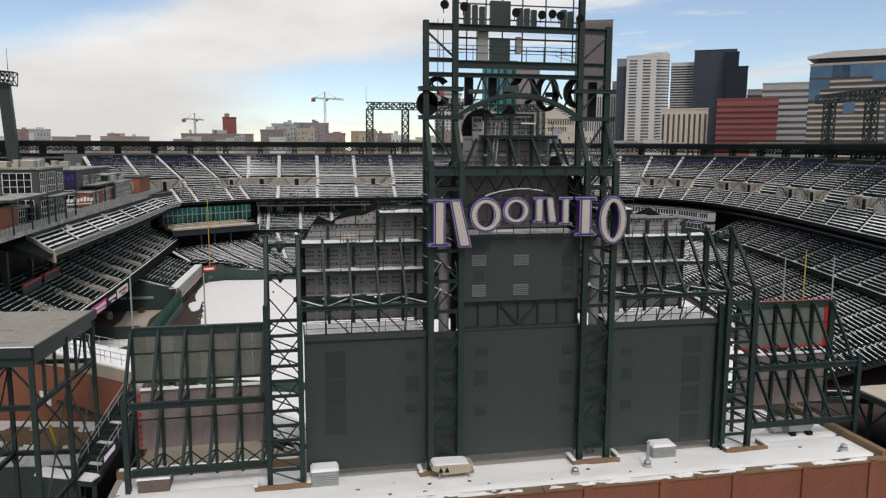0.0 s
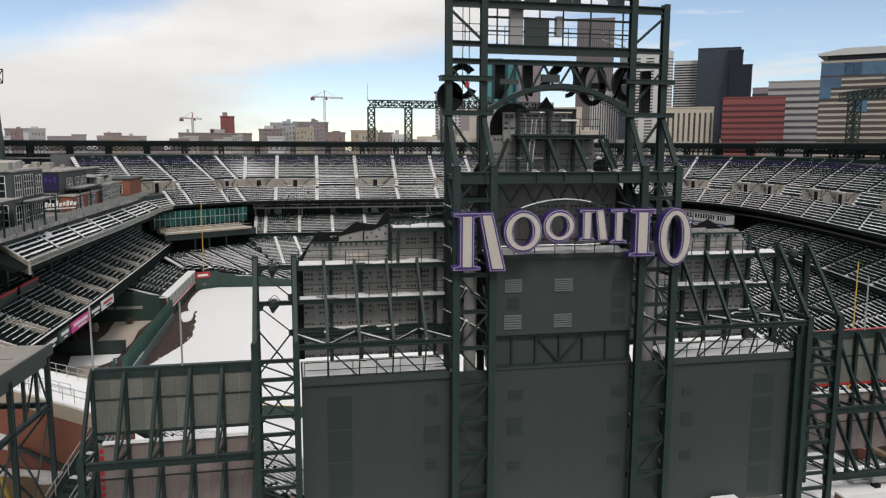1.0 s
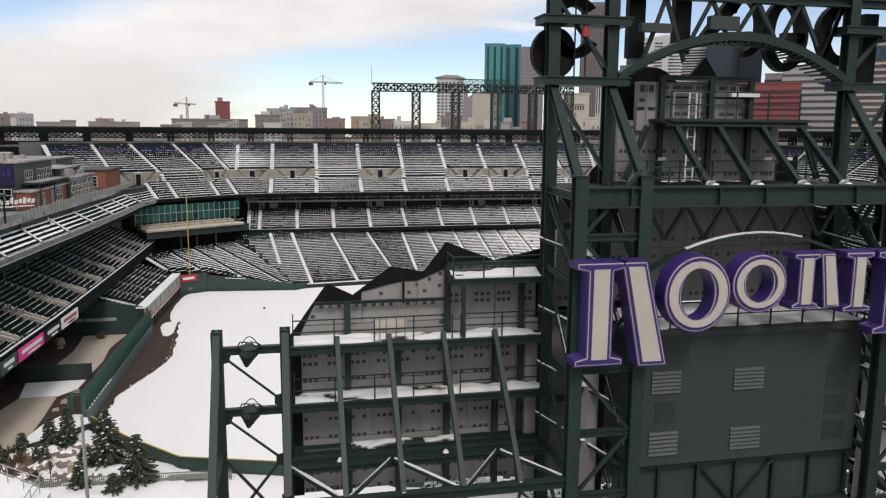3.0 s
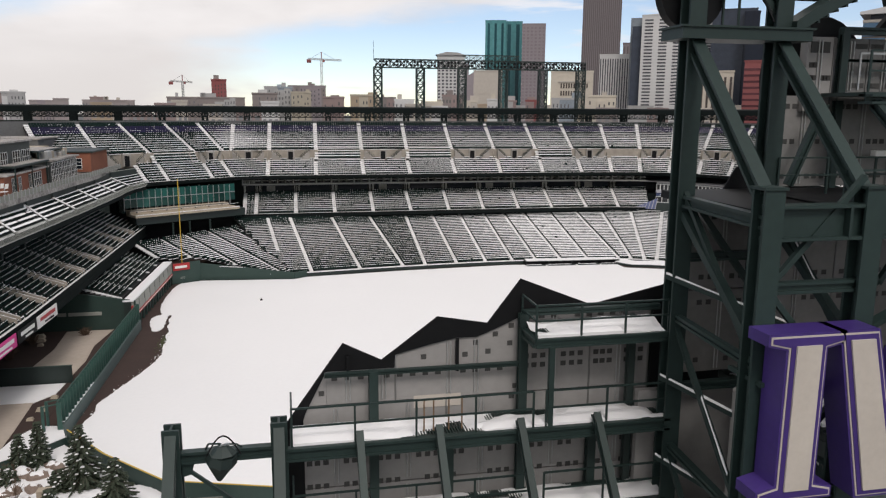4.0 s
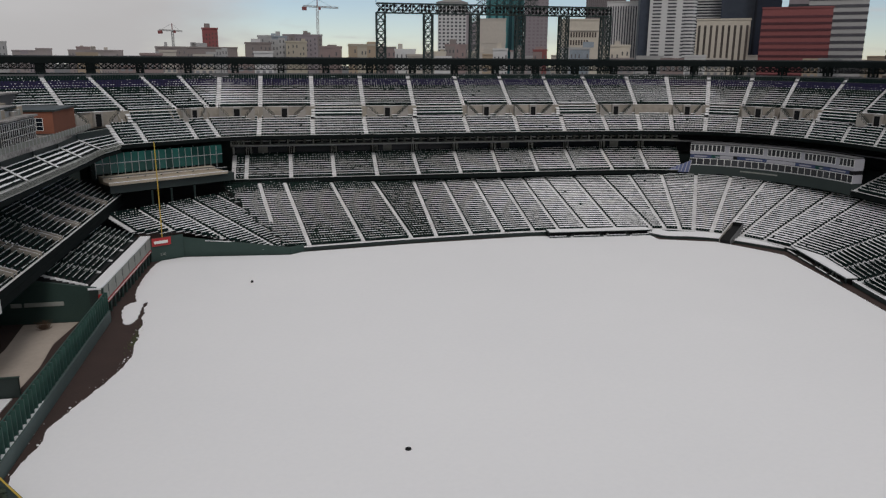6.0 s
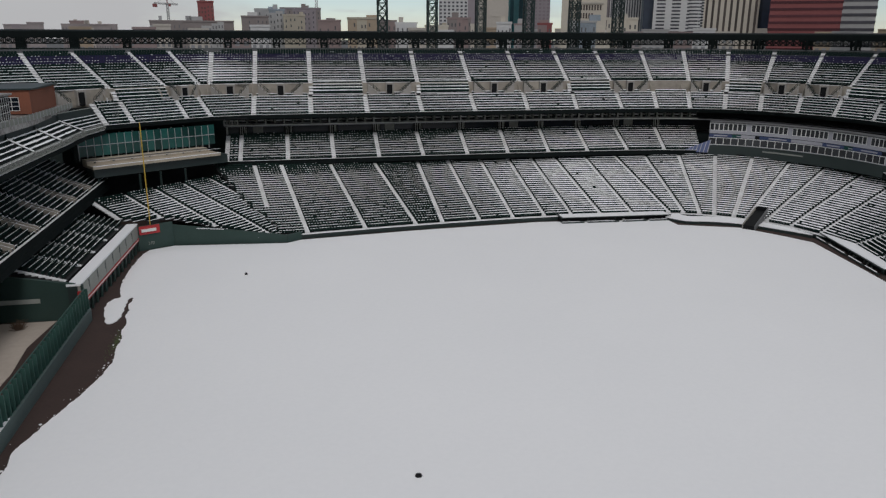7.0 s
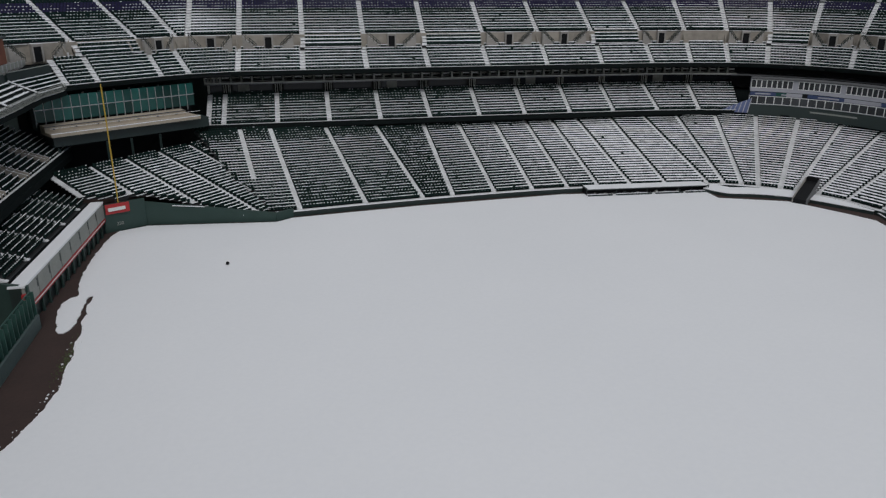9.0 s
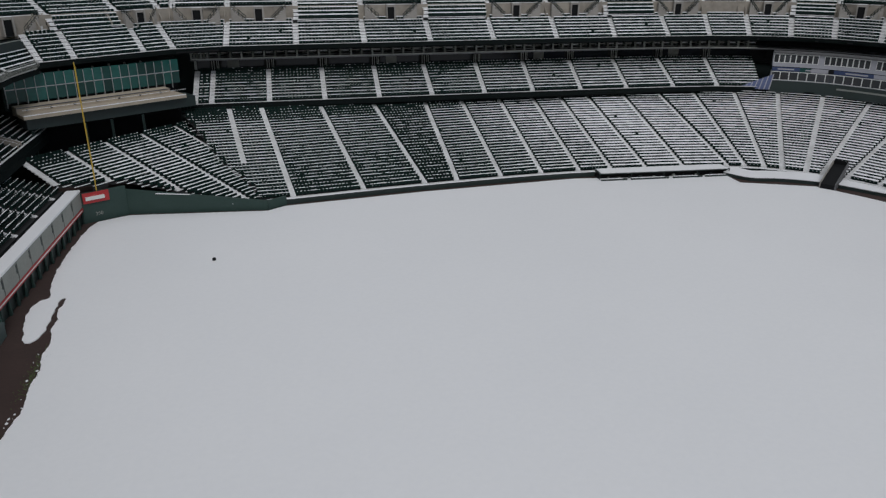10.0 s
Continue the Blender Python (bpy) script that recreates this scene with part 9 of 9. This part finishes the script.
part("writing_bar", Mesher().solid([(-14.9, 60.46, 12.6), (-14.1, 60.68, 13.6), (-14.1, 60.74, 13.6), (-14.9, 60.52, 12.6)], [(-14.9, 60.46, 13.1), (-14.1, 60.68, 14.0), (-14.1, 60.74, 14.0), (-14.9, 60.52, 13.1)]), WHITE, bn, "pale bar of writing")
part("cord", Mesher().bar((-13.85, 60.8, 14.45), (-13.3, 62.6, 14.6), 0.03).bar((-15.05, 60.5, 13.25), (-15.45, 60.8, 13.4), 0.03), BLACK, bn)
yp = thing("yellow_bollard", (-20.6, 69, 10.3), "leaning yellow post on the bank by the brick wall", "post")
part("post", Mesher().bar((-20.6, 69.0, 10.3), (-21.4, 69.2, 12.9), 0.2), YELLOW, yp)
right_hut = thing("flat_roof_hut", (68, 58, 0), "open steel shelter with a snowy flat roof beyond the deck", "building")
part("wall", Mesher().box(64, 80, 48, 68, 0, 9.0), BLACK, right_hut, "dark recessed wall")
part("roof", Mesher().box(60.0, 82, 45, 69.3, 10.7, 11.3), PANEL_DARK, right_hut)
part("roof_snow", Mesher().box(60.2, 81.8, 45.2, 69.1, 11.3, 11.42), LANE, right_hut, "cream roof covering with thin snow")
for y in (49, 55, 61, 67):
    part("post", Mesher().bar((60.8, y, 0), (60.8, y, 10.7), 0.35), STEEL, right_hut)
    part("brace", Mesher().bar((60.8, y - 2.6, 10.5), (60.8, y, 7.5), 0.18), STEEL, right_hut)
    part("brace", Mesher().bar((60.8, y + 2.6, 10.5), (60.8, y, 7.5), 0.18), STEEL, right_hut)
# ---- skyline ----
EYE0 = (1.0, 48.0)


def tower(az, width, top, dist, material, floors, band, label, depth=None, style="ribbon", turn=0.0, cols=1, fill=0.5, piers=0, pier=0.22, second=None):
    """A distant building: body, and a window strip or pier for each storey or bay, sharing meshes."""
    c = (EYE0[0] + dist * math.sin(radians(az)), EYE0[1] + dist * math.cos(radians(az)))
    h = 38 + top * dist
    w = width * dist
    dp = depth or w * 0.8
    b = new("city_building")
    b.matrix_world = pose(c[0], c[1], -0.6, 0, 0, -az + turn)
    tagged(b, label, "building", "city skyline")

    def piece(name, mb, mat, lab=""):
        me = bpy.data.meshes.new(name)
        me.from_pydata(mb.v, [], mb.f)
        me.materials.append(mat)
        o = new(name, me)
        o.parent = b
        return tagged(o, lab)

    piece("wall", Mesher().box(-w / 2, w / 2, 0, dp, 0, h), material)
    piece("parapet", Mesher().box(-w / 2 - 0.4, w / 2 + 0.4, -0.4, dp + 0.4, h, h + 1.2), material)
    z0 = 14.0
    fh = (h - z0 - 2) / floors
    if style == "ribbon":
        for k in range(cols):
            c0, c1 = -w / 2 + w * k / cols, -w / 2 + w * (k + 1) / cols
            if cols == 1:
                me = Mesher().box(c0 - 0.25, c1 + 0.25, -0.25, dp - 0.8, 0, fh * fill)
            else:
                me = Mesher().box(c0 + 0.07 * w, c1 - 0.07 * w, -0.25, 0.4, 0, fh * fill)
            first = piece("window_strip", me, band)
            first.location = (0, 0, z0)
            for i in range(1, floors):
                repeat(first, (0, 0, fh * i))
    elif style == "flats":
        floors = int(floors * 1.5)
        # uneven vertical bays in two facade materials, with small dark windows
        rb = random.Random(int(az * 131 + 7))
        x, rows = -w / 2, Mesher()
        while x < w / 2 - 1.5:
            bw = min(rb.uniform(3.5, 8.0), w / 2 - x)
            out, up = rb.choice((0.0, 0.3, 0.7, 1.1)), rb.choice((-2.6, -1.6, -0.8, -0.3, 0.4))
            piece("bay", Mesher().box(x, x + bw, -out - 0.1, 0.2, 0, h + up), material if rb.random() < 0.6 else second)
            nw = max(1, int(bw / 2.2))
            for i in range(floors):
                z = z0 + (h + min(0, up) - z0) * i / floors
                for j in range(nw):
                    if rb.random() < 0.85:
                        c0 = x + bw * (j + 0.5) / nw
                        rows.box(c0 - 0.42, c0 + 0.42, -out - 0.2, 0.1, z + 0.4, z + 0.4 + 0.45 * (h - z0) / floors)
            x += bw
        tagged(piece("glazing", rows, band), "rows of small windows", kind="stuff")
        for k in range(max(1, int(w / 14))):
            a = rb.uniform(-0.45, 0.35) * w
            piece("roof_block", Mesher().box(a, a + rb.uniform(2, 7), 2, 8, h + 1.2, h + rb.uniform(2.2, 4.6)), second)
    elif style == "plain":
        for k in range(1, 5):
            piece("mullion", Mesher().box(-w / 2 + w * k / 5 - 0.12, -w / 2 + w * k / 5 + 0.12, -0.15, 0, 0, h), band)
    elif style == "pier":
        n = piers or max(6, int(w / 3.2))
        first = piece("window_strip", Mesher().box(-pier * w / n, pier * w / n, -0.2, 0.3, 0, h - z0 - 4), band)
        first.location = (-w / 2 + w / n / 2, 0, z0)
        for j in range(1, n):
            repeat(first, (w / n * j, 0, 0))
    else:
        bays = min(60, max(3, int(w / (fh * 1.1))))
        bw = w / bays
        if floors * bays <= 130:
            first = piece("window", Mesher().box(-0.27 * bw, 0.27 * bw, -0.2, 0.3, 0, fh * 0.52), band)
            first.location = (-w / 2 + bw / 2, 0, z0)
            for k in range(1, floors * bays):
                repeat(first, (bw * (k % bays), 0, fh * (k // bays)))
        else:
            rows = Mesher()
            for i in range(floors):
                for j in range(bays):
                    c0 = -w / 2 + bw * (j + 0.5)
                    rows.box(c0 - 0.27 * bw, c0 + 0.27 * bw, -0.2, 0.3, z0 + fh * i, z0 + fh * (i + 0.52))
            tagged(piece("glazing", rows, band), "rows of small windows", kind="stuff")
    return b


def local_piece(b, name, mb, mat, lab=""):
    me = bpy.data.meshes.new(name)
    me.from_pydata(mb.v, [], mb.f)
    me.materials.append(mat)
    o = new(name, me)
    o.parent = b
    return tagged(o, lab)


def facade(name, c, rough=0.8):
    return surface(name, c, tuple(v * 0.8 for v in c), 0.03, rough, 0, 0, 0.05, 0.4)


F_WHITE, F_BEIGE, F_TAN = facade("white_facade", (0.60, 0.60, 0.60)), facade("beige_facade", (0.50, 0.46, 0.41)), facade("tan_brick_facade", (0.40, 0.32, 0.235))
F_RED, F_BROWN, F_GREY = facade("red_brick_facade", (0.25, 0.078, 0.078)), facade("brown_stone_facade", (0.21, 0.19, 0.2)), facade("grey_facade", (0.40, 0.40, 0.40))
# the brown brick is greyed so that its colour carries distance haze
F_BRICK, F_MAUVE = facade("haze_greyed_brown_brick_facade", (0.33, 0.29, 0.285)), facade("mauve_stone_facade", (0.29, 0.255, 0.275))
F_TEAL, F_BLUE = glassy("teal_tower_glass", (0.09, 0.28, 0.30), 0.12), glassy("blue_tower_glass", (0.10, 0.19, 0.30), 0.12)
# distance haze is also put into these pale panes and the rose brick
F_PALE = glassy("haze_paled_window_glass", (0.27, 0.275, 0.29), 0.3)
F_ROSE = facade("haze_greyed_red_brick_facade", (0.29, 0.222, 0.215))
F_TEALD = glassy("dark_teal_glass", (0.02, 0.09, 0.11), 0.12)
F_BROWN2 = facade("dark_brown_stone", (0.125, 0.105, 0.11))
F_BRONZE2 = glassy("pale_bronze_glass", (0.21, 0.18, 0.195), 0.3)
F_CREAM = facade("cream_stone_facade", (0.58, 0.53, 0.45))
F_STEEL = glassy("pale_steel_glass", (0.33, 0.38, 0.43), 0.2)
F_NAVY = glassy("navy_tower_glass", (0.055, 0.068, 0.095), 0.2)
F_INK = glassy("ink_tower_glass", (0.014, 0.02, 0.036), 0.2)
F_BRONZE = glassy("bronze_window_glass", (0.11, 0.092, 0.085), 0.2)
F_WINE = glassy("wine_window_glass", (0.11, 0.040, 0.048), 0.25)
F_MID = glassy("grey_window_glass", (0.10, 0.10, 0.115), 0.2)
F_WIN = glassy("window_glass", (0.05, 0.055, 0.065), 0.15)

# these facades and windows are lightened in colour to suggest haze
F_UMBER, F_SAND = facade("umber_brick_facade", (0.25, 0.218, 0.21)), facade("sand_facade", (0.43, 0.39, 0.315))
F_HAZE = glassy("haze_greyed_window_glass", (0.15, 0.15, 0.16), 0.3)
for az, width, top, dist, m, m2, floors, label in (
        (-18.95, 0.020, 0.0195, 720, F_ROSE, F_MAUVE, 5, "pinkish apartment slab far behind the stands"),
        (-17.75, 0.024, 0.0200, 700, F_GREY, F_WHITE, 5, "pale grey apartment block with a dark roof"),
        (-15.6, 0.032, 0.0065, 760, F_BRICK, F_MAUVE, 3, "low dark roofs far behind the stands"),
        (-12.0, 0.058, 0.0120, 850, F_BRICK, F_BEIGE, 4, "long hazy brown block far behind the stands"),
        (-12.6, 0.020, 0.0155, 870, F_ROSE, F_BEIGE, 4, "hazy pinkish block behind a longer one"),
        (-5.55, 0.094, 0.0165, 650, F_UMBER, F_GREY, 5, "long umber brick apartment block with grey bays"),
        (-1.43, 0.0315, 0.0225, 610, F_UMBER, F_WHITE, 6, "umber brick apartment block with white lower bays"),
        (-0.9, 0.019, 0.0310, 640, F_GREY, F_STEEL, 7, "grey penthouse block set behind brick flats"),
        (0.05, 0.018, 0.0305, 615, F_STEEL, F_GREY, 7, "pale glass bay of an apartment block"),
        (1.65, 0.048, 0.0325, 640, F_MAUVE, F_UMBER, 8, "greyish brown apartment block under a crane"),
        (1.2, 0.0255, 0.0245, 600, F_SAND, F_SAND, 6, "apartment bay of sand-coloured brick"),
        (3.6, 0.027, 0.0185, 560, F_ROSE, F_UMBER, 4, "low warehouse of red brick"),
        (5.9, 0.037, 0.0215, 540, F_SAND, F_TAN, 5, "tan brick loft building"),
        (7.6, 0.022, 0.0185, 545, F_UMBER, F_ROSE, 4, "low umber loft building"),
        (8.9, 0.026, 0.0160, 520, F_WHITE, F_BEIGE, 4, "low pale loft building"),
        (11.0, 0.028, 0.0130, 500, F_CREAM, F_SAND, 3, "low cream loft building"),
        (12.6, 0.029, 0.0220, 545, F_ROSE, F_UMBER, 5, "loft building of red brick"),
        (13.9, 0.018, 0.0145, 500, F_CREAM, F_BEIGE, 4, "low flats in cream render"),
        (15.7, 0.018, 0.0170, 500, F_WHITE, F_CREAM, 4, "low flats in white render"),
        (16.9, 0.016, 0.0150, 520, F_ROSE, F_GREY, 4, "low flats of red brick greyed in colour for haze"),
        (18.55, 0.017, 0.0160, 520, F_RED, F_ROSE, 4, "low flats of dark red brick"),
        (21.0, 0.034, 0.0185, 480, F_GREY, F_STEEL, 4, "low grey flats with glass bays"),
        (23.7, 0.036, 0.0220, 480, F_CREAM, F_BEIGE, 5, "cream apartment block with dark windows")):
    tower(az, width, top - 0.0028, dist, m, floors, F_HAZE, label, style="flats", second=m2)
tower(-4.63, 0.018, 0.036, 680, F_RED, 10, F_BRONZE, "narrow dark red brick tower", style="flats", second=F_UMBER)
loft = tower(12.36, 0.036, 0.0700, 900, F_WHITE, 22, F_MID, "pale apartment tower under a curved roof", style="grid")
lw, lh = 0.036 * 900, 38 + 0.07 * 900
local_piece(loft, "curved_roof", Mesher().slab([(-lw / 2 - 2, lh + 1.5), (lw / 2 + 2, lh + 1.0), (lw / 4, lh + 4.2), (-lw / 6, lh + 4.8)], -2, 26), F_GREY, "shallow curved roof plate")
local_piece(loft, "side_bay", Mesher().box(lw / 2, lw / 2 + 5, 2, 24, 0, lh - 8), F_MAUVE, "darker side bay")
slab_block = tower(15.15, 0.037, 0.051, 800, F_BEIGE, 3, F_BEIGE, "plain beige slab building with its shaded end coloured grey")
# the unlit end gets a darker grey colour than the lit beige front
local_piece(slab_block, "grey_end", Mesher().slab([(-0.031 * 800, 0), (-0.0185 * 800, 0), (-0.0185 * 800, 78.5), (-0.031 * 800, 72)], 0, 20), F_MAUVE, "end wall with a slanted top, grey for its shade")
tower(15.63, 0.0266, 0.1142, 1300, F_TEAL, 34, F_TEALD, "slender teal glass office tower with dark upright bays", style="pier", piers=3, pier=0.17)
tower(16.95, 0.0222, 0.1128, 1330, F_TEAL, 34, F_TEALD, "slender teal glass office tower with dark upright bays", style="pier", piers=2, pier=0.2)
tower(18.45, 0.030, 0.1099, 1250, F_MAUVE, 30, F_BRONZE2, "mauve stone tower with fine rows of windows", style="grid")
hall = tower(21.4, 0.054, 0.0505, 700, F_CREAM, 3, F_CREAM, "cream stone hall with two rows of windows", style="plain")
for row, n, z in ((0, 11, 59.0), (1, 8, 52.5)):
    for i in range(n):
        x = -10.0 + 23.0 * i / 10
        local_piece(hall, "window", Mesher().box(x, x + 1.3, -0.3, 0.2, z, z + 4.2), F_BRONZE)
local_piece(hall, "cornice", Mesher().box(-12.0, 16.0, -0.8, 0.2, 64.2, 65.4), F_BEIGE)
tower(24.45, 0.0396, 0.071, 900, F_WHITE, 26, F_MID, "pale slab tower with close upright windows", style="pier", piers=13, pier=0.24)
tower(23.32, 0.048, 0.164, 1250, F_BROWN, 44, F_BROWN2, "tall brown stone tower with fine upright piers", style="pier", piers=20, pier=0.27)
tower(25.6, 0.024, 0.085, 1100, F_BROWN, 30, F_BROWN2, "slim brown tower behind others", style="pier", piers=6)
wt = tower(27.69, 0.052, 0.1185, 860, F_WHITE, 36, F_MID, "white tower with dark window bands and a slanted crown", fill=0.46, cols=3)
ww, wh = 0.052 * 860, 38 + 0.1185 * 860
local_piece(wt, "crown", Mesher().slab([(-ww / 2, wh), (ww / 2, wh), (ww / 2, wh + 4.4), (ww * 0.12, wh + 4.0), (-ww * 0.1, wh + 2.0), (-ww / 2, wh + 1.0)], 0, 34), F_WHITE, "slanted white crown")
local_piece(wt, "round_bay", Mesher().tube((ww / 2 - 5, 6, 0), (ww / 2 - 5, 6, wh + 3), 7.5, 7.5, 20), F_WHITE, "rounded white corner bay")
for i in range(30):
    local_piece(wt, "window_strip", Mesher().tube((ww / 2 - 5, 6, wh - 6 - 3.4 * i), (ww / 2 - 5, 6, wh - 4.5 - 3.4 * i), 7.62, 7.62, 20), F_MID)
local_piece(wt, "glass_side", Mesher().box(-ww / 2 - 10, -ww / 2 - 0.3, 6, 30, 0, wh - 10), F_NAVY, "dark blue glass side wing")
local_piece(wt, "rear_shaft", Mesher().box(-ww / 2 - 13, -ww / 2 + 4, 34, 60, 0, wh + 2), F_STEEL, "pale blue shaft behind")
tower(30.2, 0.031, 0.1075, 970, F_WHITE, 40, F_WIN, "white tower with fine dark bands", fill=0.55)
# reflection lightens the navy face's colour; ink colours paint the darker right side
tower(32.4, 0.051, 0.1225, 955, F_NAVY, 30, F_NAVY, "navy glass tower with a stepped top", style="plain")
tower(33.55, 0.017, 0.1190, 948, F_INK, 30, F_INK, "right face of the navy glass tower, its shade put into the colour", style="plain")
tower(33.95, 0.026, 0.1008, 940, F_INK, 26, F_INK, "lower shoulder of the navy glass tower, its shade put into the colour", style="plain")
tower(30.99, 0.060, 0.0494, 670, F_CREAM, 9, F_BRONZE, "cream office block with upright piers", style="pier", piers=9, pier=0.2)
tower(35.45, 0.0735, 0.0612, 655, F_RED, 13, F_WINE, "red brick office block with ribbon windows", fill=0.36)
tower(37.9, 0.060, 0.0795, 740, F_GREY, 14, F_MID, "grey office block with dark bands", fill=0.4)
tower(36.6, 0.055, 0.072, 800, F_MAUVE, 14, F_WIN, "dark grey office block behind the red one")
corner_block = tower(44.5, 0.14, 0.103, 470, F_BEIGE, 21, F_BRONZE, "office block with pale bands, blue glass and a white roof plate", fill=0.56)


cw, ch = 0.14 * 470, 38 + 0.103 * 470
local_piece(corner_block, "top_storey", Mesher().box(-cw / 2 + 3, cw / 2, 1.5, 40, ch + 1.2, ch + 4.0), F_INK, "dark recessed top storey")
local_piece(corner_block, "roof_plate", Mesher().slab([(-cw / 2 - 2, ch + 4.0), (cw / 2, ch + 4.0), (cw / 2, ch + 7.6), (-cw / 2 + 12, ch + 7.8), (-cw / 2 - 2, ch + 5.4)], -2, 42), F_WHITE, "overhanging white roof plate")
for x0, x1, z0, z1 in ((-33, -22, 72, 78), (-33, -27, 66, 72), (-21, 0, 79, 86), (-33, -12, 79, 86), (0, 20, 76, 86), (-14, -8, 58, 66), (8, 16, 40, 62), (20, 33, 70, 86)):
    local_piece(corner_block, "glass_bay", Mesher().box(x0, x1, -0.5, 0.2, z0, z1), F_BLUE, "pale blue glass bay")
# low roofs of the city between the larger blocks
rng = random.Random(12)
MATS = (F_BRICK, F_TAN, F_BEIGE, F_GREY, F_WHITE, F_ROSE)
for i in range(46):
    tower(-22 + i * 1.5 + rng.uniform(-0.5, 0.5), rng.uniform(0.015, 0.034), rng.uniform(0.002, 0.011), rng.uniform(430, 900), rng.choice(MATS), 5, F_PALE, "low city building behind the stadium rim", style="grid")


def crane(az, dist, elev, jib, label):
    x, y = EYE0[0] + dist * math.sin(radians(az)), EYE0[1] + dist * math.cos(radians(az))
    h = 38 + elev * dist
    c = thing("tower_crane", (x, y, 0), label, "crane", "cranes")
    part("mast", lattice(Mesher(), (x, y, 0), (x, y, h), 1.9, 3.0, 0.35), F_WHITE if jib > 0 else F_GREY, c)
    part("jib", lattice(Mesher(), (x - 12, y, h), (x + abs(jib), y, h - 1.0), 1.3, 2.2, 0.3), F_GREY, c)
    part("counterweight", Mesher().box(x - 13, x - 9, y - 1, y + 1, h - 3.5, h - 0.5), F_RED, c)
    part("cab", Mesher().box(x + 1, x + 3, y - 1, y + 1, h - 2.8, h - 0.6), F_RED, c)
    part("peak", Mesher().bar((x, y, h), (x, y, h + 6), 0.8), F_RED, c)
    part("stay", Mesher().bar((x, y, h + 6), (x + abs(jib) * 0.7, y, h - 0.3), 0.25), F_GREY, c)
    part("stay", Mesher().bar((x, y, h + 6), (x - 10, y, h), 0.25), F_GREY, c)


crane(2.75, 700, 0.064, 18, "tall pale tower crane with red cab")
crane(-7.1, 800, 0.0335, -9, "distant grey tower crane over rooftops")
